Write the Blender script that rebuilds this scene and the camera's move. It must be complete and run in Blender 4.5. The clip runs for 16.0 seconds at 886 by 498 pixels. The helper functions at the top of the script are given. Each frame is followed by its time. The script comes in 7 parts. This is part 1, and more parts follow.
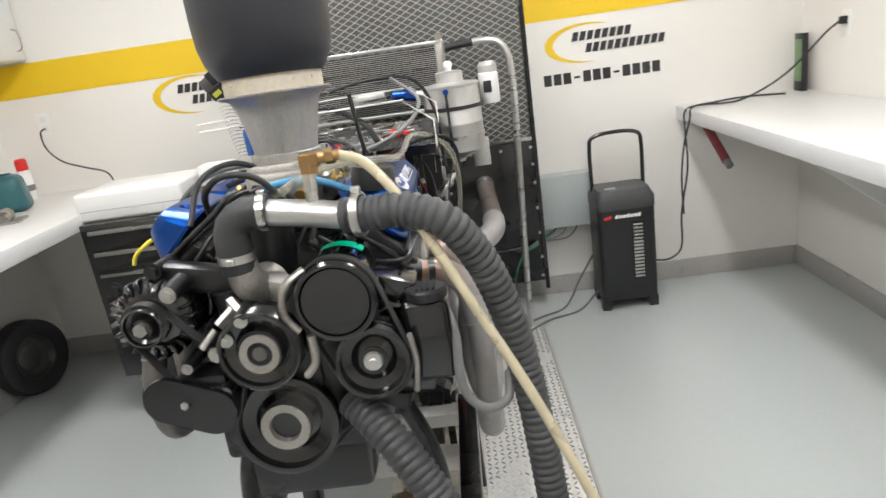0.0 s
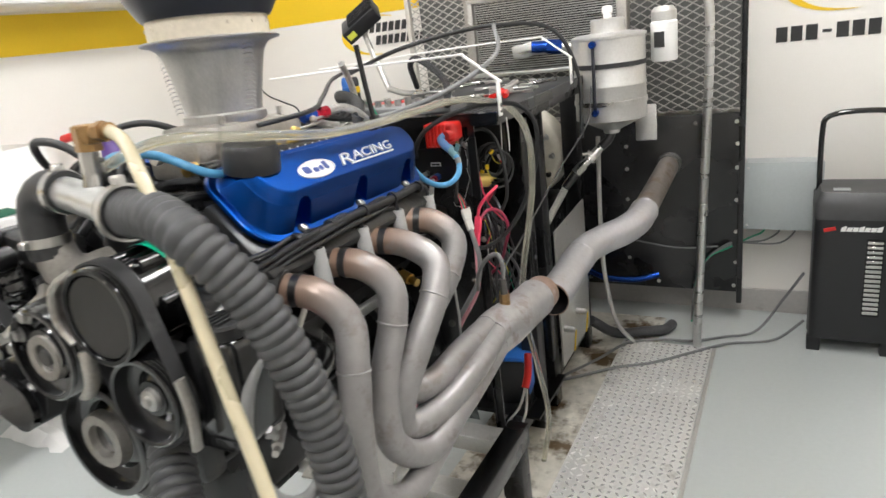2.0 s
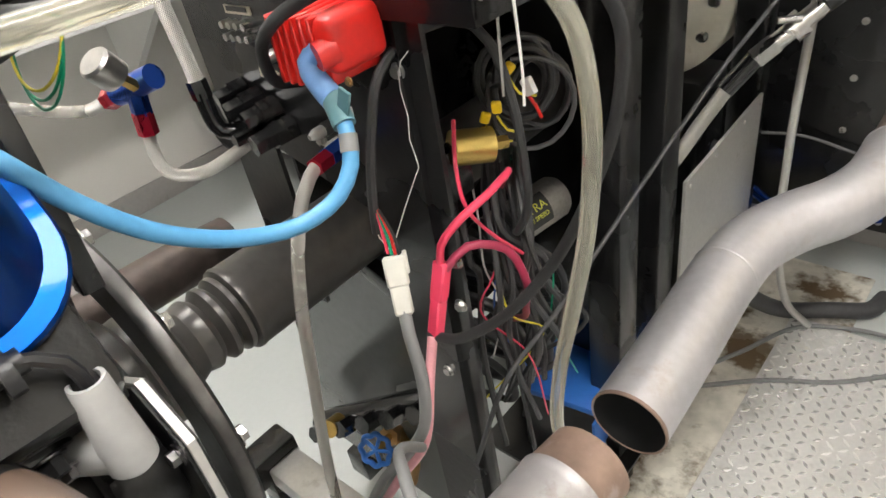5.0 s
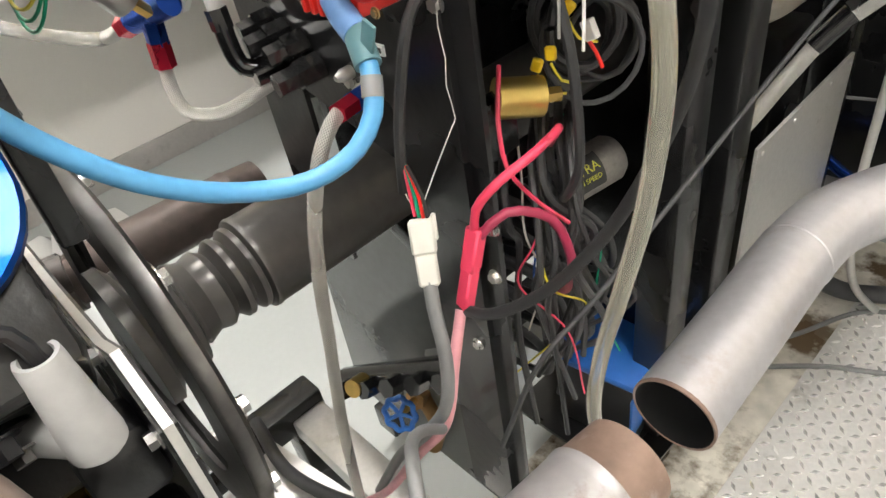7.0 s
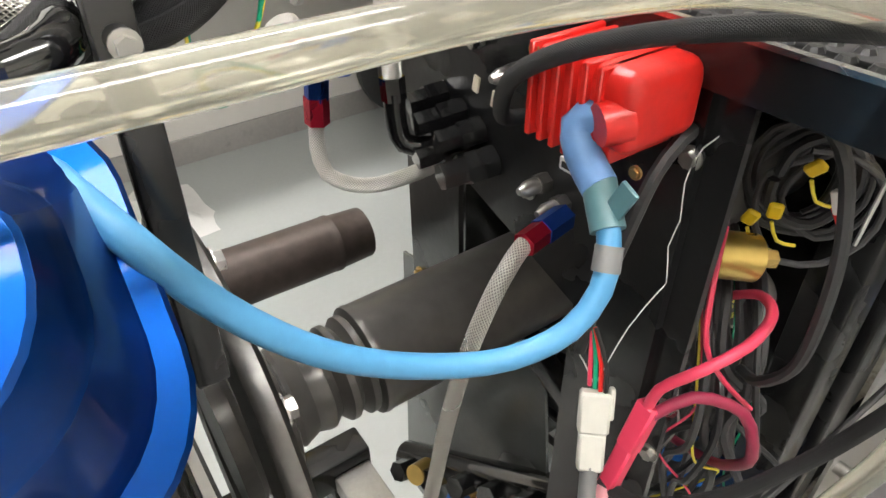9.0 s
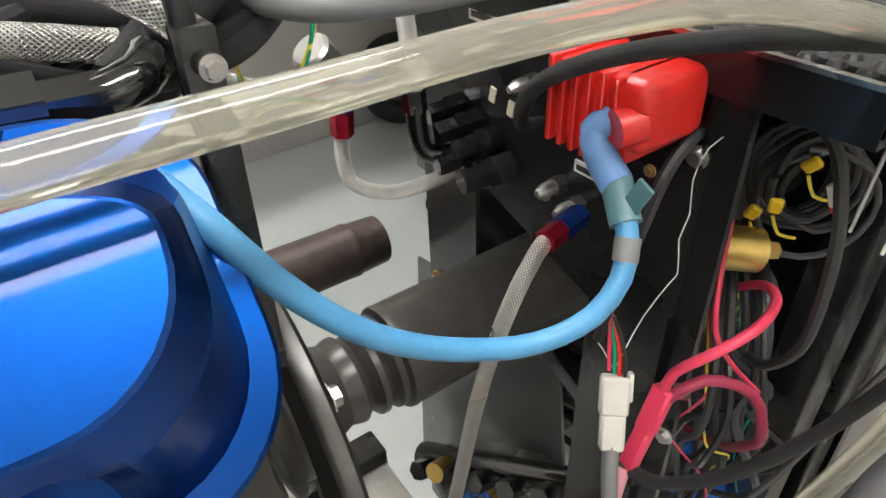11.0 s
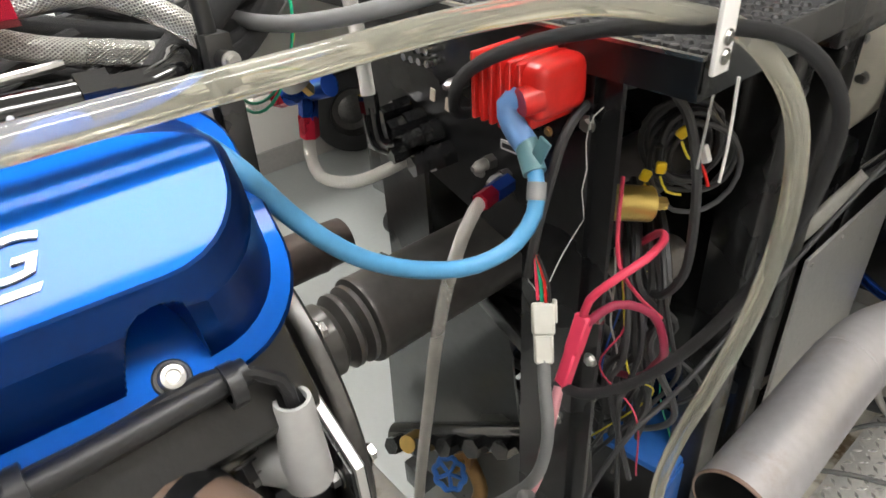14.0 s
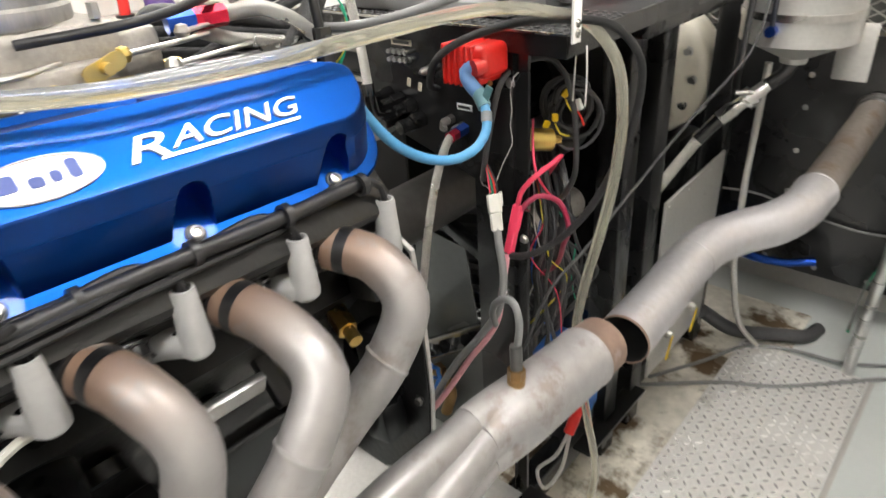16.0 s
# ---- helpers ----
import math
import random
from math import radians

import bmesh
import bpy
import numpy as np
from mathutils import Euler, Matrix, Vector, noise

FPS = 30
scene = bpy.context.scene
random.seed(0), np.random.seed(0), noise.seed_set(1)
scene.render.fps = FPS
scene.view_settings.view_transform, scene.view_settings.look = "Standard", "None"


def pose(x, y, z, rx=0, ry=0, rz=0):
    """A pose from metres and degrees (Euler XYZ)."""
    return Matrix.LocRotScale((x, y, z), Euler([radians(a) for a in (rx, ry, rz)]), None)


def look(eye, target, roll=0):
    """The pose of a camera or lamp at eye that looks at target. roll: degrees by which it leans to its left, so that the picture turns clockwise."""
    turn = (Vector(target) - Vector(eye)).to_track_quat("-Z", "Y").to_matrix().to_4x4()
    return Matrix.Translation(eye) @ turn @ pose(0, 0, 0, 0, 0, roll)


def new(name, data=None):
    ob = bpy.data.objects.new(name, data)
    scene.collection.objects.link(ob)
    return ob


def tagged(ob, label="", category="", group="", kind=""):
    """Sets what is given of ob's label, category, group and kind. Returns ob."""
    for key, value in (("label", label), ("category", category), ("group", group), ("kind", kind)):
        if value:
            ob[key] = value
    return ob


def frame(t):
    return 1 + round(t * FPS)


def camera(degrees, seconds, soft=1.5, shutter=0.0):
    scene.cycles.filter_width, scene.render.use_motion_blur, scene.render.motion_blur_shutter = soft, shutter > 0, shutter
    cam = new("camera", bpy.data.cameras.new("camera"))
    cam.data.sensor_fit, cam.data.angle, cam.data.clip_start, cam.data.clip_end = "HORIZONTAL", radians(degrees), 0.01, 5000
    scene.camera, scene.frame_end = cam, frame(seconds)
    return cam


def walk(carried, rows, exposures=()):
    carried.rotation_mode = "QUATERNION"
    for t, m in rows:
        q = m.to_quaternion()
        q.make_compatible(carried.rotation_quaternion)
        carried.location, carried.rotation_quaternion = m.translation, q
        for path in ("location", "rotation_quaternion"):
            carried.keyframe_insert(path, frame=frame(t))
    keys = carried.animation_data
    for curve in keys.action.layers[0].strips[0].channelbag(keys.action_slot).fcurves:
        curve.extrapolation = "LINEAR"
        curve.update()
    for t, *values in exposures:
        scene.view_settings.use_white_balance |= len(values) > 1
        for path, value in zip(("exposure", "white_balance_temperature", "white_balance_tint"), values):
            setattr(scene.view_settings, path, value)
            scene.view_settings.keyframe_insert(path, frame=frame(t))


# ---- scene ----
cam = camera(68.3, 16.0, shutter=0.4)
PATH = [
    (0, (0.066, 0.07, 1.492), (-0.031, 1.977, 0.896), -8.4),
    (0.5, (0.224, 0.216, 1.491), (-0.061, 2.1, 0.885), -7.7),
    (1, (0.341, 0.363, 1.48), (-0.162, 2.192, 0.845), -7.7),
    (1.5, (0.54, 0.454, 1.433), (-0.284, 2.175, 0.833), -7.1),
    (2, (0.621, 0.612, 1.411), (-0.307, 2.265, 0.775), -7.4),
    (2.5, (0.651, 0.831, 1.393), (-0.34, 2.413, 0.675), -7.3),
    (3, (0.689, 1.085, 1.393), (-0.491, 2.511, 0.636), -6.9),
    (3.5, (0.616, 1.313, 1.364), (-0.61, 2.638, 0.503), -7.9),
    (4, (0.429, 1.534, 1.345), (-0.738, 2.822, 0.355), -8.5),
    (6.5, (0.251, 1.787, 1.285), (-0.99, 2.74, 0.039), -11.7),
    (7, (0.25, 1.786, 1.283), (-0.989, 2.744, 0.04), -10.8),
    (7.5, (0.245, 1.793, 1.286), (-1.008, 2.719, 0.033), -8.9),
    (8, (0.201, 1.785, 1.308), (-1.139, 2.666, 0.113), -6.5),
    (8.5, (0.123, 1.782, 1.331), (-1.241, 2.673, 0.172), -3.3),
    (9, (0.084, 1.795, 1.316), (-1.245, 2.681, 0.112), -1.2),
    (11.5, (0.113, 1.749, 1.336), (-1.227, 2.659, 0.163), -3.0),
    (12, (0.13, 1.738, 1.341), (-1.204, 2.66, 0.17), -3.4),
    (12.5, (0.148, 1.714, 1.347), (-1.205, 2.655, 0.213), -3.6),
    (13, (0.166, 1.699, 1.348), (-1.164, 2.692, 0.233), -3.2),
    (13.5, (0.178, 1.692, 1.343), (-1.13, 2.689, 0.205), -4.2),
    (14, (0.211, 1.68, 1.351), (-1.097, 2.715, 0.247), -3.8),
    (14.5, (0.286, 1.646, 1.352), (-1.054, 2.645, 0.255), -5.3),
    (15, (0.379, 1.593, 1.361), (-1.015, 2.563, 0.306), -8.2),
    (15.5, (0.417, 1.491, 1.379), (-0.902, 2.624, 0.391), -4.4),
    (16, (0.451, 1.322, 1.39), (-0.735, 2.602, 0.412), -4.0),
]
walk(cam, [(t, look(eye, target, roll)) for t, eye, target, roll in PATH],
     exposures=[(0.0, 0.02, 6150, 10), (1.0, 0.02, 6150, 10), (2.0, 0.12, 6200, 10), (3.0, 0.26, 6400, 10), (4.0, 0.40, 6450, 10), (6.5, 0.60, 6500, 10), (8.0, 0.70, 6500, 10), (9.0, 0.48, 6450, 10), (11.5, 0.22, 6350, 10), (13.0, 0.16, 6350, 10), (14.5, 0.29, 6400, 10), (16.0, 0.42, 6450, 10)])

# ---- light ----
world = bpy.data.worlds.new("world")
world.use_nodes = True
world.node_tree.nodes["Background"].inputs[0].default_value = (0.9, 0.93, 1.0, 1)
world.node_tree.nodes["Background"].inputs[1].default_value = 0.02
scene.world = world
scene.view_settings.exposure = 0.0
LAMP_STRENGTH = 26.0
LAMP_PLACES = [(-1.0, 0.2), (-1.0, 2.2), (0.65, 0.2), (0.65, 2.2)]
CEILING = 2.75

# ---- the plan, in metres ----
BACK, RIGHT, LEFT, FRONT = 3.69, 1.915, -2.47, -2.2
BENCH = 0.995
ENGINE_TILT = pose(0, 0, 0.075, -2.4, 0, 0)   # the engine sits tail down by 2.4 degrees
LEVEL = Matrix.Identity(4)


# ---- materials ----
def mat(name, color, rough=0.5, metal=0.0, vary=0.12, grain=40.0, blotch=4.0, bump=0.0, coat=0.0, transmission=0.0, rough_vary=0.1, emit=0.0, stain=None, stain_at=0.62, stretch=None, weave=0.0, heat=0.0):
    m = bpy.data.materials.new(name)
    m.use_nodes = True
    t = m.node_tree
    b = t.nodes["Principled BSDF"]
    n, link = t.nodes.new, t.links.new
    co = n("ShaderNodeTexCoord").outputs["Object"]
    if stretch:
        mp = n("ShaderNodeMapping")
        mp.inputs["Scale"].default_value = stretch
        link(co, mp.inputs[0])
        co = mp.outputs[0]
    big, fine = n("ShaderNodeTexNoise"), n("ShaderNodeTexNoise")
    for tex, scale, detail in ((big, blotch, 5), (fine, grain, 4)):
        tex.inputs["Scale"].default_value, tex.inputs["Detail"].default_value = scale, detail
        link(co, tex.inputs["Vector"])
    add = n("ShaderNodeMath")
    add.operation = "ADD"
    link(big.outputs[0], add.inputs[0]), link(fine.outputs[0], add.inputs[1])
    rng = n("ShaderNodeMapRange")
    rng.inputs[1].default_value, rng.inputs[2].default_value = 0.6, 1.4
    rng.inputs[3].default_value, rng.inputs[4].default_value = 1 - vary, 1 + vary
    link(add.outputs[0], rng.inputs[0])
    mul = n("ShaderNodeMix")
    mul.data_type, mul.blend_type = "RGBA", "MULTIPLY"
    mul.inputs[0].default_value = 1.0
    mul.inputs[6].default_value = (*color, 1)
    link(rng.outputs[0], mul.inputs[7])
    out = mul.outputs[2]
    if heat:
        run = n("ShaderNodeSeparateXYZ")
        link(n("ShaderNodeTexCoord").outputs["UV"], run.inputs[0])
        at = n("ShaderNodeMapRange")
        at.interpolation_type = "SMOOTHSTEP"
        at.inputs[1].default_value, at.inputs[2].default_value = heat * 0.15, heat
        at.inputs[3].default_value, at.inputs[4].default_value = 0.85, 0.0
        link(run.outputs[0], at.inputs[0])
        tint = n("ShaderNodeMix")
        tint.data_type = "RGBA"
        tint.inputs[7].default_value = (0.23, 0.135, 0.085, 1)
        hm = n("ShaderNodeMath")
        hm.operation = "MULTIPLY"
        link(at.outputs[0], hm.inputs[0]), link(rng.outputs[0], hm.inputs[1])
        link(hm.outputs[0], tint.inputs[0]), link(out, tint.inputs[6])
        out = tint.outputs[2]
    if stain:
        spots = n("ShaderNodeTexNoise")
        spots.inputs["Scale"].default_value, spots.inputs["Detail"].default_value, spots.inputs["Roughness"].default_value = blotch * 1.7, 8, 0.65
        link(co, spots.inputs["Vector"])
        ramp = n("ShaderNodeMapRange")
        ramp.inputs[1].default_value, ramp.inputs[2].default_value = stain_at, stain_at + 0.1
        link(spots.outputs[0], ramp.inputs[0])
        sm = n("ShaderNodeMix")
        sm.data_type = "RGBA"
        sm.inputs[7].default_value = (*stain, 1)
        link(ramp.outputs[0], sm.inputs[0]), link(out, sm.inputs[6])
        out = sm.outputs[2]
    height = fine.outputs[0]
    if weave:
        uv = n("ShaderNodeTexCoord").outputs["UV"]
        waves = []
        for turn in (1, -1):
            mp = n("ShaderNodeMapping")
            mp.inputs["Rotation"].default_value = (0, 0, turn * 0.85)
            link(uv, mp.inputs[0])
            wv = n("ShaderNodeTexWave")
            wv.inputs["Scale"].default_value = weave
            link(mp.outputs[0], wv.inputs["Vector"])
            waves.append(wv.outputs[1])
        mx = n("ShaderNodeMath")
        mx.operation = "MAXIMUM"
        link(waves[0], mx.inputs[0]), link(waves[1], mx.inputs[1])
        height = mx.outputs[0]
        dk = n("ShaderNodeMix")
        dk.data_type, dk.blend_type = "RGBA", "MULTIPLY"
        dk.inputs[0].default_value = 0.75
        link(out, dk.inputs[6]), link(height, dk.inputs[7])
        out = dk.outputs[2]
    link(out, b.inputs["Base Color"])
    rr = n("ShaderNodeMapRange")
    rr.inputs[1].default_value, rr.inputs[2].default_value = 0.3, 0.7
    rr.inputs[3].default_value, rr.inputs[4].default_value = max(0.02, rough - rough_vary), min(1, rough + rough_vary)
    link(big.outputs[0], rr.inputs[0]), link(rr.outputs[0], b.inputs["Roughness"])
    b.inputs["Metallic"].default_value = metal
    b.inputs["Coat Weight"].default_value, b.inputs["Coat Roughness"].default_value = coat, 0.05
    b.inputs["Transmission Weight"].default_value = transmission
    if bump:
        bp = n("ShaderNodeBump")
        bp.inputs["Strength"].default_value, bp.inputs["Distance"].default_value = min(1, bump), 0.002
        link(height, bp.inputs["Height"]), link(bp.outputs[0], b.inputs["Normal"])
    if emit:
        b.inputs["Emission Color"].default_value, b.inputs["Emission Strength"].default_value = (1.0, 0.97, 0.92, 1), emit
    return m


WALL = mat("wall_paint", (0.80, 0.77, 0.725), 0.55, vary=0.03, grain=220, blotch=1.2, bump=0.08)
CEIL = mat("ceiling_paint", (0.78, 0.77, 0.74), 0.8, vary=0.03, grain=120, bump=0.1)
YELLOW = mat("yellow_paint", (0.78, 0.52, 0.01), 0.5, vary=0.05, grain=200, bump=0.06)
FLOOR = mat("floor_epoxy", (0.51, 0.535, 0.525), 0.26, rough_vary=0.0, vary=0.03, grain=60, blotch=0.6, bump=0.0)
GRIME = mat("grimy_concrete", (0.62, 0.59, 0.52), 0.24, vary=0.3, grain=26, blotch=3, bump=0.3, stain=(0.12, 0.085, 0.05), stain_at=0.49)
BASE = mat("grey_baseboard", (0.42, 0.40, 0.38), 0.45, vary=0.08, grain=60, bump=0.1, stain=(0.30, 0.28, 0.26))
LAMINATE = mat("white_laminate", (0.74, 0.73, 0.72), 0.4, vary=0.05, grain=260, blotch=3, bump=0.05)
WHITE = mat("white_enamel", (0.82, 0.81, 0.79), 0.35, vary=0.03, grain=150)
BLACK_GLOSS = mat("gloss_black_paint", (0.0065, 0.0065, 0.007), 0.13, vary=0.2, grain=45, bump=0.25, coat=0.7)
BLACK_CAST = mat("black_painted_cast_iron", (0.007, 0.007, 0.0075), 0.31, vary=0.25, grain=90, bump=0.4, coat=0.1)
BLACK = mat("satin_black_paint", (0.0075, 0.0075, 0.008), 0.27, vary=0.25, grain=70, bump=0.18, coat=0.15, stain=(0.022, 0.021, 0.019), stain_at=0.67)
BLACK_PLASTIC = mat("black_plastic", (0.015, 0.015, 0.0165), 0.38, vary=0.15, grain=240, bump=0.15)
NAVY_PLASTIC = mat("dark_navy_plastic", (0.018, 0.019, 0.026), 0.38, vary=0.1, grain=200, bump=0.08)
RUBBER = mat("black_rubber", (0.025, 0.025, 0.026), 0.55, vary=0.2, grain=90, bump=0.2, stain=(0.06, 0.06, 0.058), stain_at=0.66)
HOSE_GREY = mat("dusty_rubber_hose", (0.050, 0.050, 0.052), 0.5, vary=0.25, grain=80, bump=0.2)
BLUE = mat("blue_candy_paint", (0.003, 0.050, 0.26), 0.37, metal=1.0, vary=0.05, grain=300, coat=0.3, rough_vary=0.03)
SILVER = mat("silver_badge", (0.72, 0.72, 0.72), 0.3, metal=0.6, vary=0.06)
BADGE_BLUE = mat("badge_blue", (0.03, 0.06, 0.25), 0.4)
ALU = mat("brushed_aluminium", (0.56, 0.56, 0.55), 0.33, metal=0.95, vary=0.12, grain=60, stretch=(1, 1, 12), bump=0.08)
CAST_ALU = mat("cast_aluminium", (0.40, 0.38, 0.35), 0.45, metal=0.9, vary=0.2, grain=160, bump=0.35, stain=(0.22, 0.20, 0.18), stain_at=0.6)
TREAD = mat("bright_tread_aluminium", (0.82, 0.81, 0.79), 0.24, metal=0.7, vary=0.12, grain=90)
SHEET = mat("sheet_aluminium", (0.55, 0.54, 0.52), 0.40, metal=0.6, vary=0.1, grain=120, blotch=6, bump=0.05, stain=(0.38, 0.36, 0.33))
PLATE = mat("diamond_plate", (0.70, 0.69, 0.67), 0.42, metal=0.25, vary=0.12, grain=90, blotch=5, bump=0.1, stain=(0.40, 0.39, 0.36), stain_at=0.58)
STEEL = mat("zinc_steel", (0.55, 0.54, 0.52), 0.3, metal=1.0, vary=0.15, grain=90)
DARK_STEEL = mat("dark_machined_steel", (0.16, 0.155, 0.15), 0.4, metal=0.9, vary=0.25, grain=80, bump=0.15)
SHAFT = mat("grey_driveshaft_paint", (0.10, 0.095, 0.09), 0.38, metal=0.5, vary=0.2, grain=60, bump=0.1)
HEADER = mat("heat_tinted_stainless", (0.31, 0.295, 0.292), 0.43, metal=0.45, vary=0.12, grain=50, blotch=9, bump=0.06, stain=(0.24, 0.215, 0.205), stain_at=0.54, heat=0.12)
COLLECTOR = mat("grey_stainless_collector", (0.36, 0.345, 0.345), 0.42, metal=0.5, vary=0.16, grain=50, blotch=9, bump=0.06, stain=(0.27, 0.235, 0.22), stain_at=0.53)
BURNT = mat("heat_burnt_steel", (0.27, 0.185, 0.145), 0.52, metal=0.35, vary=0.25, grain=60, blotch=14, bump=0.1, stain=(0.36, 0.28, 0.25), stain_at=0.55)
PIPE = mat("aluminised_exhaust_pipe", (0.50, 0.485, 0.50), 0.40, metal=0.55, vary=0.10, grain=70, blotch=7, bump=0.06, stain=(0.46, 0.42, 0.41), stain_at=0.58)
TAIL = mat("browned_exhaust_pipe", (0.26, 0.225, 0.20), 0.42, metal=0.5, vary=0.2, grain=70, blotch=7, bump=0.08, stain=(0.20, 0.145, 0.11), stain_at=0.53)
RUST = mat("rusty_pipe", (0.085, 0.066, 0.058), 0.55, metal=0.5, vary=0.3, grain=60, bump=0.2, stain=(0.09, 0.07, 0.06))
# pipe soot, and the painted darkness of gaps in the cooler and the vent
SOOT_AND_GAP = mat("soot_and_gap_black", (0.006, 0.006, 0.006), 0.8)
BRASS = mat("brass", (0.62, 0.42, 0.14), 0.3, metal=1.0, vary=0.15, grain=80)
BRONZE = mat("tarnished_brass", (0.35, 0.22, 0.10), 0.4, metal=0.9, vary=0.2, grain=80)
GOLD = mat("zinc_gold_plating", (0.70, 0.52, 0.16), 0.32, metal=0.9, vary=0.15)
RED = mat("red_plastic", (0.62, 0.02, 0.015), 0.35, vary=0.12, grain=150, bump=0.1)
PINK_RED = mat("red_wire_insulation", (0.72, 0.05, 0.11), 0.4, vary=0.1)
PINK = mat("pink_wire_insulation", (0.66, 0.30, 0.33), 0.45, vary=0.15, grain=90)
LIGHT_BLUE = mat("light_blue_silicone", (0.075, 0.27, 0.49), 0.42, vary=0.10, grain=140, blotch=14, bump=0.08, stain=(0.13, 0.34, 0.54), stain_at=0.60)
BOOT_BLUE = mat("dusty_blue_boot", (0.14, 0.28, 0.55), 0.5, vary=0.15, grain=120, bump=0.1)
BOOT_GREY = mat("grey_ceramic_boot", (0.36, 0.36, 0.355), 0.5, vary=0.1, grain=90, bump=0.05)
CONNECTOR = mat("grey_connector_plastic", (0.52, 0.51, 0.46), 0.5, vary=0.08, grain=90)
AN_BLUE = mat("blue_anodised_fitting", (0.02, 0.08, 0.42), 0.25, metal=0.85, vary=0.1)
AN_RED = mat("red_anodised_fitting", (0.55, 0.02, 0.05), 0.25, metal=0.85, vary=0.1)
BRAID = mat("stainless_braid", (0.80, 0.78, 0.73), 0.30, metal=0.8, vary=0.15, weave=165.0, bump=0.9)
BLACK_BRAID = mat("black_braided_sleeve", (0.016, 0.016, 0.0175), 0.55, vary=0.15, weave=300.0, bump=0.7)
CLEAR_HOSE = mat("clear_vinyl_hose", (0.80, 0.78, 0.66), 0.16, vary=0.06, grain=30, blotch=10, coat=0.6, transmission=0.82, stain=(0.66, 0.62, 0.46), stain_at=0.62)
CLEAR_HOSE.node_tree.nodes["Principled BSDF"].inputs["IOR"].default_value = 1.2
CREAM_HOSE = mat("yellowed_vinyl_hose", (0.60, 0.53, 0.36), 0.3, vary=0.10, grain=30, blotch=10, coat=0.5, transmission=0.2)
CREAM = mat("cream_plastic", (0.58, 0.52, 0.42), 0.5, vary=0.15, grain=90, stain=(0.32, 0.27, 0.2), stain_at=0.62)
BELL = mat("spun_aluminium_bell", (0.46, 0.45, 0.43), 0.46, metal=0.8, vary=0.2, grain=50, stretch=(14, 14, 1), bump=0.06, stain=(0.34, 0.32, 0.29))
TEAL = mat("teal_plastic", (0.03, 0.13, 0.15), 0.3, vary=0.15, transmission=0.25)
SLEEVE = mat("clear_teal_sleeve", (0.13, 0.27, 0.30), 0.3, vary=0.15, transmission=0.35)
GREEN = mat("green_tape", (0.0, 0.45, 0.24), 0.35)
GREEN_WIRE = mat("green_wire", (0.0, 0.28, 0.14), 0.45)
YELLOW_WIRE = mat("yellow_wire", (0.75, 0.62, 0.05), 0.45)
BLUE_WIRE = mat("blue_wire", (0.02, 0.12, 0.55), 0.45)
WHITE_WIRE = mat("white_wire", (0.75, 0.74, 0.70), 0.5)
DARK_WIRE = mat("dark_grey_cable", (0.045, 0.045, 0.047), 0.45, vary=0.2)
GREY_WIRE = mat("grey_cable", (0.17, 0.17, 0.17), 0.5, vary=0.15)
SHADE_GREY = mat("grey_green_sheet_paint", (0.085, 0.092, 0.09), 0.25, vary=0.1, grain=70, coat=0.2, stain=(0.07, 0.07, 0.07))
MESH = mat("galvanised_mesh", (0.46, 0.445, 0.41), 0.4, metal=0.35, vary=0.12, grain=60)
HOUSING = mat("grey_fan_housing", (0.12, 0.12, 0.115), 0.5, vary=0.2, grain=30, blotch=3)
# left header tubes: darker and browner than the right ones
LEFT_HEADER = mat("dark_header_steel", (0.13, 0.12, 0.115), 0.5, metal=0.4, vary=0.2, grain=60, stain=(0.09, 0.075, 0.065), stain_at=0.55)
GREY_BOX = mat("grey_enamel", (0.42, 0.45, 0.45), 0.45, vary=0.05, grain=100)
PURPLE = mat("purple_plastic", (0.10, 0.05, 0.22), 0.4)
CARD = mat("cardboard", (0.42, 0.30, 0.19), 0.7, vary=0.1)
PAPER = mat("white_paper", (0.82, 0.81, 0.79), 0.6, vary=0.03)
BLUE_PAINT = mat("blue_tool_paint", (0.02, 0.12, 0.42), 0.4, vary=0.12)
SIGN_BLACK = mat("sign_black_vinyl", (0.025, 0.025, 0.025), 0.45)
DIFFUSER = mat("lamp_diffuser", (0.9, 0.9, 0.9), 0.5, emit=LAMP_STRENGTH)
LABEL = mat("label_yellow_print", (0.62, 0.62, 0.08), 0.5)
GLASSY = mat("pale_cream_drum_paint", (0.72, 0.68, 0.58), 0.45, vary=0.1, stain=(0.55, 0.49, 0.40))
BEIGE = mat("beige_steel_post", (0.52, 0.49, 0.44), 0.45, vary=0.06)


# ---- building helpers ----
WORLD_OF = {}
FRAME_NOW = [LEVEL]


def thing(name, at, label, category, group="", kind=""):
    """An empty at the thing's base, which its parts hang under."""
    ob = new(name)
    ob.empty_display_size = 0.05
    p = FRAME_NOW[0] @ Vector(at)
    ob.location = p
    WORLD_OF[ob.name] = Matrix.Translation(p)
    return tagged(ob, label, category, group, kind)


def finish(name, bm, material, sharp=38.0):
    bm.transform(FRAME_NOW[0])
    me = bpy.data.meshes.new(name)
    bmesh.ops.recalc_face_normals(bm, faces=bm.faces)
    bm.to_mesh(me)
    bm.free()
    for m in material if isinstance(material, (list, tuple)) else (material,):
        me.materials.append(m)
    me.polygons.foreach_set("use_smooth", [True] * len(me.polygons))
    me.set_sharp_from_angle(angle=radians(sharp))
    return me


def part(name, bm, material, parent, label=""):
    ob = new(name, finish(name, bm, material))
    ob.parent = parent
    ob.matrix_parent_inverse = WORLD_OF.get(parent.name, LEVEL).inverted()
    return tagged(ob, label)


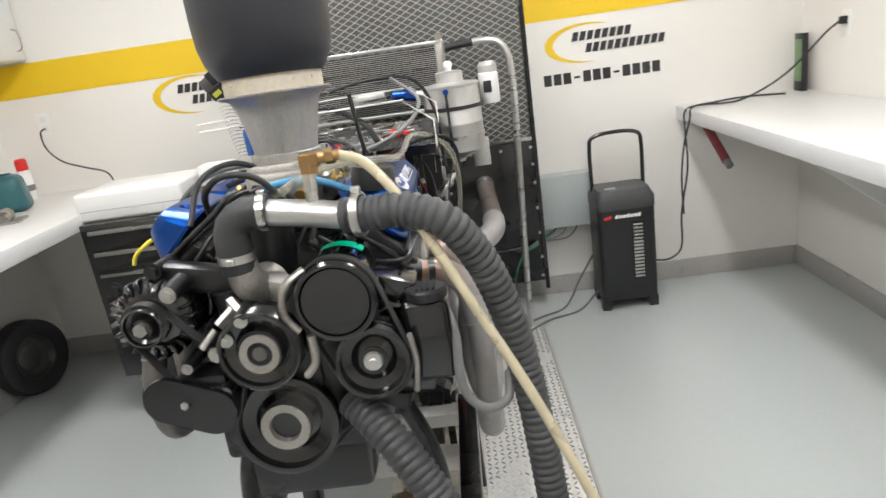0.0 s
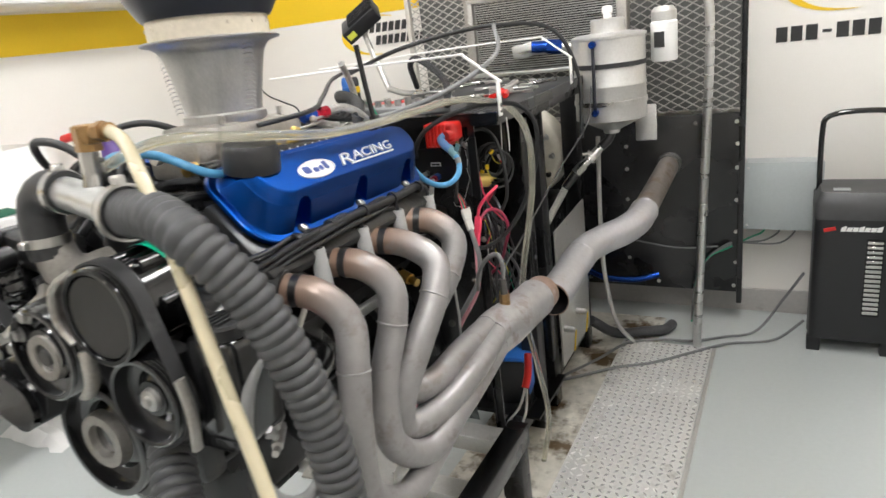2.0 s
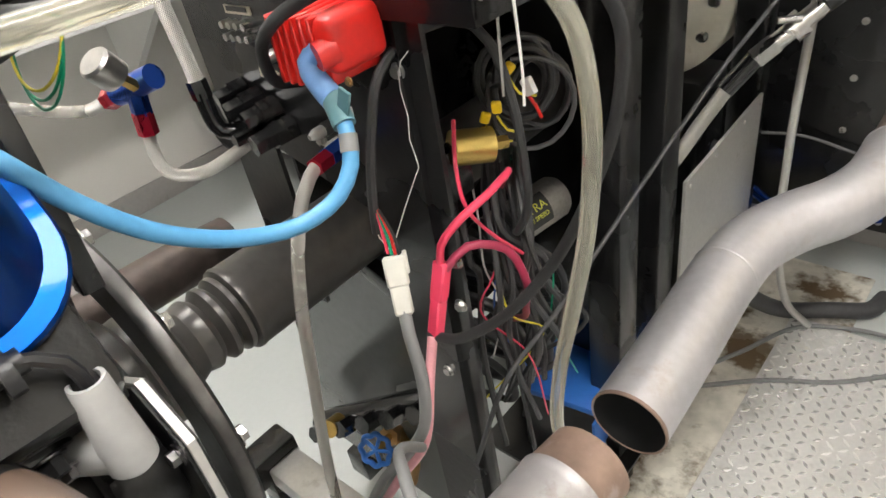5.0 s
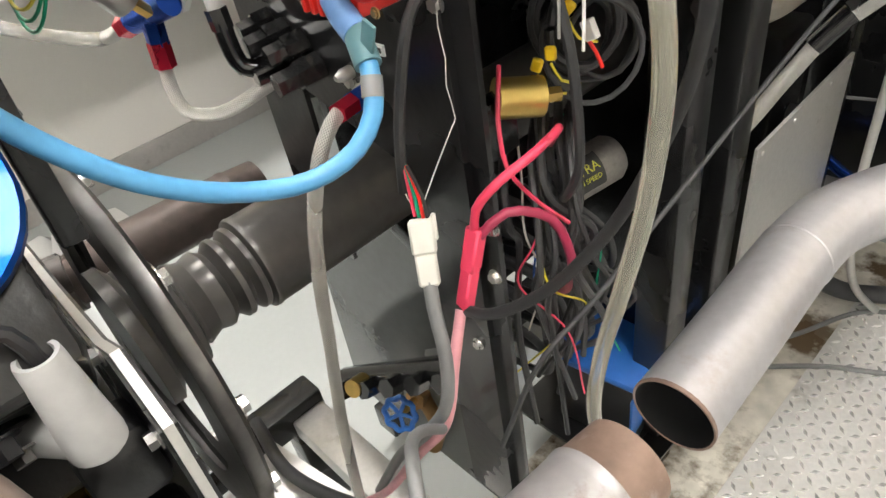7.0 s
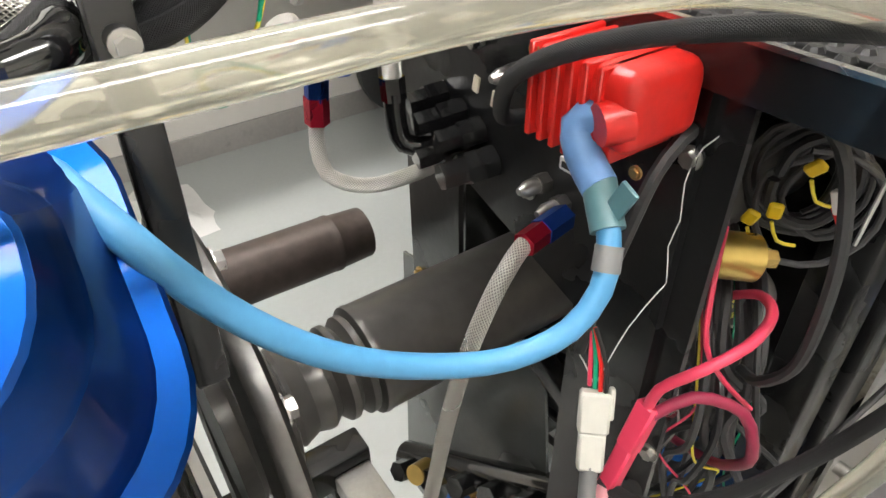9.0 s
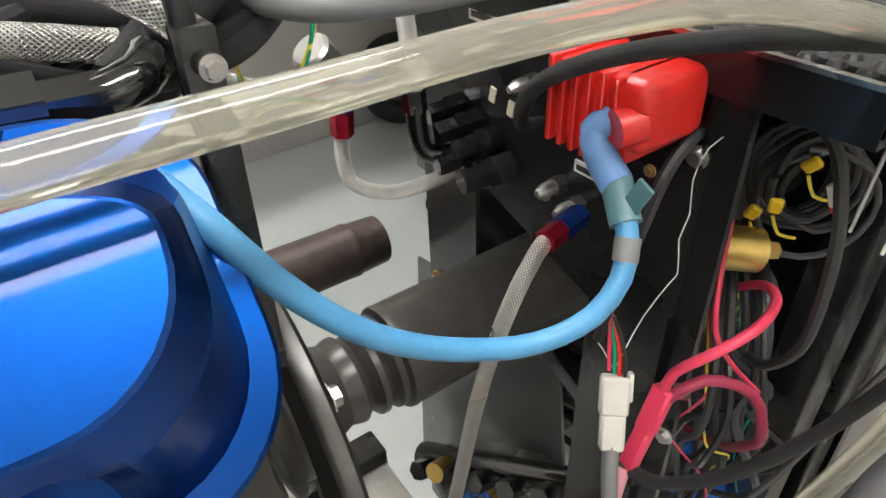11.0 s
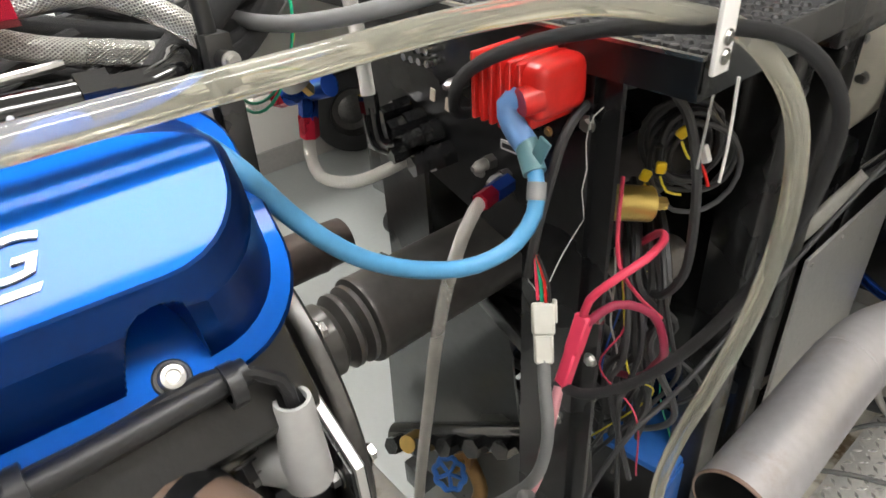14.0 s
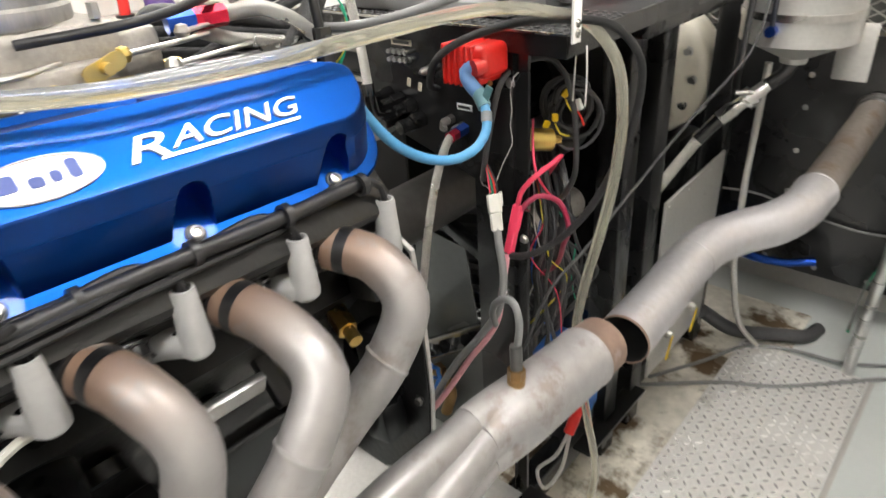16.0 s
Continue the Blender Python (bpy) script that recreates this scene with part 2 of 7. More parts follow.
def single(name, bm, material, label, category, group="", kind=""):
    """A thing that is one mesh."""
    return tagged(new(name, finish(name, bm, material)), label, category, group, kind)


def B():
    return bmesh.new()


def box(bm, c, s, rot=(0, 0, 0), bevel=0.0, seg=2, taper=None):
    m = pose(*c, *rot) @ Matrix.Diagonal((*s, 1))
    vs = bmesh.ops.create_cube(bm, size=1)["verts"]
    if taper:
        for v in vs:
            if v.co.z > 0:
                v.co.x *= taper[0]
                v.co.y *= taper[1]
    bmesh.ops.transform(bm, matrix=m, verts=vs)
    if bevel:
        es = list({e for v in vs for e in v.link_edges})
        bmesh.ops.bevel(bm, geom=es, offset=bevel, segments=seg, profile=0.5, affect="EDGES", clamp_overlap=True)
    return bm


def axis_turn(a, b):
    return (Vector(b) - Vector(a)).to_track_quat("Z", "Y").to_matrix().to_4x4()


def cyl(bm, a, b, r, r2=None, seg=20, caps=True):
    a, b = Vector(a), Vector(b)
    m = Matrix.Translation((a + b) / 2) @ axis_turn(a, b)
    bmesh.ops.create_cone(bm, cap_ends=caps, segments=seg, radius1=r, radius2=r if r2 is None else r2, depth=(b - a).length, matrix=m)
    return bm


def lathe(bm, a, b, profile, seg=32):
    """A turned shape: pairs of radius and way along the axis from a towards b, in metres."""
    m = Matrix.Translation(a) @ axis_turn(a, b)
    rings = []
    for r, h in profile:
        rings.append([bm.verts.new(m @ Vector((max(r, 1e-4) * math.cos(2 * math.pi * i / seg), max(r, 1e-4) * math.sin(2 * math.pi * i / seg), h))) for i in range(seg)])
    for p, q in zip(rings, rings[1:]):
        for i in range(seg):
            bm.faces.new((p[i], p[(i + 1) % seg], q[(i + 1) % seg], q[i]))
    return bm


def smooth_path(pts, step=0.012):
    """Points along a soft curve through the given ones."""
    pts = [Vector(p) for p in pts]
    if len(pts) == 2:
        n = max(2, int((pts[1] - pts[0]).length / step))
        return [pts[0].lerp(pts[1], i / n) for i in range(n + 1)]
    ext = [pts[0] * 2 - pts[1], *pts, pts[-1] * 2 - pts[-2]]
    out = []
    for a, b, c, d in zip(ext, ext[1:], ext[2:], ext[3:]):
        n = max(2, int((c - b).length / step))
        ab, bc, cd = (max((q - p).length, 1e-5) ** 0.5 for p, q in ((a, b), (b, c), (c, d)))
        m1 = bc * ((b - a) / ab - (c - a) / (ab + bc) + (c - b) / bc)
        m2 = bc * ((c - b) / bc - (d - b) / (bc + cd) + (d - c) / cd)
        for i in range(n):
            t = i / n
            out.append(b * (2 * t**3 - 3 * t**2 + 1) + m1 * (t**3 - 2 * t**2 + t) + c * (3 * t**2 - 2 * t**3) + m2 * (t**3 - t**2))
    out.append(pts[-1])
    return out


def sweep(bm, pts, r, seg=10, step=0.012, ribs=None, caps=True, flat=1.0):
    """A tube along a soft curve, its run in metres in the map. r: one radius or (start, end). ribs: (pitch, depth)."""
    path = smooth_path(pts, min(step, ribs[0] / 6) if ribs else step)
    uv = bm.loops.layers.uv.verify()
    tang = [(path[min(i + 1, len(path) - 1)] - path[max(i - 1, 0)]).normalized() for i in range(len(path))]
    up = Vector((0, 0, 1)) if abs(tang[0].z) < 0.9 else Vector((1, 0, 0))
    rings, run, total = [], 0.0, sum((q - p).length for p, q in zip(path, path[1:])) or 1
    runs = []
    for i, p in enumerate(path):
        if i:
            run += (p - path[i - 1]).length
        side = tang[i].cross(up).normalized()
        up = side.cross(tang[i]).normalized()
        k = run / total
        rr = r if not isinstance(r, (tuple, list)) else r[0] + (r[1] - r[0]) * k
        if ribs:
            rr += ribs[1] * (abs(math.sin(math.pi * run / ribs[0])) ** 0.7 - 0.5)
        ring = []
        for j in range(seg):
            a = 2 * math.pi * j / seg
            v = bm.verts.new(p + side * (rr * math.cos(a)) + up * (rr * flat * math.sin(a)))
            ring.append(v)
        rings.append(ring)
        runs.append(run)
    around = 2 * math.pi * (r if not isinstance(r, (tuple, list)) else r[0])
    for i, (p, q) in enumerate(zip(rings, rings[1:])):
        for j in range(seg):
            f = bm.faces.new((p[j], p[(j + 1) % seg], q[(j + 1) % seg], q[j]))
            for l, (a, b) in zip(f.loops, ((j, i), (j + 1, i), (j + 1, i + 1), (j, i + 1))):
                l[uv].uv = (runs[b], a / seg * around)
    if caps:
        bm.faces.new(rings[0][::-1]), bm.faces.new(rings[-1])
    return bm


def hexa(bm, a, b, r):
    return cyl(bm, a, b, r, seg=6)


def bolt(bm, at, way, r=0.007, h=0.006):
    """A hex bolt head on a washer."""
    at, way = Vector(at), Vector(way).normalized()
    cyl(bm, at, at + way * 0.0015, r * 1.45, seg=14)
    hexa(bm, at + way * 0.0012, at + way * h, r)
    return bm


def prism(bm, outline, m, depth, bevel=0.0):
    """A flat outline (pairs) set by the matrix m and drawn out along its z by depth."""
    lo = [bm.verts.new(m @ Vector((x, y, 0))) for x, y in outline]
    hi = [bm.verts.new(m @ Vector((x, y, depth))) for x, y in outline]
    n = len(outline)
    fs = [bm.faces.new(lo[::-1]), bm.faces.new(hi)]
    fs += [bm.faces.new((lo[i], lo[(i + 1) % n], hi[(i + 1) % n], hi[i])) for i in range(n)]
    if bevel:
        bmesh.ops.bevel(bm, geom=list(fs[1].edges), offset=bevel, segments=2, profile=0.5, affect="EDGES", clamp_overlap=True)
    return bm


def rounded(w, h, r, n=5):
    """A rounded rectangle's outline about the middle."""
    out = []
    for cx, cy, a0 in ((w / 2 - r, h / 2 - r, 0), (-w / 2 + r, h / 2 - r, 90), (-w / 2 + r, -h / 2 + r, 180), (w / 2 - r, -h / 2 + r, 270)):
        out += [(cx + r * math.cos(radians(a0 + 90 * i / n)), cy + r * math.sin(radians(a0 + 90 * i / n))) for i in range(n + 1)]
    return out


def writing(text, size, depth=0.001, shear=0.0):
    """A mesh of a word, its middle at the origin, in the plane of x and y."""
    cu = bpy.data.curves.new("writing", "FONT")
    cu.body, cu.size, cu.extrude, cu.shear, cu.align_x, cu.align_y = text, size, depth, shear, "CENTER", "CENTER"
    ob = new("writing", cu)
    me = bpy.data.meshes.new_from_object(ob.evaluated_get(bpy.context.evaluated_depsgraph_get()))
    bpy.data.objects.remove(ob)
    bm = B()
    bm.from_mesh(me)
    bpy.data.meshes.remove(me)
    return bm


def cable(name, pts, r, material, label, category="cable", group="", seg=8, **more):
    return single(name, sweep(B(), pts, r, seg=seg, **more), material, label, category, group)


# ---- the room ----
def slab(name, c, s, material, bevel=0.0):
    return tagged(new(name, finish(name, box(B(), c, s, bevel=bevel), material)), kind="structure")


floor = slab("floor", ((LEFT + RIGHT) / 2, (BACK + FRONT) / 2, -0.05), (RIGHT - LEFT + 0.4, BACK - FRONT + 0.4, 0.1), FLOOR)
ceiling = slab("ceiling", ((LEFT + RIGHT) / 2, (BACK + FRONT) / 2, CEILING + 0.05), (RIGHT - LEFT + 0.4, BACK - FRONT + 0.4, 0.1), CEIL)
wall_back = slab("wall_back", ((LEFT + RIGHT) / 2, BACK + 0.06, CEILING / 2), (RIGHT - LEFT + 0.24, 0.12, CEILING), WALL)
wall_front = slab("wall_front", ((LEFT + RIGHT) / 2, FRONT - 0.06, CEILING / 2), (RIGHT - LEFT + 0.24, 0.12, CEILING), WALL)
wall_right = slab("wall_right", (RIGHT + 0.06, (BACK + FRONT) / 2, CEILING / 2), (0.12, BACK - FRONT, CEILING), WALL)
wall_left = slab("wall_left", (LEFT - 0.06, (BACK + FRONT) / 2, CEILING / 2), (0.12, BACK - FRONT, CEILING), WALL)
STRIPE = (1.525, 1.70)
part("stripe", box(B(), ((LEFT + RIGHT) / 2, BACK - 0.0015, sum(STRIPE) / 2), (RIGHT - LEFT - 0.006, 0.003, STRIPE[1] - STRIPE[0])), YELLOW, wall_back, "yellow painted band on the wall")
part("stripe", box(B(), (LEFT + 0.0015, (BACK + FRONT) / 2, sum(STRIPE) / 2), (0.003, BACK - FRONT - 0.01, STRIPE[1] - STRIPE[0])), YELLOW, wall_left, "yellow painted band on the wall")
for nm, c, s in (("baseboard_back", ((LEFT + RIGHT) / 2, BACK - 0.008, 0.055), (RIGHT - LEFT - 0.04, 0.016, 0.11)),
                 ("baseboard_right", (RIGHT - 0.008, (BACK + FRONT) / 2, 0.055), (0.016, BACK - FRONT, 0.11)),
                 ("baseboard_left", (LEFT + 0.008, (BACK + FRONT) / 2, 0.055), (0.016, BACK - FRONT, 0.11))):
    slab(nm, c, s, BASE, bevel=0.004)


def ceiling_lamp(x, y):
    lamp = thing("ceiling_light", (x, y, CEILING - 0.09), "white ceiling light with a bright long diffuser", "ceiling light", "ceiling lights")
    part("frame", box(B(), (x, y, CEILING - 0.035), (0.34, 1.26, 0.07), bevel=0.01), WHITE, lamp)
    part("diffuser", box(B(), (x, y, CEILING - 0.082), (0.30, 1.2, 0.02), bevel=0.006), DIFFUSER, lamp, "glowing white diffuser")


for lx, ly in LAMP_PLACES:
    ceiling_lamp(lx, ly)


def wall_sign(x0, z0, k):
    """A sign painted on the wall: a swoosh and bars for the lettering."""
    y = BACK - 0.004
    sign = thing("wall_sign", (x0, y, z0), "yellow swoosh with slanted black lettering painted on white wall", "sign", "wall signs")
    bm = B()
    outer, inner = [], []
    for i in range(33):
        a = radians(60 + 225 * i / 32)
        t = i / 32
        wd = 0.036 * math.sin(math.pi * min(1, 0.04 + t * 0.96)) ** 0.8
        cx, cz = 0.20 + 0.20 * math.cos(a) * (1.15 if math.cos(a) > 0 else 1), 0.0 + 0.095 * math.sin(a)
        outer.append((cx, cz))
        inner.append((0.205 + (0.20 - wd) * math.cos(a) * (1.15 if math.cos(a) > 0 else 1), 0.0 + (0.095 - wd * 0.45) * math.sin(a)))
    ov = [bm.verts.new((x0 + p[0] * k, y, z0 + p[1] * k)) for p in outer]
    iv = [bm.verts.new((x0 + p[0] * k, y, z0 + p[1] * k)) for p in inner]
    for i in range(32):
        bm.faces.new((ov[i], ov[i + 1], iv[i + 1], iv[i]))
    part("swoosh", bm, YELLOW, sign)
    for row, (n, sx, sz, wd) in enumerate(((8, 0.135, 0.012, 0.30), (11, 0.20, -0.048, 0.40))):
        bm = B()
        for i in range(n):
            w = wd / n * k
            xx = x0 + sx * k + i * w
            q = pose(xx, y - 0.0005, z0 + sz * k, 90, 0, 0)
            ht, sl = 0.043 * k, 0.012 * k
            prism(bm, [(0, 0), (w * 0.74, 0), (w * 0.74 + sl, ht), (sl, ht)], q, 0.001)
        part("lettering", bm, SIGN_BLACK, sign, "slanted black bars of lettering")
    return sign


def number_bars(x0, z0, w, h):
    y = BACK - 0.003
    row = thing("number_bars", (x0, y, z0), "row of bold black bars painted on the wall", "sign")
    for i in range(12):
        if i in (3, 7):
            c, s = (x0 + (i + 0.5) * w / 12, y, z0 + h / 2), (w / 12 * 0.6, 0.002, h * 0.2)
        else:
            c, s = (x0 + (i + 0.5) * w / 12, y, z0 + h / 2), (w / 12 * 0.78, 0.002, h)
        part("bar", box(B(), c, s), SIGN_BLACK, row)


wall_sign(0.57, 1.39, 1.05)
number_bars(0.545, 1.19, 0.63, 0.058)
wall_sign(-1.56, 1.42, 1.05)

# ---- the engine, in its own tilted frame ----
FRAME_NOW[0] = ENGINE_TILT
CX, CZ = -0.324, 0.832          # crank line
K = math.sqrt(0.5)


def bank(d, y, n, side=1):
    """A place on one cylinder bank: d outwards and down, n out along the cylinders."""
    return Vector((CX + side * K * (n + d), y, CZ + K * (n - d)))


def bank_frame(d, y, n, side=1):
    """x along the engine, y up the cover's face, z away from the bank."""
    ex, ey, ez = Vector((0, side, 0)), Vector((-side * K, 0, K)), Vector((side * K, 0, K))
    m = Matrix((ex, ey, ez)).transposed().to_4x4()
    return Matrix.Translation(bank(d, y, n, side)) @ m


engine = thing("engine", (CX, 1.47, 0.45), "black V8 race engine with blue valve covers on a test stand", "engine")

bm = B()
half = [(0.13, -0.07), (0.145, 0.03), (0.214, 0.111), (0.111, 0.214), (0.05, 0.16)]
prism(bm, half + [(-x, z) for x, z in half[::-1]], Matrix(((1, 0, 0, CX), (0, 0, 1, 1.19), (0, 1, 0, CZ), (0, 0, 0, 1))), 0.56)
block = part("block", bm, BLACK_CAST, engine, "black painted cast iron block")
for k in range(4):
    part("core_plug", cyl(B(), bank(0.09, 1.27 + 0.13 * k, 0.12), bank(0.108, 1.27 + 0.13 * k, 0.12), 0.024, seg=16), BLACK_CAST, block)
    part("rib", box(B(), bank(0.085, 1.335 + 0.13 * k, 0.16), (0.02, 0.02, 0.12), (0, -45, 0), bevel=0.004), BLACK_CAST, block)
part("brass_plug", hexa(B(), (-0.13, 1.70, 0.915), (-0.095, 1.69, 0.905), 0.014), BRASS, block, "brass pipe plug")
part("brass_plug", cyl(B(), (-0.10, 1.692, 0.907), (-0.075, 1.685, 0.90), 0.009, seg=14), BRASS, block)
part("alu_rail", box(B(), (-0.088, 1.50, 0.912), (0.012, 0.12, 0.026), (0, 20, 0), bevel=0.003), ALU, block, "bare aluminium bracket")
bm = box(B(), (CX, 1.33, 0.69), (0.25, 0.30, 0.14), bevel=0.02)
box(bm, (CX, 1.60, 0.66), (0.25, 0.27, 0.20), bevel=0.02)
box(bm, (CX, 1.45, 0.758), (0.28, 0.56, 0.012), bevel=0.003)
part("oil_pan", bm, BLACK, engine, "black sheet steel oil pan")
bm = box(B(), (CX, 1.155, 0.90), (0.26, 0.07, 0.24), bevel=0.02)
box(bm, (CX, 1.17, 0.80), (0.30, 0.05, 0.12), bevel=0.015)
part("timing_cover", bm, BLACK_CAST, engine)
bm = box(B(), (CX, 1.46, 1.06), (0.20, 0.46, 0.14), bevel=0.02)
intake = part("intake_manifold", bm, BLACK_CAST, engine)
for k in range(4):
    for s in (-1, 1):
        part("runner", box(B(), (CX + s * 0.10, 1.27 + 0.127 * k, 1.075), (0.12, 0.06, 0.07), (0, s * 35, 0), bevel=0.012), BLACK_CAST, intake)
part("carburettor_pad", box(B(), (CX, 1.476, 1.15), (0.13, 0.15, 0.06), bevel=0.012), BLACK_CAST, intake)


def head(side):
    bm = B()
    m = bank_frame(-0.05, 1.493, 0.30, side)
    vs = bmesh.ops.create_cube(bm, size=1)["verts"]
    bmesh.ops.transform(bm, matrix=m @ Matrix.Diagonal((0.51, 0.16, 0.135, 1)), verts=vs)
    bmesh.ops.bevel(bm, geom=list(bm.edges), offset=0.01, segments=2, profile=0.5, affect="EDGES")
    for k in range(4):
        y = 1.262 + 0.13 * k
        c = bank(0.03, y, 0.315, side)
        out = (bank(1, 0, 0, side) - bank(0, 0, 0, side)).normalized()
        cyl(bm, c - out * 0.01, c + out * 0.012, 0.034, seg=18)
        for dy in (-0.042, 0.042):
            b0 = bank(0.032, y + dy, 0.32 + 0.012 * (1 if dy > 0 else -1), side)
            bolt(bm, b0 + out * 0.004, out, 0.0075, 0.012)
        p0 = bank(0.028, y + 0.062, 0.295, side)
        cyl(bm, p0, p0 + out * 0.02, 0.016, seg=16)
    hd = part("cylinder_head", bm, BLACK_CAST, engine)
    bm = B()
    out_line = rounded(0.545, 0.062, 0.02)
    prism(bm, out_line, bank_frame(0.031, 1.455, 0.318, side) @ pose(0, 0, 0, -90, 0, 0), 0.008, 0.002)
    part("exhaust_flange", bm, BLACK_CAST, hd)
    for k in range(4):
        y = 1.262 + 0.13 * k
        bm = prism(B(), rounded(0.118, 0.050, 0.022), bank_frame(0.0395, y, 0.318, side) @ pose(0, 0, 0, -90, 0, 6), 0.005, 0.0015)
        part("port_flange", bm, BLACK_GLOSS, hd)
        for dy in (-0.046, 0.046):
            part("flange_bolt", bolt(B(), bank(0.0447, y + dy, 0.318 + 0.1 * dy, side), bank(1, 0, 0, side) - bank(0, 0, 0, side), 0.0055, 0.008), DARK_STEEL, hd)


head(1), head(-1)


def dense(line, step):
    """The same closed line with points every few millimetres on its long straights."""
    out = []
    for p, q in zip(line, line[1:] + line[:1]):
        n = 1
        if math.hypot(q[0] - p[0], q[1] - p[1]) > 0.2:
            n = 240
        out += [(p[0] + (q[0] - p[0]) * k / n, p[1] + (q[1] - p[1]) * k / n) for k in range(n)]
    return out


def valve_cover(side):
    """A tall cover: flange, flared sides with bolt recesses, soft shoulders and a flat top."""
    mid = 1.508
    bm = B()
    rows = [  # height over the flange, length, width, corner, outward shift
        (0.000, 0.512, 0.196, 0.060), (0.007, 0.512, 0.196, 0.060), (0.009, 0.508, 0.192, 0.059), (0.0095, 0.490, 0.170, 0.054),
        (0.012, 0.488, 0.167, 0.054), (0.030, 0.478, 0.148, 0.053), (0.049, 0.467, 0.129, 0.052), (0.0505, 0.465, 0.126, 0.0515),
        (0.0585, 0.458, 0.115, 0.050), (0.0655, 0.450, 0.105, 0.048), (0.067, 0.448, 0.102, 0.047), (0.068, 0.444, 0.0985, 0.046)]
    m = bank_frame(-0.108, mid, 0.372, side)
    rings = []
    pockets = (-0.160, 0.005, 0.168)
    fine = []
    for p, q in zip(rows, rows[1:]):
        k = max(1, round((q[0] - p[0]) / 0.0012))
        fine += [tuple(u + (v - u) * i / k for u, v in zip(p, q)) for i in range(k)]
    for h, ln, wd, r in fine + [rows[-1]]:
        ring = []
        for q, (x, y) in enumerate(dense(rounded(ln, wd, r, 8), 0.004)):
            if h > 0.0094 and abs(y) > 0.02:
                for c in pockets:
                    u = (x - c) / (0.015 + 0.007 * (1 - h / 0.068))
                    if abs(u) < 1:
                        y = math.copysign(min(abs(y), 0.086 - 0.044 * math.sqrt(1 - u * u) * max(0.0, 1 - (h / 0.064) ** 8)), y)
            if y > 0:
                y *= 0.76 - 0.36 * h / 0.068
            ring.append(bm.verts.new(m @ Vector((x, y, h))))
        rings.append(ring)
    n = len(rings[0])
    for a, b in zip(rings, rings[1:]):
        for i in range(n):
            bm.faces.new((a[i], a[(i + 1) % n], b[(i + 1) % n], b[i]))
    bm.faces.new(rings[0][::-1]), bm.faces.new(rings[-1])
    bm.normal_update()
    for e in bm.edges:
        if len(e.link_faces) == 2 and e.calc_face_angle(0) > radians(15):
            e.smooth = False
    cover = part("valve_cover", bm, BLUE, engine, "glossy metallic blue valve cover")
    cover.data.set_sharp_from_angle(angle=radians(15))
    for x in pockets:
        bm = B()
        q = m @ pose(x, -0.0865, 0.008)
        lathe(bm, q @ Vector((0, 0, 0)), q @ Vector((0, 0, 1)), [(0.0001, 0), (0.0100, 0), (0.0100, 0.0022), (0.0092, 0.003), (0.0001, 0.003)], seg=20)
        part("washer", bm, BLACK_PLASTIC, cover)
        bm = B()
        p = q @ Vector((0, 0, 0.003))
        w = (q.to_3x3() @ Vector((0, 0, 1)))
        lathe(bm, p, p + w, [(0.0001, 0), (0.0074, 0), (0.0074, 0.002), (0.0062, 0.0045), (0.0040, 0.005), (0.0034, 0.003), (0.0001, 0.003)], seg=18)
        part("cap_screw", bm, STEEL, cover)
    return cover, m


cover, CM = valve_cover(1)
TOP = 0.0682
bm = B()
lathe(bm, CM @ Vector((-0.100, -0.0245, TOP - 0.001)), CM @ Vector((-0.100, -0.0245, TOP + 1)), [(0.0001, 0.0), (0.046, 0.0), (0.046, 0.003), (0.0425, 0.0035), (0.042, 0.0022), (0.0001, 0.0022)], seg=40)
inv = CM.inverted()
for v in bm.verts:
    q = inv @ v.co
    q.y = -0.0245 + (q.y + 0.0245) * 0.40
    v.co = CM @ q
badge = part("badge", bm, SILVER, cover, "silver oval badge with illegible script")
for k, (dx, dz, w, h) in enumerate(((-0.024, 0.002, 0.016, 0.014), (-0.004, -0.002, 0.012, 0.009), (0.010, -0.001, 0.009, 0.010), (0.024, 0.002, 0.010, 0.017))):
    part("script_bar", prism(B(), rounded(w, h, 0.003, 2), CM @ pose(-0.100 + dx, -0.0245 + dz, TOP + 0.0012), 0.001), BADGE_BLUE, badge)
for word, x0, x1, y0, y1 in (("R", -0.036, 0.000, -0.0345, -0.0115), ("ACING", 0.002, 0.138, -0.0305, -0.0115)):
    bm = writing(word, 0.05, 0.0016, 0.30)
    xs, ys = [v.co.x for v in bm.verts], [v.co.y for v in bm.verts]
    fx, fy = (x1 - x0) / (max(xs) - min(xs)), (y1 - y0) / (max(ys) - min(ys))
    bm.transform(CM @ pose(x0 - min(xs) * fx, y0 - min(ys) * fy, TOP + 0.001) @ Matrix.Diagonal((fx, fy, 1, 1)))
    part("lettering", bm, SILVER, cover, "raised silver lettering")
bm = prism(B(), [(-0.052, -0.0235), (0.090, -0.0235), (0.092, -0.0205), (-0.050, -0.0205)], CM @ pose(0.040, -0.0135, TOP - 0.0005), 0.002)
part("underline", bm, SILVER, cover)
left_cover, LM = valve_cover(-1)

bm = B()
a = Vector((-0.122, 1.312, 1.205))
lathe(bm, a, a + Vector((0.12, 0, 1)), [(0.0001, 0), (0.026, 0), (0.026, 0.012), (0.043, 0.013), (0.044, 0.018), (0.044, 0.050), (0.040, 0.057), (0.0001, 0.058)], seg=28)
part("breather_cap", bm, BLACK_PLASTIC, engine, "round black breather cap")

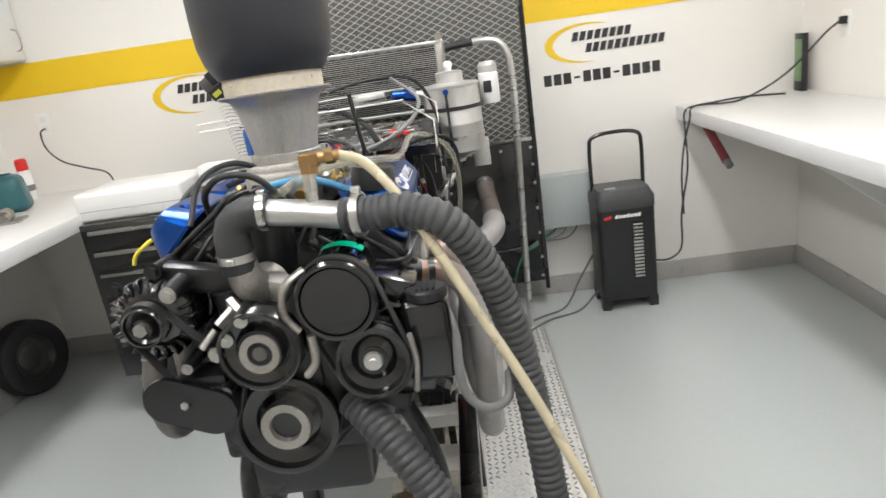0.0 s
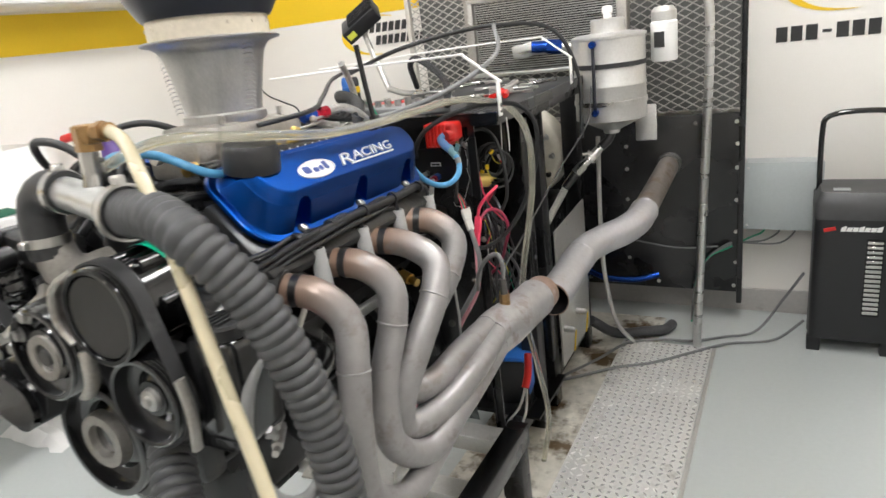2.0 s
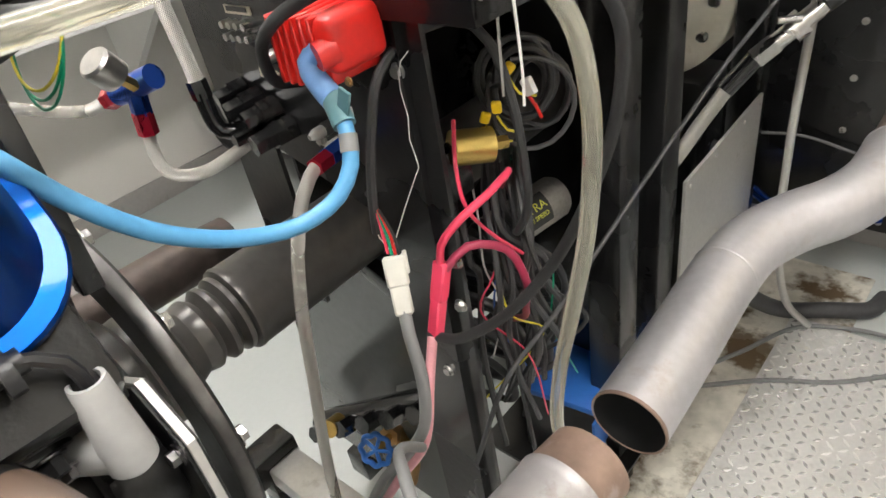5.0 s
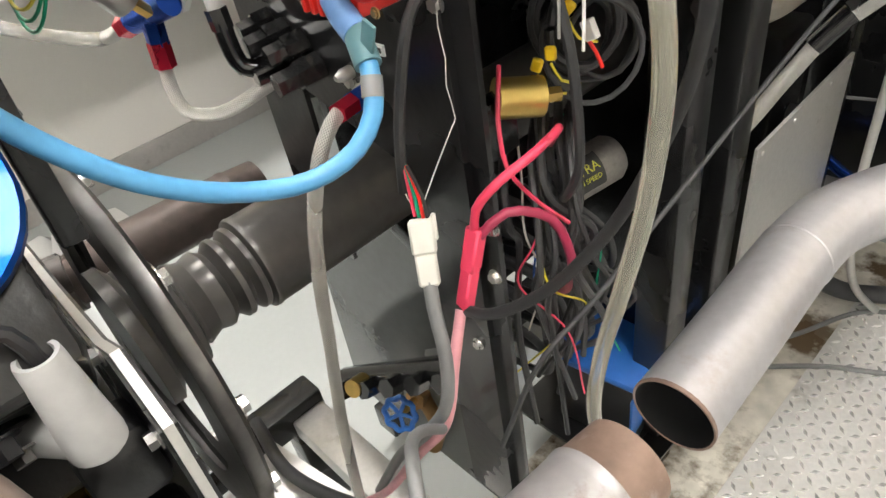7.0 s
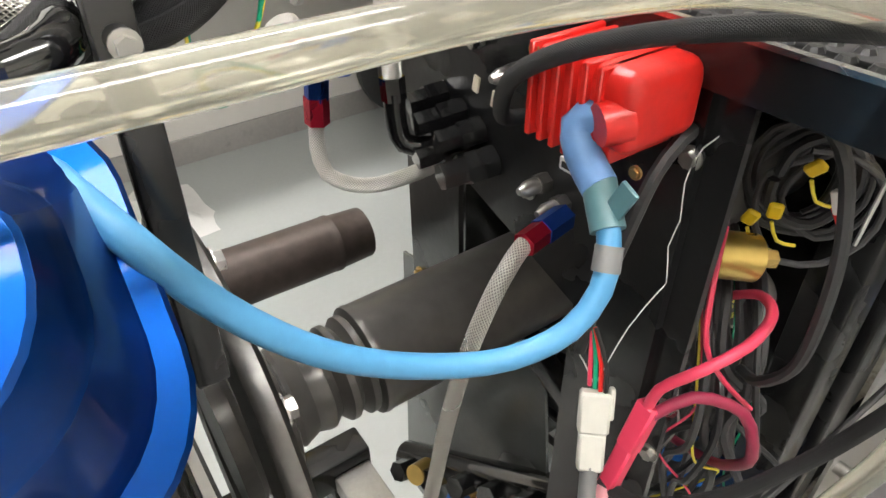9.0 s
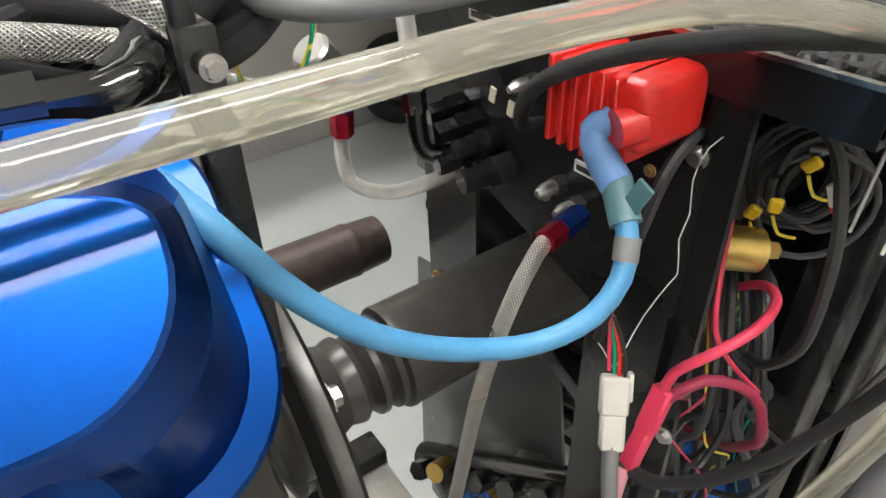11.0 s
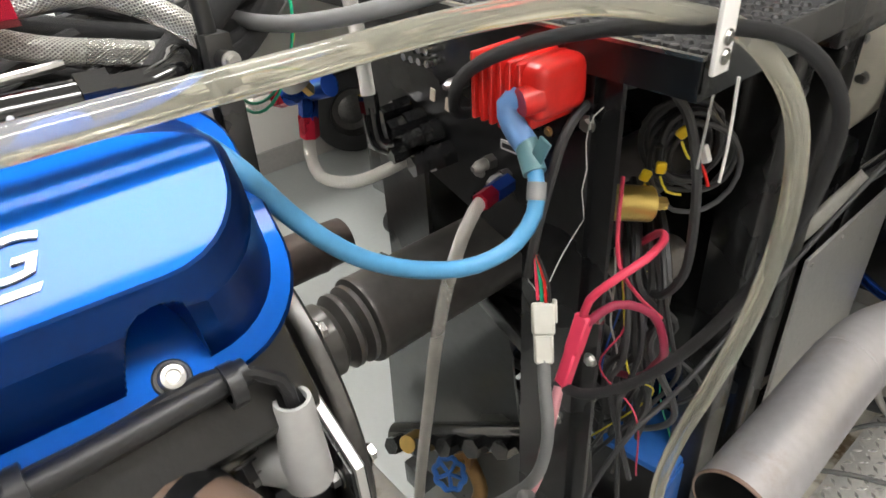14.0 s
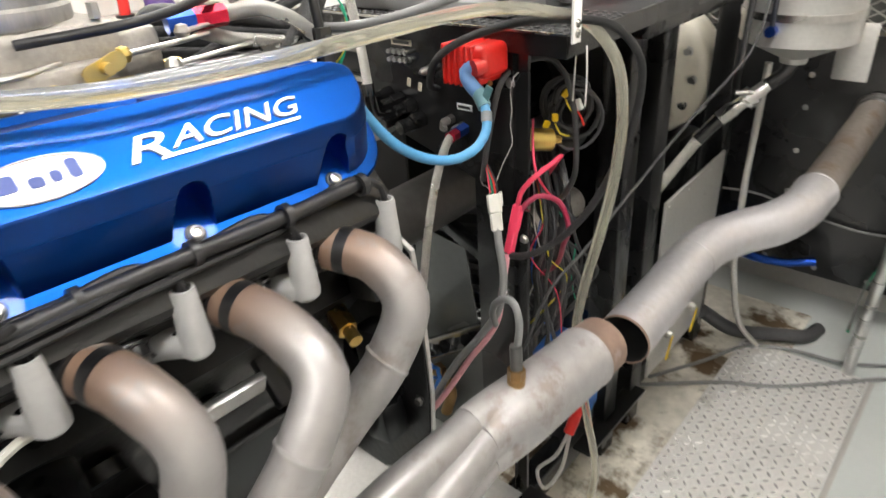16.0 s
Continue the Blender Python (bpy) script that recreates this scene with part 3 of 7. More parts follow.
# --- headers ---
TUBES = [
    [(-0.052, 1.262, 1.046), (0.0, 1.275, 1.035), (0.038, 1.288, 0.990), (0.050, 1.270, 0.92), (0.055, 1.25, 0.82), (0.050, 1.265, 0.70), (0.058, 1.35, 0.640), (0.055, 1.52, 0.668), (0.045, 1.77, 0.725)],
    [(-0.056, 1.392, 1.046), (-0.005, 1.405, 1.038), (0.034, 1.418, 1.000), (0.040, 1.405, 0.94), (0.030, 1.375, 0.85), (0.040, 1.355, 0.74), (0.060, 1.42, 0.682), (0.075, 1.56, 0.708), (0.068, 1.77, 0.738)],
    [(-0.060, 1.522, 1.046), (0.005, 1.535, 1.036), (0.058, 1.535, 1.005), (0.074, 1.495, 0.958), (0.066, 1.44, 0.89), (0.045, 1.395, 0.80), (0.036, 1.405, 0.738), (0.058, 1.48, 0.728), (0.078, 1.60, 0.750), (0.066, 1.77, 0.766)],
    [(-0.064, 1.652, 1.050), (-0.01, 1.672, 1.040), (0.028, 1.675, 1.005), (0.026, 1.645, 0.945), (0.008, 1.585, 0.88), (0.004, 1.50, 0.812), (0.022, 1.462, 0.778), (0.040, 1.51, 0.772), (0.046, 1.63, 0.782), (0.044, 1.77, 0.778)]]


def merge_cone(a, b, ends):
    """The collector: four tube ends drawn together, with valleys between, into one round pipe."""
    bm = B()
    w = (b - a).normalized()
    ex = Vector((1, 0, 0)) - w * w.x
    ez = w.cross(ex).normalized() * -1
    offs = [((e - a).dot(ex), (e - a).dot(ez)) for e in ends]

    def reach(u, v):
        best = 0.03
        for cx, cz in offs:
            along = u * cx + v * cz
            disc = 0.0268 ** 2 - cx * cx - cz * cz + along * along
            if disc > 0:
                best = max(best, along + math.sqrt(disc))
        return best

    rings, seg = [], 72
    for k in range(16):
        t = k / 15
        f = t * t * (3 - 2 * t)
        ring = []
        for i in range(seg):
            u, v = math.cos(2 * math.pi * i / seg), math.sin(2 * math.pi * i / seg)
            r = reach(u, v) * (1 - f) + 0.0498 * f + 0.002 * math.sin(math.pi * t)
            ring.append(bm.verts.new(a + w * (-0.045 + 0.125 * t) + (ex * u + ez * v) * r))
        rings.append(ring)
    for h, r in ((0.20, 0.0495), (0.205, 0.0495), (0.207, 0.0505), (0.213, 0.0505), (0.215, 0.043)):
        rings.append([bm.verts.new(a + w * h + (ex * math.cos(2 * math.pi * i / seg) + ez * math.sin(2 * math.pi * i / seg)) * r) for i in range(seg)])
    for p, q in zip(rings, rings[1:]):
        for i in range(seg):
            bm.faces.new((p[i], p[(i + 1) % seg], q[(i + 1) % seg], q[i]))
    bm.faces.new(rings[0][::-1])
    return bm


def slimmer(bm, a, b, k):
    """Draws a pipe in towards its axis."""
    w = (b - a).normalized()
    for v in bm.verts:
        foot = a + w * (v.co - a).dot(w)
        v.co = foot + (v.co - foot) * k


def header(side):
    flip = (lambda p: (2 * CX - p[0] + 0.05 + 0.05 * min(1, max(0, (p[1] - 1.5) / 0.3)), p[1] + 0.03, p[2] + max(0, 0.86 - p[2]) * 0.36)) if side < 0 else (lambda p: p)
    a, b = Vector(flip((0.057, 1.80, 0.752))), Vector(flip((0.067, 2.062, 0.747)))
    bm = merge_cone(a, b, [Vector(flip(t[-1])) for t in TUBES])
    if side < 0:
        slimmer(bm, a, b, 0.8)
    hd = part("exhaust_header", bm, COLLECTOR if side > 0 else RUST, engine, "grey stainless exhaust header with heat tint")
    bm = lathe(B(), a, b, [(0.0495, 0.213), (0.048, 0.2155), (0.0455, 0.262), (0.043, 0.262), (0.043, 0.2), (0.0001, 0.19)], seg=36)
    if side < 0:
        slimmer(bm, a, b, 0.8)
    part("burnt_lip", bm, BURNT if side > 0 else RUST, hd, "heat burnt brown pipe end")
    for i, tube in enumerate(TUBES):
        bm = sweep(B(), [flip(p) for p in tube], 0.0255, seg=18)
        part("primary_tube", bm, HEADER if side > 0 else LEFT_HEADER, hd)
        bm = B()
        a, b = Vector(flip(tube[3])), Vector(flip(tube[4]))
        w = (b - a).normalized()
        lathe(bm, a, b, [(0.0255, 0), (0.0275, 0.001), (0.0275, 0.003), (0.0258, 0.004)], seg=20)
        part("slip_joint", bm, COLLECTOR, hd)
        bm = B()
        p0, p1 = Vector(flip(tube[0])), Vector(flip(tube[1]))
        sweep(bm, smooth_path([flip(p) for p in tube], 0.004)[4:8], 0.0262, seg=28, step=0.004, caps=False)
        lathe(bm, p0 + (p1 - p0).normalized() * 0.003, p0 - (p1 - p0), [(0.0255, 0.0), (0.0295, 0.001), (0.0295, 0.03)], seg=24)
        part("weld_collar", bm, BLACK_CAST, hd)
    if side > 0:
        bm = cyl(B(), (0.056, 1.842, 0.797), (0.056, 1.842, 0.812), 0.0125, seg=16)
        hexa(bm, (0.056, 1.842, 0.810), (0.056, 1.842, 0.826), 0.0125)
        sen = part("oxygen_sensor", bm, BRONZE, hd, "oxygen sensor in a brass bung")
        bm = cyl(B(), (0.056, 1.842, 0.826), (0.054, 1.842, 0.862), 0.0085, seg=14)
        part("sensor_body", bm, DARK_STEEL, sen)


header(1), header(-1)

# --- plug boots and their wires ---
BOOTS = [1.352, 1.480, 1.605, 1.728]
for i, y in enumerate(BOOTS):
    top = Vector((-0.050, y, 1.083))
    bm = lathe(B(), top, top + Vector((0.02, 0.01, -1)), [(0.0075, 0.004), (0.0085, 0.0), (0.0108, 0.0), (0.0114, 0.003), (0.0155, 0.060), (0.0150, 0.066), (0.010, 0.071), (0.0001, 0.072)], seg=24)
    sweep(bm, [top + Vector((0.001, 0.0, -0.056)), top + Vector((-0.030, -0.016, -0.064)), top + Vector((-0.062, -0.034, -0.076))], (0.0145, 0.0155), seg=18)
    part("plug_boot", bm, BOOT_GREY, engine, "light grey angled spark plug boot")
    bm = sweep(B(), [top + Vector((0, 0, -0.004)), top + Vector((-0.001, -0.004, 0.016)), top + Vector((-0.010, -0.03, 0.030)), (-0.062, y - 0.09, 1.108), (-0.062, y - 0.16, 1.108)], 0.0042, seg=8)
    part("plug_wire", bm, BLACK_PLASTIC, engine)
bm = sweep(B(), [(-0.060, 1.71, 1.108), (-0.056, 1.62, 1.106), (-0.053, 1.45, 1.108), (-0.055, 1.30, 1.100), (-0.09, 1.225, 1.075), (-0.16, 1.20, 1.09), (-0.24, 1.20, 1.15)], (0.0078, 0.0085), seg=10)
part("wire_loom", bm, BLACK_PLASTIC, engine, "black plug wire loom along the valve cover")
for k in range(3):
    dz = -0.011 + 0.010 * k
    part("plug_wire", sweep(B(), [(-0.058, 1.60 - 0.13 * k, 1.104 + dz), (-0.047 + 0.003 * k, 1.45 - 0.05 * k, 1.106 + dz), (-0.048, 1.30, 1.098 + dz), (-0.075, 1.225 - 0.008 * k, 1.080 + dz), (-0.14, 1.19, 1.095 + dz), (-0.22, 1.19, 1.15 + dz)], 0.0042, seg=8), BLACK_PLASTIC, engine)
for y in (1.70, 1.60, 1.50, 1.40, 1.31):
    bm = lathe(B(), (-0.0555, y, 1.107), (-0.0555, y + 1, 1.107), [(0.009, -0.004), (0.0125, -0.004), (0.0125, 0.004), (0.009, 0.004)], seg=14)
    part("wire_clip", bm, BLACK_PLASTIC, engine)

# --- front accessories ---
def pulley(name, x, y, z, r, depth, face, hub, label, grooves=5):
    """A pulley seen from the front: grooved rim, dished face and hub."""
    a, b = Vector((x, y, z)), Vector((x, y + 1, z))
    prof = [(0.0001, face), (hub, face), (hub, face + 0.004), (r * 0.62, face + 0.012), (r * 0.86, face + 0.006), (r * 0.88, 0.001), (r * 0.95, 0.0), (r, 0.002)]
    for g in range(grooves):
        y0 = 0.004 + (depth - 0.008) * g / grooves
        dy = (depth - 0.008) / grooves
        prof += [(r, y0), (r - 0.004, y0 + dy * 0.5), (r, y0 + dy)]
    prof += [(r + 0.002, depth), (r * 0.6, depth + 0.002), (0.0001, depth + 0.004)]
    return part(name, lathe(B(), a, b, prof, seg=48), BLACK_GLOSS, engine, label)


crank = pulley("crank_pulley", CX, 1.086, CZ, 0.099, 0.055, 0.012, 0.046, "black crank pulley with a bare steel hub")
bm = lathe(B(), (CX, 1.086, CZ), (CX, 2, CZ), [(0.028, 0.012), (0.030, 0.000), (0.046, 0.000), (0.049, 0.010), (0.049, 0.035)], seg=40)
part("hub_ring", bm, CAST_ALU, crank, "bare metal hub ring")
bm = lathe(B(), (CX, 1.086, CZ), (CX, 2, CZ), [(0.0001, 0.034), (0.010, 0.034), (0.012, 0.022), (0.020, 0.020), (0.0285, 0.018), (0.0290, 0.004)], seg=30)
part("crank_bolt", bm, CAST_ALU, crank)
wp = pulley("water_pump_pulley", CX, 1.036, 1.005, 0.072, 0.045, 0.008, 0.038, "black water pump pulley with a silver hub")
bm = lathe(B(), (CX, 1.036, 1.0), (CX, 2, 1.0), [(0.022, 0.03), (0.0225, 0.004), (0.035, 0.003), (0.037, 0.014)], seg=36)
part("hub_ring", bm, CAST_ALU, wp, "silver hub ring")
bm = lathe(B(), (CX, 1.04, 1.0), (CX, 2, 1.0), [(0.0001, 0.0), (0.012, 0.0), (0.014, 0.01), (0.022, 0.012)], seg=24)
part("shaft_nose", bm, DARK_STEEL, wp)
bm = cyl(B(), (CX, 1.07, 1.0), (CX, 1.16, 1.0), 0.06, 0.075, seg=28)
box(bm, (CX, 1.13, 0.95), (0.17, 0.05, 0.13), bevel=0.02)
cyl(bm, (CX - 0.05, 1.12, 1.02), (CX - 0.06, 1.12, 1.10), 0.028, seg=18)
part("water_pump", bm, BLACK_CAST, engine)
ac = pulley("compressor_pulley", -0.179, 1.042, 1.075, 0.070, 0.04, 0.004, 0.058, "black compressor pulley with a flat drilled face", grooves=6)
bm = cyl(B(), (-0.179, 1.085, 1.075), (-0.179, 1.25, 1.085), 0.060, 0.064, seg=30)
comp_lugs = []
for k in range(6):
    a = 2 * math.pi * k / 6
    comp_lugs.append(a)
comp = part("compressor", bm, BLACK_GLOSS, engine, "black compressor body")
for a in comp_lugs:
    part("through_bolt", cyl(B(), (-0.179 + 0.06 * math.cos(a), 1.10, 1.08 + 0.06 * math.sin(a)), (-0.179 + 0.06 * math.cos(a), 1.24, 1.085 + 0.06 * math.sin(a)), 0.010, seg=10), BLACK_GLOSS, comp)
part("mount_arm", box(B(), (-0.10, 1.17, 1.06), (0.10, 0.10, 0.05), (0, 20, 0), bevel=0.012), BLACK_GLOSS, comp)
bm = B()
for s in range(9):
    a0, a1 = radians(50 + s * 7), radians(50 + (s + 1) * 7)
    vs = [bm.verts.new((-0.179 + 0.0715 * math.cos(a), y, 1.08 + 0.0715 * math.sin(a))) for a, y in ((a0, 1.13), (a1, 1.13), (a1, 1.165), (a0, 1.165))]
    bm.faces.new(vs)
part("tape", bm, GREEN, comp, "bright green tape strip")
ps = pulley("steering_pump_pulley", -0.136, 1.047, 0.953, 0.066, 0.035, 0.016, 0.026, "black dished steering pump pulley")
bm = lathe(B(), (-0.136, 1.05, 0.953), (-0.136, 2, 0.953), [(0.0001, 0.0), (0.007, 0.0), (0.008, 0.006), (0.016, 0.007), (0.018, 0.014)], seg=20)
part("hub_nut", bm, STEEL, ps)
bm = cyl(B(), (-0.10, 1.09, 0.96), (-0.10, 1.17, 0.96), 0.05, seg=24)
box(bm, (-0.036, 1.125, 0.965), (0.088, 0.085, 0.155), bevel=0.016, seg=3)
box(bm, (-0.075, 1.13, 0.93), (0.08, 0.07, 0.14), bevel=0.015)
pump = part("steering_pump", bm, BLACK_GLOSS, engine, "black steering pump with a reservoir")
bm = lathe(B(), (-0.03, 1.115, 1.04), (-0.03, 1.115, 2), [(0.036, 0), (0.037, 0.016), (0.034, 0.02), (0.0001, 0.021)], seg=24)
for k in range(4):
    box(bm, (-0.045 + 0.010 * k, 1.115, 1.062), (0.004, 0.05, 0.004))
part("reservoir_cap", bm, BLACK_PLASTIC, pump)

alt_at = (-0.516, 1.05, 1.071)
alt = pulley("alternator_pulley", -0.516, 1.044, 1.071, 0.036, 0.03, 0.004, 0.016, "black ribbed alternator pulley", grooves=5)
bm = hexa(B(), (-0.516, 1.036, 1.071), (-0.516, 1.05, 1.071), 0.0125)
part("pulley_nut", bm, STEEL, alt)
bm = lathe(B(), (-0.516, 1.08, 1.071), (-0.516, 2, 1.071), [(0.0001, 0), (0.04, 0.0), (0.066, 0.012), (0.074, 0.025), (0.074, 0.035), (0.070, 0.036), (0.070, 0.095), (0.074, 0.096), (0.074, 0.115), (0.05, 0.13), (0.0001, 0.13)], seg=40)
alter = part("alternator", bm, BLACK_GLOSS, engine, "gloss black alternator with cooling vents")
for k in range(22):
    a = 2 * math.pi * k / 22
    bm = box(B(), (-0.516 + 0.064 * math.cos(a), 1.096, 1.071 + 0.064 * math.sin(a)), (0.024, 0.026, 0.006), (0, -math.degrees(a), 0), bevel=0.002, seg=1)
    part("vent_fin", bm, BLACK_GLOSS, alter)
bm = box(B(), (-0.44, 1.14, 1.125), (0.16, 0.05, 0.05), (0, 12, 0), bevel=0.012)
cyl(bm, (-0.50, 1.10, 1.155), (-0.50, 1.18, 1.155), 0.012, seg=12)
bolt(bm, (-0.50, 1.10, 1.155), (0, -1, 0), 0.011, 0.01), bolt(bm, (-0.565, 1.085, 1.135), (0, -1, 0), 0.010, 0.009)
part("alternator_bracket", bm, BLACK_CAST, engine)
# tensioner: a flat long arm with two round ends
bm = B()
prism(bm, rounded(0.165, 0.083, 0.041, 10), pose(-0.462, 1.043, 0.922, 90, 0, 0) @ pose(0, 0, 0, 0, 0, -22), 0.012, 0.003)
tens = part("belt_tensioner", bm, BLACK_GLOSS, engine, "flat black belt tensioner arm")
part("arm_bolt", bolt(B(), (-0.469, 1.033, 0.927), (0, -1, 0), 0.008, 0.006), STEEL, tens)
part("idler_wheel", cyl(B(), (-0.42, 1.045, 0.905), (-0.42, 1.085, 0.905), 0.038, seg=28), BLACK_PLASTIC, tens)
part("mount", box(B(), (-0.45, 1.10, 0.93), (0.10, 0.08, 0.07), bevel=0.015), BLACK_CAST, tens)


def belt(rounds, y, w):
    """A flat belt drawn tight round pulleys (x, z, radius)."""
    pts = [(x + (r + 0.002) * math.cos(a), z + (r + 0.002) * math.sin(a)) for x, z, r in rounds for a in [2 * math.pi * k / 64 for k in range(64)]]
    pts = sorted(set(pts))
    def turn(o, a, b):
        return (a[0] - o[0]) * (b[1] - o[1]) - (a[1] - o[1]) * (b[0] - o[0])
    hull = []
    for seq in (pts, pts[::-1]):
        side = []
        for p in seq:
            while len(side) > 1 and turn(side[-2], side[-1], p) <= 0:
                side.pop()
            side.append(p)
        hull += side[:-1]
    cx, cz = sum(p[0] for p in hull) / len(hull), sum(p[1] for p in hull) / len(hull)
    bm = B()
    rows = []
    for x, z in hull:
        d = Vector((x - cx, 0, z - cz)).normalized() * 0.004
        rows.append([bm.verts.new(v) for v in ((x, y, z), (x, y + w, z), (x + d.x, y + w, z + d.z), (x + d.x, y, z + d.z))])
    for p, q in zip(rows, rows[1:] + rows[:1]):
        for i in range(4):
            bm.faces.new((p[i], p[(i + 1) % 4], q[(i + 1) % 4], q[i]))
    part("belt", bm, RUBBER, engine, "black ribbed rubber belt")


belt([(-0.516, 1.071, 0.036), (-0.42, 0.915, 0.038), (-0.40, 0.955, 0.03)], 1.052, 0.022)
belt([(-0.179, 1.075, 0.070), (-0.136, 0.953, 0.066)], 1.056, 0.022)
belt([(-0.136, 0.953, 0.060), (CX, CZ, 0.097)], 1.098, 0.018)

# coolant outlet: elbow, bare tube with a tee, and the long ribbed hose
bm = sweep(B(), [(-0.305, 1.112, 1.234), (-0.215, 1.098, 1.223), (-0.128, 1.080, 1.211)], 0.0235, seg=24)
tube = part("coolant_tube", bm, ALU, engine, "bare aluminium coolant tube with a tee")
bm = cyl(B(), (-0.198, 1.096, 1.225), (-0.196, 1.100, 1.262), 0.014, 0.010, seg=18)
hexa(bm, (-0.196, 1.100, 1.258), (-0.194, 1.102, 1.300), 0.0125)
part("tee", bm, STEEL, tube)
bm = hexa(B(), (-0.193, 1.103, 1.288), (-0.192, 1.104, 1.318), 0.017)
box(bm, (-0.190, 1.104, 1.310), (0.034, 0.028, 0.026), bevel=0.005)
cyl(bm, (-0.18, 1.103, 1.312), (-0.135, 1.098, 1.314), 0.010, seg=14)
hexa(bm, (-0.160, 1.1, 1.3125), (-0.146, 1.099, 1.313), 0.0135)
part("brass_elbow", bm, BRONZE, tube, "brass elbow fitting")
bm = sweep(B(), [(-0.275, 1.108, 1.231), (-0.315, 1.112, 1.233), (-0.345, 1.110, 1.215), (-0.350, 1.106, 1.175), (-0.348, 1.108, 1.135)], 0.031, seg=22)
part("elbow_hose", bm, RUBBER, engine, "black moulded rubber elbow hose")
for a, b, r in (((-0.285, 1.11, 1.2315), (-1, 0, 0.02), 0.0325), ((-0.349, 1.107, 1.160), (0, 0, -1), 0.0325)):
    a, b = Vector(a), Vector(b)
    bm = lathe(B(), a, a + b, [(r - 0.002, -0.007), (r, -0.007), (r, 0.007), (r - 0.002, 0.007)], seg=30)
    box(bm, a + Vector((0.0, -0.0, 0.034)) if abs(b.x) > 0.5 else a + Vector((0, -0.034, 0)), (0.014, 0.014, 0.012), bevel=0.002, seg=1)
    part("hose_clamp", bm, STEEL, engine)
bm = sweep(B(), [(-0.346, 1.11, 1.15), (-0.342, 1.115, 1.115), (-0.335, 1.14, 1.09), (-0.325, 1.18, 1.085)], (0.028, 0.042), seg=20)
box(bm, (-0.31, 1.14, 1.09), (0.07, 0.05, 0.05), (10, 20, 0), bevel=0.015)
part("thermostat_housing", bm, CAST_ALU, engine)
bm = sweep(B(), [(-0.148, 1.084, 1.213), (-0.10, 1.076, 1.212), (-0.04, 1.062, 1.213), (0.020, 1.052, 1.190), (0.070, 1.075, 1.115), (0.105, 1.095, 1.01), (0.126, 1.105, 0.90), (0.140, 1.10, 0.78), (0.150, 1.085, 0.64), (0.16, 1.06, 0.50)], 0.0282, seg=20, ribs=(0.0150, 0.0050))
hose = part("ribbed_hose", bm, HOSE_GREY, engine, "thick ribbed black rubber coolant hose")
bm = lathe(B(), (-0.118, 1.079, 1.2125), (1, 0.9, 1.2), [(0.034, -0.007), (0.0375, -0.007), (0.0375, 0.007), (0.034, 0.007)], seg=30)
box(bm, (-0.118, 1.079, 1.254), (0.016, 0.014, 0.012), bevel=0.002, seg=1)
part("hose_clamp", bm, STEEL, engine)
bm = sweep(B(), [(0.16, 1.06, 0.52), (0.17, 1.03, 0.40), (0.19, 0.98, 0.24), (0.22, 0.93, 0.08)], 0.029, seg=18)
part("hose_tail", bm, RUBBER, hose, "smooth black hose end")
bm = sweep(B(), [(-0.20, 1.12, 0.86), (-0.13, 1.06, 0.80), (-0.06, 1.02, 0.70), (0.0, 0.99, 0.58), (0.05, 0.97, 0.42), (0.09, 0.95, 0.24)], 0.032, seg=20, ribs=(0.0150, 0.0050))
part("ribbed_hose", bm, HOSE_GREY, engine, "lower ribbed black coolant hose")

# --- air inlet over the carburettor ---
HX, HY = -0.322, 1.476
up = (HX, HY, 3)
bm = lathe(B(), (HX, HY, 1.283), up, [(0.062, 0), (0.074, 0.0), (0.076, 0.004), (0.076, 0.016), (0.070, 0.019), (0.075, 0.05), (0.083, 0.09), (0.091, 0.122), (0.098, 0.134), (0.108, 0.140), (0.122, 0.143), (0.124, 0.146), (0.118, 0.149), (0.10, 0.149)], seg=48)
bell = part("inlet_bell", bm, BELL, engine, "spun aluminium inlet bell")
bm = lathe(B(), (HX, HY, 1.43), up, [(0.101, 0), (0.107, 0.0), (0.107, 0.036), (0.103, 0.04)], seg=44)
for k in range(14):
    a = 2 * math.pi * k / 14
    cyl(bm, (HX + 0.106 * math.cos(a), HY + 0.106 * math.sin(a), 1.452), (HX + 0.109 * math.cos(a), HY + 0.109 * math.sin(a), 1.452), 0.0035, seg=8)
part("ring", bm, CREAM, bell, "cream plastic ring")
bm = lathe(B(), (HX, HY, 1.466), up, [(0.09, 0), (0.112, 0.0), (0.118, 0.008), (0.134, 0.035), (0.143, 0.07), (0.146, 0.12), (0.147, 0.52), (0.12, 0.53)], seg=48)
part("air_meter", bm, NAVY_PLASTIC, engine, "dark tapered plastic air meter housing")
for side in (-1, 1):
    bm = B()
    for row in range(16):
        z = 1.305 + row * 0.0078
        r0 = 0.071 + 0.022 * max(0, (z - 1.30) / 0.125)
        for a in (side * 0.25,):
            c, s = math.cos(a), math.sin(a)
            p = Vector((HX + side * (r0 + 0.002), HY - 0.02, z))
            sweep(bm, [p, p + Vector((side * 0.022, -0.004, 0.001)), p + Vector((side * 0.028, -0.004, -0.004))], 0.0007, seg=4, step=0.01)
    part("wire_comb", bm, STEEL, bell, "row of short steel wires")
carb = part("carburettor", box(B(), (HX, HY, 1.235), (0.15, 0.19, 0.10), bevel=0.012), CAST_ALU, engine, "cast aluminium carburettor with levers")
part("throat", cyl(B(), (HX, HY, 1.26), (HX, HY, 1.29), 0.072, seg=32), CAST_ALU, carb)
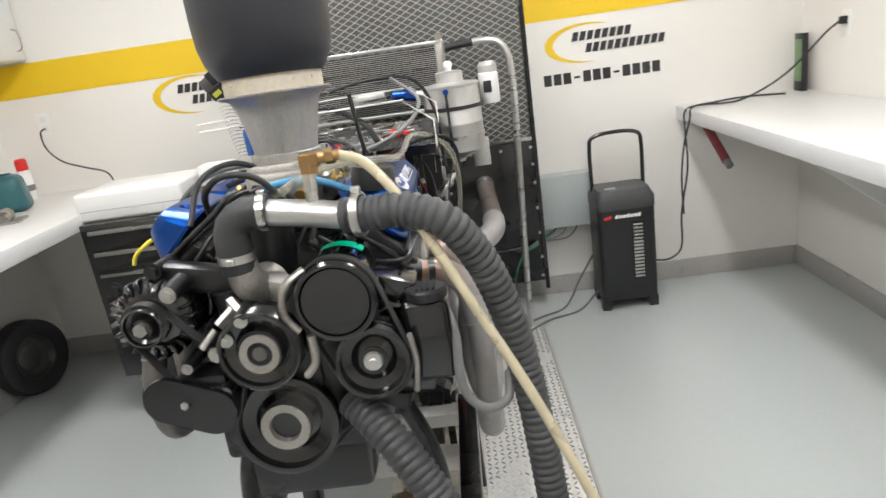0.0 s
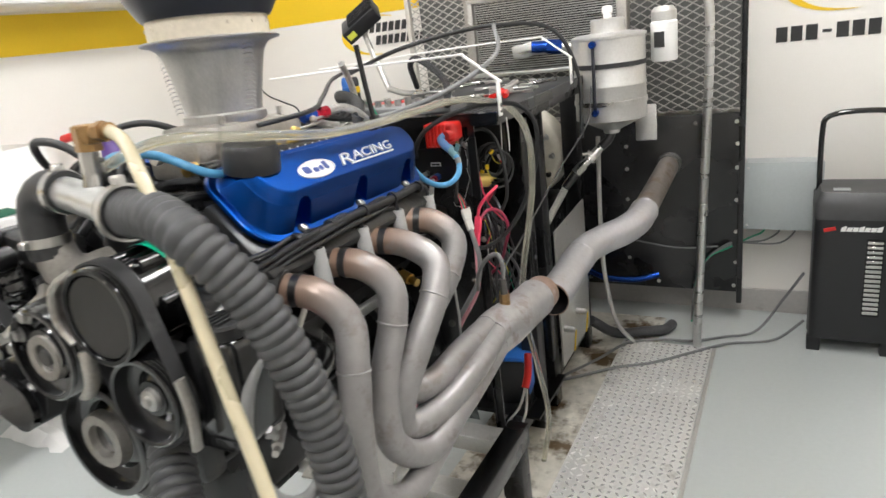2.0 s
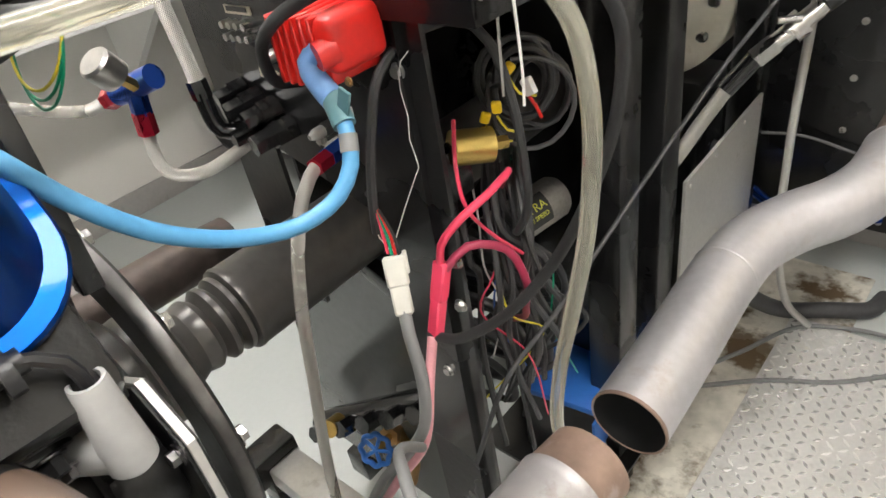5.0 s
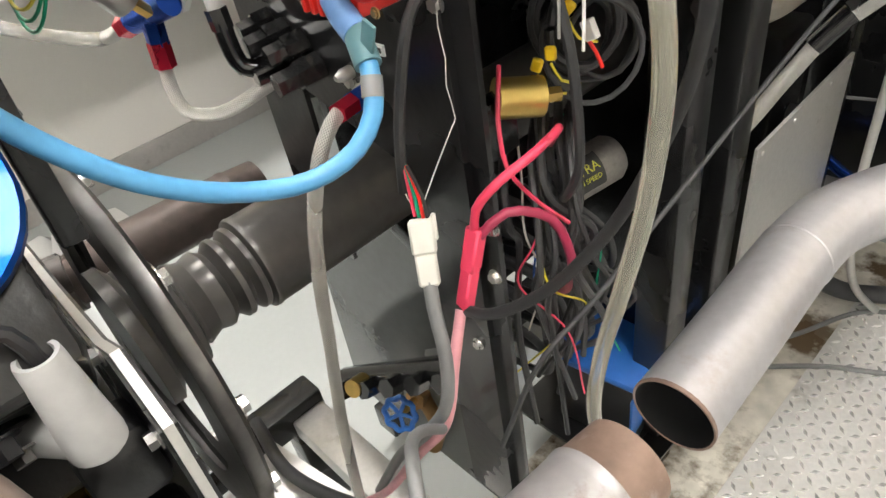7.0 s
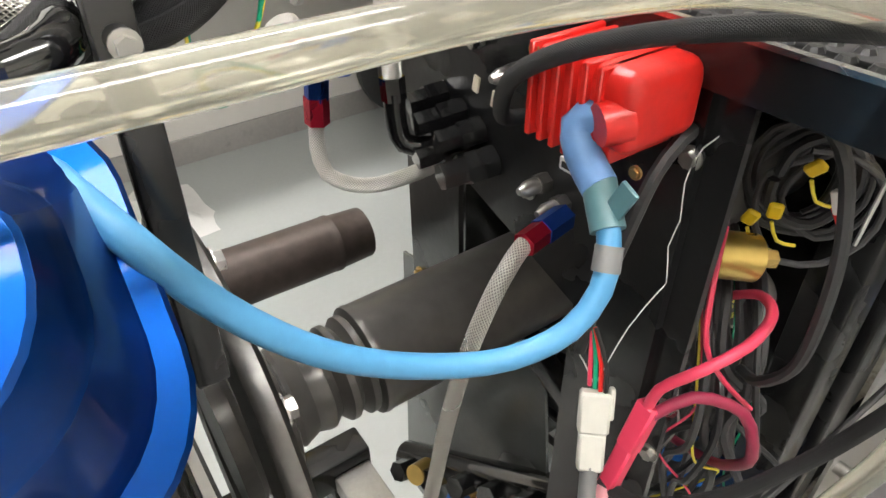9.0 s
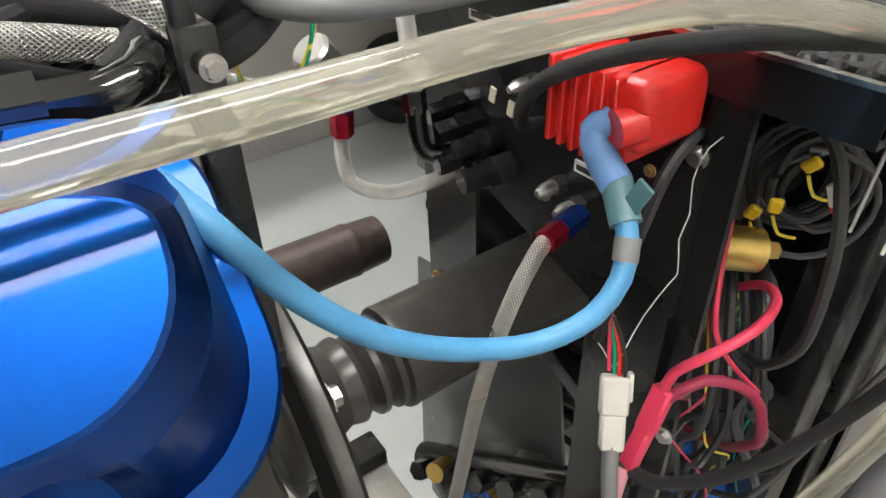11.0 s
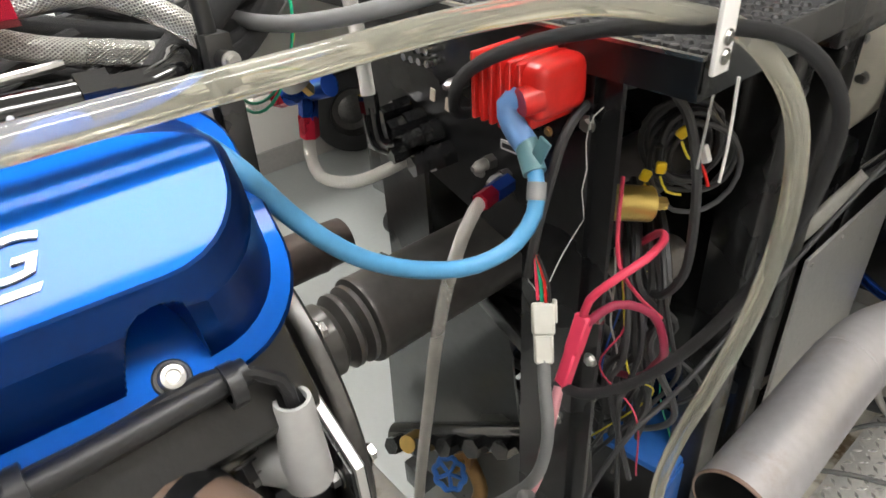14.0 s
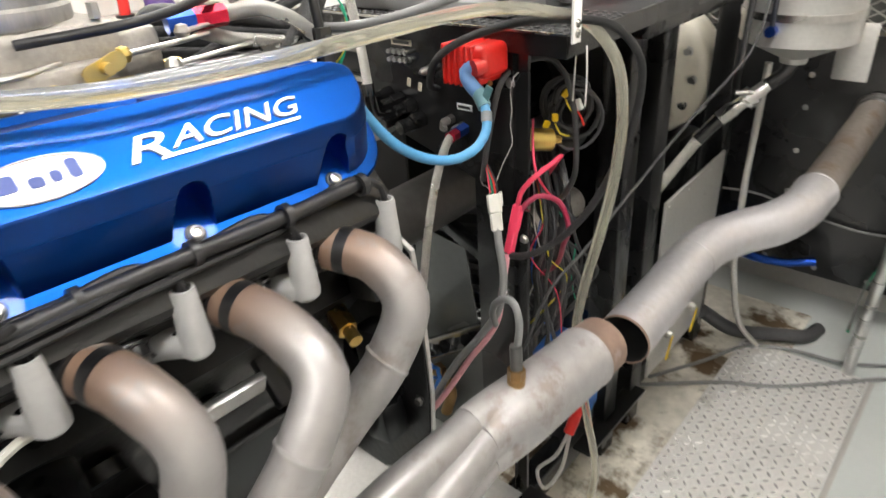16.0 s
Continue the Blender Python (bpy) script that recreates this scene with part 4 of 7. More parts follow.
for sgn in (-1, 1):
    part("float_bowl", box(B(), (HX, HY + sgn * 0.115, 1.235), (0.13, 0.05, 0.075), bevel=0.012), CAST_ALU, carb)
    part("jet_plug", cyl(B(), (HX + 0.05, HY + sgn * 0.14, 1.22), (HX + 0.05, HY + sgn * 0.16, 1.22), 0.012, seg=14), BRASS, carb, "brass jet plug")
    part("inlet_nut", hexa(B(), (HX - 0.03, HY + sgn * 0.135, 1.24), (HX - 0.03, HY + sgn * 0.155, 1.24), 0.012), STEEL, carb)
    part("mount_stud", hexa(B(), (HX + 0.066, HY + sgn * 0.075, 1.285), (HX + 0.066, HY + sgn * 0.075, 1.30), 0.006), STEEL, carb)
part("side_cover", box(B(), (HX + 0.085, HY + 0.01, 1.225), (0.03, 0.12, 0.05), bevel=0.008), CAST_ALU, carb)
part("throttle_shaft", cyl(B(), (HX + 0.06, HY + 0.03, 1.215), (HX + 0.125, HY + 0.03, 1.215), 0.008, seg=12), STEEL, carb)
for k, (y, z, l) in enumerate(((1.42, 1.232, 0.05), (1.50, 1.222, 0.06), (1.53, 1.245, 0.045))):
    bm = B()
    prism(bm, rounded(0.018, l, 0.008, 3), pose(HX + 0.108, y, z, 90, 0, 90) @ pose(0, 0, 0, 0, 0, 30 + 40 * k), 0.003)
    cyl(bm, (HX + 0.10, y, z), (HX + 0.122, y, z), 0.006, seg=10)
    part("throttle_lever", bm, GOLD, engine, "gold plated throttle lever")
cyl_bm = cyl(B(), (CX, 1.235, 1.10), (CX, 1.235, 1.21), 0.045, 0.05, seg=26)
cap = part("distributor", cyl_bm, BLACK_PLASTIC, engine, "black distributor cap")
for k in range(9):
    a = 2 * math.pi * k / 8
    r = 0.034 if k < 8 else 0
    part("tower", cyl(B(), (CX + r * math.cos(a), 1.235 + r * math.sin(a), 1.205), (CX + r * math.cos(a), 1.235 + r * math.sin(a), 1.238), 0.009, seg=12), BLACK_PLASTIC, cap)
rnd = random.Random(4)
for k in range(8):
    s = 1 if k < 4 else -1
    a = 2 * math.pi * k / 8
    st = Vector((CX + 0.034 * math.cos(a), 1.235 + 0.034 * math.sin(a), 1.235))
    j = k % 4
    pts = [st, st + Vector((0.01 * s, -0.01, 0.025)), (CX + s * (0.08 + 0.01 * j), 1.17 + 0.012 * j, 1.235 - 0.015 * j + rnd.uniform(-0.01, 0.01)), (CX + s * (0.16 + 0.012 * j), 1.175 + 0.01 * j, 1.17 - 0.012 * j), (CX + s * (0.24 + 0.004 * j), 1.21, 1.10 - 0.008 * j)]
    part("plug_wire", sweep(B(), pts, 0.0045, seg=8), BLACK_PLASTIC, engine)
part("coil_lead", sweep(B(), [(CX, 1.235, 1.236), (CX + 0.03, 1.20, 1.262), (-0.22, 1.22, 1.262), (-0.155, 1.262, 1.225), (-0.175, 1.36, 1.215)], 0.0068, seg=10), LIGHT_BLUE, engine, "light blue coil lead")
# silver bracket beside the compressor
bm = sweep(B(), [(-0.225, 1.06, 1.135), (-0.262, 1.048, 1.11), (-0.268, 1.046, 1.06), (-0.25, 1.05, 1.03)], 0.011, seg=12, flat=0.6)
sweep(bm, [(-0.232, 1.05, 1.02), (-0.232, 1.045, 0.97), (-0.25, 1.045, 0.95)], 0.012, seg=12, flat=0.6)
part("cast_bracket", bm, CAST_ALU, engine, "bare cast bracket")
bm = hexa(B(), (-0.375, 1.10, 1.085), (-0.345, 1.07, 1.062), 0.011)
hexa(bm, (-0.365, 1.09, 1.075), (-0.395, 1.07, 1.05), 0.010)
cyl(bm, (-0.40, 1.065, 1.045), (-0.425, 1.05, 1.02), 0.007, seg=12)
part("bypass_fitting", bm, STEEL, engine)

# --- rear plate, ring and bar ---
half = [(0.06, 0.99), (0.17, 1.0), (0.232, 1.032), (0.282, 1.006), (0.294, 0.92), (0.304, 0.80), (0.300, 0.66), (0.20, 0.60)]
turned = Matrix(((1, 0, 0, CX), (0, 0, 1, 1.757), (0, 1, 0, 0), (0, 0, 0, 1)))
rear = part("rear_plate", prism(B(), half + [(-x, z) for x, z in half[::-1]], turned, 0.006), SHEET, engine, "black engine plate with bright worn edges")
inner = [(x - 0.003, z - 0.004) for x, z in half[:-1]] + [(0.197, 0.604)]
turned = Matrix(((1, 0, 0, CX), (0, 0, 1, 1.7545), (0, 1, 0, 0), (0, 0, 0, 1)))
part("painted_face", prism(B(), inner + [(-x, z) for x, z in inner[::-1]], turned @ Matrix.Translation((0, 0, 0.0087)), 0.0025), BLACK_CAST, rear)
part("painted_face", prism(B(), inner + [(-x, z) for x, z in inner[::-1]], turned, 0.0025), BLACK_CAST, rear)
for x, z in ((0.262, 0.985), (0.275, 0.90), (0.285, 0.78), (0.21, 1.02)):
    part("plate_bolt", bolt(B(), (CX + x, 1.7545, z), (0, -1, 0), 0.006, 0.007), DARK_STEEL, rear)
for z, s in ((0.965, 0.05), (0.86, 0.07), (0.74, 0.06)):
    part("bell_lug", box(B(), (CX + 0.235, 1.732, z), (0.05, 0.044, s), (0, -12, 0), bevel=0.008), BLACK_CAST, rear)
bm = lathe(B(), (CX, 1.80, CZ + 0.02), (CX, 3, CZ + 0.02), [(0.15, 0), (0.20, 0), (0.203, 0.004), (0.203, 0.014), (0.198, 0.018), (0.15, 0.018)], seg=64)
part("ring_gear", bm, DARK_STEEL, rear, "bare steel ring")
for k in range(10):
    a = 2 * math.pi * k / 10 + 0.2
    part("plate_bolt", bolt(B(), (CX + 0.19 * math.cos(a), 1.791 + 0.027, CZ + 0.02 + 0.19 * math.sin(a)), (0, 1, 0), 0.008, 0.008), STEEL, rear)
bm = box(B(), (-0.186, 1.780, 1.155), (0.017, 0.017, 0.19), (0, -4, 0), bevel=0.0015)
cyl(bm, (-0.186, 1.780, 1.235), (-0.170, 1.780, 1.237), 0.0055, seg=12)
lb = part("lift_bar", bm, BLACK, engine, "black square steel bar with worn edges")
part("bar_bolt", bolt(B(), (-0.171, 1.780, 1.2365), (1, 0, 0), 0.0042, 0.006), STEEL, lb)
bm = sweep(B(), [(-0.192, 1.778, 1.24), (-0.200, 1.776, 1.30), (-0.21, 1.772, 1.40)], 0.006, seg=10)
part("rod", bm, BLACK, lb)
FRAME_NOW[0] = LEVEL

# hardware on the front of the engine
for x, z, r in ((-0.458, 1.017, 0.007), (-0.452, 0.957, 0.007), (-0.403, 0.962, 0.008), (-0.455, 1.156, 0.010), (-0.345, 1.094, 0.009), (-0.378, 1.061, 0.009), (-0.400, 1.037, 0.010)):
    part("front_bolt", bolt(B(), (x, 1.088, z), (0, -1, 0), r, r), STEEL, engine)
    part("front_boss", cyl(B(), (x, 1.0885, z), (x, 1.15, z), r * 1.5, r * 1.9, seg=14), BLACK_CAST, engine)
for x, y, z, w, q in ((-0.031, 1.204, 0.955, 0.010, 20), (-0.025, 1.20, 0.925, 0.012, -35), (-0.02, 1.195, 0.895, 0.010, 60), (-0.035, 1.21, 0.865, 0.009, 10)):
    bm = hexa(B(), (x - 0.02, y + 0.03, z), (x + 0.016, y - 0.02, z + 0.0004 * q), w)
    cyl(bm, (x + 0.012, y - 0.014, z), (x + 0.026, y - 0.036, z + 0.0005 * q), w * 0.6, seg=12)
    part("line_fitting", bm, STEEL, engine, "bright pressure line fitting")
part("cast_bracket", sweep(B(), [(-0.066, 1.10, 1.025), (-0.060, 1.10, 0.978), (-0.068, 1.10, 0.918)], 0.009, seg=10, flat=0.6), CAST_ALU, engine, "bare cast bracket")

# ---- engine stand ----
stand = thing("engine_stand", (CX, 1.5, 0), "black steel engine stand on the workshop floor", "stand")
for x in (-0.62, -0.03):
    part("side_rail", box(B(), (x, 1.60, 0.30), (0.06, 0.96, 0.07), bevel=0.006), BLACK, stand)
    for y in (1.18, 2.03):
        part("leg", box(B(), (x, y, 0.135), (0.06, 0.06, 0.27), bevel=0.005), BLACK, stand)
for y in (1.2, 1.80, 2.04):
    part("cross_member", box(B(), (CX, y, 0.28), (0.58, 0.07, 0.05), bevel=0.006), SHEET if y > 1.5 else BLACK, stand, "bare aluminium cross channel" if y > 1.5 else "")
for s in (-1, 1):
    bm = sweep(B(), [(CX + s * 0.24, 1.42, 0.32), (CX + s * 0.23, 1.42, 0.55), (CX + s * 0.17, 1.42, 0.74)], 0.022, seg=12)
    part("mount_post", bm, BLACK, stand)
    part("mount_pad", box(B(), (CX + s * 0.165, 1.42, 0.76), (0.09, 0.12, 0.05), (0, s * 30, 0), bevel=0.01), BLACK, stand)

# ---- test bench behind the engine ----
PY = 2.105
dyno = thing("dyno_bench", (-0.3, 2.55, 0), "black steel dynamometer bench behind the engine", "dynamometer")
bm = B()
outline = [(-0.445, 1.175), (-0.445, 0.76), (-0.352, 0.76), (-0.352, 1.005), (-0.19, 0.955), (-0.19, 0.42), (-0.114, 0.42), (-0.114, 1.175)]
prism(bm, outline, Matrix(((1, 0, 0, 0), (0, 0, 1, PY), (0, 1, 0, 0), (0, 0, 0, 1))), 0.006)
front = part("front_panel", bm, BLACK, dyno, "black steel front panel with hose ports")
bm = box(B(), (-0.100, PY + 0.009, 0.60), (0.024, 0.006, 1.14))
box(bm, (-0.1115, PY + 0.004, 0.60), (0.003, 0.012, 1.14))
part("angle_post", bm, BLACK, dyno, "black angle iron post with chipped edges")
part("rear_sheet", prism(B(), [(-0.575, 0.745), (-0.605, 0.25), (-0.20, 0.25), (-0.272, 0.767), (-0.393, 0.780)], Matrix(((1, 0, 0, 0), (0, 0, 1, PY + 0.06), (0, 1, 0, 0), (0, 0, 0, 1))), 0.004), SHADE_GREY, dyno, "dark grey sheet guard")
for x, y in ((-0.152, 2.542), (-0.152, 2.690), (-0.16, 3.17), (-0.60, 2.43), (-0.60, 3.05)):
    part("post", box(B(), (x, y, 0.575), (0.065, 0.065, 1.15), bevel=0.005), BLACK, dyno)
for x in (-0.045, -0.60):
    part("top_rail", box(B(), (x, 2.70, 1.158), (0.04, 0.68, 0.026), bevel=0.003), BLACK, dyno)
    part("low_rail", box(B(), (x if x < -0.5 else -0.17, 2.66, 0.10), (0.06, 0.94, 0.07), bevel=0.005), BLACK, dyno)
bm = box(B(), (-0.325, 2.56, 1.178), (0.62, 0.93, 0.012))
part("tray_lip", box(B(), (-0.325, 2.096, 1.190), (0.62, 0.004, 0.024)), BLACK, dyno)
part("tray_lip", box(B(), (-0.016, 2.56, 1.190), (0.004, 0.925, 0.024)), BLACK, dyno)
part("top_tray", bm, BLACK, dyno, "black sheet metal top tray")
part("lip_edge", box(B(), (-0.325, 2.0955, 1.2035), (0.622, 0.005, 0.003)), STEEL, dyno, "worn bright tray lip")
part("mat", box(B(), (-0.33, 2.58, 1.187), (0.58, 0.86, 0.006), bevel=0.002), RUBBER, dyno, "black rubber mat with raised dimples")
bm = B()
for i in range(34):
    for j in range(12):
        cyl(bm, (-0.60 + 0.0172 * i, 2.125 + 0.018 * j, 1.190), (-0.60 + 0.0172 * i, 2.125 + 0.018 * j, 1.193), 0.006, 0.004, seg=8)
tagged(part("raised_dimple", bm, BLACK_PLASTIC, dyno), kind="stuff")
part("brace", box(B(), (-0.255, PY + 0.04, 0.805), (0.20, 0.02, 0.028), (0, 24, 0), bevel=0.003), BLACK, dyno)

absorber = thing("absorber", (CX - 0.06, 3.2, 0.12), "pale round absorber drum inside the black bench", "machine")
bm = lathe(B(), (CX - 0.06, 3.09, 0.87), (CX - 0.06, 4, 0.87), [(0.0001, 0.0), (0.07, 0.0), (0.08, 0.03), (0.16, 0.035), (0.185, 0.05), (0.19, 0.06), (0.19, 0.16), (0.175, 0.18), (0.1, 0.19), (0.0001, 0.19)], seg=48)
part("housing", bm, GLASSY, absorber, "pale painted cast housing")
for k in range(12):
    a = 2 * math.pi * k / 12
    part("housing_bolt", bolt(B(), (CX - 0.06 + 0.15 * math.cos(a), 3.126, 0.87 + 0.15 * math.sin(a)), (0, -1, 0), 0.010, 0.012), STEEL, absorber)
part("pedestal", box(B(), (CX - 0.06, 3.18, 0.37), (0.30, 0.16, 0.66), bevel=0.02), BLACK, absorber)

shaft = thing("drive_shaft", (CX, 2.1, 0.8), "dark grey drive shaft with a ribbed flexible joint", "drive shaft")
S0, S1 = Vector((-0.304, 1.856, 0.878)), Vector((-0.304, 2.83, 0.884))
bm = lathe(B(), S0, S1, [(0.0001, 0.10), (0.044, 0.10), (0.052, 0.104), (0.053, 0.108), (0.052, 0.112), (0.052, 0.95), (0.0001, 0.95)], seg=32)
part("tube", bm, SHAFT, shaft, "smooth dark grey tube")
bm = lathe(B(), S0, S1, [(0.0001, -0.03), (0.075, -0.03), (0.075, -0.018), (0.064, -0.012), (0.066, 0.008), (0.058, 0.022), (0.044, 0.026), (0.046, 0.03), (0.040, 0.045), (0.043, 0.055), (0.043, 0.06), (0.036, 0.068), (0.045, 0.076), (0.045, 0.082), (0.039, 0.088), (0.047, 0.094), (0.047, 0.10), (0.042, 0.104)], seg=30)
part("joint", bm, SHAFT, shaft, "ribbed flexible joint")

# ---- exhaust pipe through the panel ----
pipe = thing("exhaust_pipe", (0.16, 3.0, 0.7), "grey exhaust pipe through the black wall panel", "exhaust pipe")
PB = [(0.048, 2.212, 0.660), (0.045, 2.36, 0.664), (0.042, 2.52, 0.672), (0.050, 2.61, 0.674), (0.085, 2.685, 0.680), (0.130, 2.745, 0.688), (0.160, 2.82, 0.698), (0.166, 2.92, 0.706), (0.166, 3.2, 0.726), (0.163, 3.49, 0.742)]
bm = sweep(B(), PB[:8], 0.049, seg=32, caps=False)
part("tube", bm, PIPE, pipe)
bm = sweep(B(), PB[7:][::-1], 0.043, seg=32, caps=False)
part("tail_tube", bm, TAIL, pipe, "heat browned straight tail pipe")
bm = sweep(B(), PB[:5], 0.0472, seg=32, caps=False)
part("lining", bm, SOOT_AND_GAP, pipe, "sooty inside")
for a, b in ((PB[2], PB[3]), (PB[7], PB[8])):
    a, b = Vector(a), Vector(b)
    bm = lathe(B(), a, b, [(0.0485, -0.003), (0.0502, -0.001), (0.0502, 0.002), (0.043, 0.005)], seg=32)
    part("weld_bead", bm, PIPE, pipe)
bm = lathe(B(), PB[0], PB[1], [(0.0468, 0.0), (0.0495, -0.0005), (0.0497, 0.003), (0.0489, 0.005)], seg=36)
part("rim", bm, BURNT, pipe, "rust tinted cut end")
bm = lathe(B(), (0.163, 3.48, 0.742), (0.162, 3.53, 0.744), [(0.042, -0.02), (0.047, -0.018), (0.047, 0.01), (0.052, 0.012), (0.052, 0.018)], seg=32)
part("collar", bm, DARK_STEEL, pipe, "steel clamp collar")

# ---- barrier: black sheet below, expanded metal above ----
barrier = thing("mesh_barrier", (-0.3, 3.52, 0), "black steel barrier with expanded metal mesh above", "barrier")
QY = 3.515
XL, XR = -1.03, 0.455
bm = box(B(), ((XL + XR) / 2, QY, 0.5525), (XR - XL, 0.012, 0.785), bevel=0.002)
panel = part("sheet", bm, BLACK, barrier, "black painted steel sheet")
for z in (0.19, 0.91):
    for k in range(6):
        part("sheet_bolt", bolt(B(), (XR - 0.03 - 0.158 * k, QY - 0.006, z), (0, -1, 0), 0.006, 0.005), STEEL, panel)
for z in (0.3, 0.44, 0.58, 0.72, 0.82):
    for x in (XR - 0.025, -0.02):
        part("sheet_bolt", bolt(B(), (x, QY - 0.006, z), (0, -1, 0), 0.006, 0.005), STEEL, panel)
bm = B()
cw, ch, st = 0.058, 0.0165, 0.0024
nx, nz = int((XR - XL - 0.02) / cw), int((2.5 - 0.95) / ch)
for j in range(nz):
    for i in range(nx * 2):
        x0 = XL + 0.01 + i * cw / 2
        z0 = 0.955 + j * ch
        up = (i + j) % 2 == 0
        za, zb = (z0, z0 + ch) if up else (z0 + ch, z0)
        vs = [bm.verts.new(p) for p in ((x0, QY - 0.003, za - st), (x0 + cw / 2, QY - 0.003, zb - st), (x0 + cw / 2, QY - 0.003, zb + st), (x0, QY - 0.003, za + st),
                                       (x0, QY + 0.003, za - st), (x0 + cw / 2, QY + 0.003, zb - st), (x0 + cw / 2, QY + 0.003, zb + st), (x0, QY + 0.003, za + st))]
        for f in ((0, 1, 2, 3), (7, 6, 5, 4), (3, 2, 6, 7), (4, 5, 1, 0)):
            bm.faces.new([vs[k] for k in f])
part("expanded_mesh", bm, MESH, barrier, "dull grey expanded metal mesh")
for x in (XL, XR - 0.008):
    part("frame_bar", box(B(), (x, QY, 1.32), (0.022, 0.03, 2.42), bevel=0.003), BLACK if x > 0 else BEIGE, barrier)
part("backing", box(B(), ((XL + XR) / 2, QY + 0.10, 1.55), (XR - XL - 0.02, 0.01, 1.2)), HOUSING, barrier, "dark fan housing behind the mesh")

# ---- cooler on the mesh ----
cooler = thing("oil_cooler", (-0.3, 3.34, 1.19), "aluminium oil cooler with fine horizontal fins", "cooler")
CY = 3.34
# near-black slab: the shade between the fins is put into its colour
part("core", box(B(), (-0.30, CY + 0.012, 1.345), (0.62, 0.02, 0.28)), SOOT_AND_GAP, cooler)
for k in range(30):
    part("fin", box(B(), (-0.30, CY, 1.212 + 0.0092 * k), (0.60, 0.045, 0.0035)), ALU, cooler)
for x in (-0.625, 0.022):
    part("end_tank", box(B(), (x, CY, 1.345), (0.045, 0.06, 0.34), bevel=0.012), CAST_ALU, cooler)
for z in (1.192, 1.500):
    part("top_bar", box(B(), (-0.30, CY, z), (0.66, 0.062, 0.018), bevel=0.004), ALU, cooler)
for x, z in ((-0.625, 1.53), (-0.625, 1.40), (0.022, 1.525)):
    part("boss", cyl(B(), (x, CY - 0.045, z), (x, CY, z), 0.018, seg=14), CAST_ALU, cooler)
part("pump", box(B(), (-0.34, CY - 0.06, 1.285), (0.16, 0.05, 0.055), (0, -6, 0), bevel=0.012), ALU, cooler, "pale solenoid block")

# ---- bent coolant pipe standing on the floor ----
bm = sweep(B(), [(0.05, 3.30, 1.468), (0.10, 3.29, 1.474), (0.18, 3.285, 1.478)], 0.019, seg=14)
cp = thing("coolant_pipe", (0.30, 3.25, 0), "bent bare metal pipe running down to the floor", "pipe")
part("hose", bm, RUBBER, cp, "black rubber hose end")
bm = sweep(B(), [(0.165, 3.285, 1.477), (0.24, 3.28, 1.478), (0.30, 3.275, 1.46), (0.335, 3.27, 1.41), (0.346, 3.265, 1.30), (0.340, 3.26, 1.0), (0.322, 3.255, 0.5), (0.305, 3.25, 0.0)], 0.0165, seg=18)
part("tube", bm, ALU, cp)
part("sleeve", lathe(B(), (0.328, 3.257, 0.62), (0.326, 3.256, 0.5), [(0.0165, 0), (0.0185, 0.002), (0.0185, 0.03), (0.0165, 0.032)], seg=18), STEEL, cp)

# ---- dry sump tank ----
tank = thing("oil_tank", (0.05, 2.96, 0.97), "silver dry sump oil tank with a cone bottom", "tank")
TX, TY = 0.052, 2.965
bm = lathe(B(), (TX, TY, 0.985), (TX, TY, 2), [(0.0001, 0), (0.028, 0.0), (0.03, 0.012), (0.105, 0.048), (0.122, 0.055), (0.122, 0.165), (0.1235, 0.168), (0.1235, 0.174), (0.122, 0.177), (0.122, 0.325), (0.126, 0.327), (0.126, 0.335), (0.118, 0.338), (0.06, 0.345), (0.058, 0.352), (0.058, 0.385), (0.05, 0.39), (0.0001, 0.392)], seg=48)
part("body", bm, SHEET, tank, "spun aluminium tank body")
bm = lathe(B(), (TX, TY, 1.375), (TX, TY, 2), [(0.014, 0), (0.014, 0.015), (0.018, 0.018), (0.018, 0.034), (0.012, 0.04), (0.0001, 0.041)], seg=20)
part("cap", bm, WHITE, tank, "small white breather cap")
for z in (1.10, 1.225):
    part("strap", lathe(B(), (TX, TY, z), (TX, TY, 2), [(0.122, -0.008), (0.1255, -0.008), (0.1255, 0.008), (0.122, 0.008)], seg=44), RUBBER if z > 1.2 else STEEL, tank)
bm = cyl(B(), (0.03, 2.835, 1.085), (0.03, 2.835, 1.29), 0.006, seg=10)
sight = part("sight_tube", bm, NAVY_PLASTIC, tank, "dark sight tube with blue fittings")
for z in (1.075, 1.298):
    part("fitting", cyl(B(), (0.03, 2.85, z), (0.03, 2.825, z), 0.012, seg=8), AN_BLUE, sight)
part("bracket", box(B(), (0.155, 3.05, 1.0), (0.075, 0.008, 0.13), bevel=0.004), SHEET, tank)
bm = cyl(B(), (TX - 0.11, TY - 0.03, 1.295), (TX - 0.16, TY - 0.05, 1.30), 0.018, seg=16)
part("inlet", bm, STEEL, tank)
bm = hexa(B(), (TX - 0.15, TY - 0.047, 1.299), (TX - 0.20, TY - 0.06, 1.306), 0.024)
cyl(bm, (TX - 0.19, TY - 0.057, 1.305), (TX - 0.25, TY - 0.08, 1.31), 0.02, seg=14)
part("hose_fitting", bm, AN_BLUE, tank, "blue anodised hose fitting")
fil = thing("oil_filter", (0.225, 3.05, 1.18), "small white canister filter with a silver top", "filter")
part("can", lathe(B(), (0.222, 3.05, 1.21), (0.222, 3.05, 2), [(0.0001, 0), (0.04, 0.002), (0.044, 0.008), (0.044, 0.13), (0.04, 0.135)], seg=28), WHITE, fil)
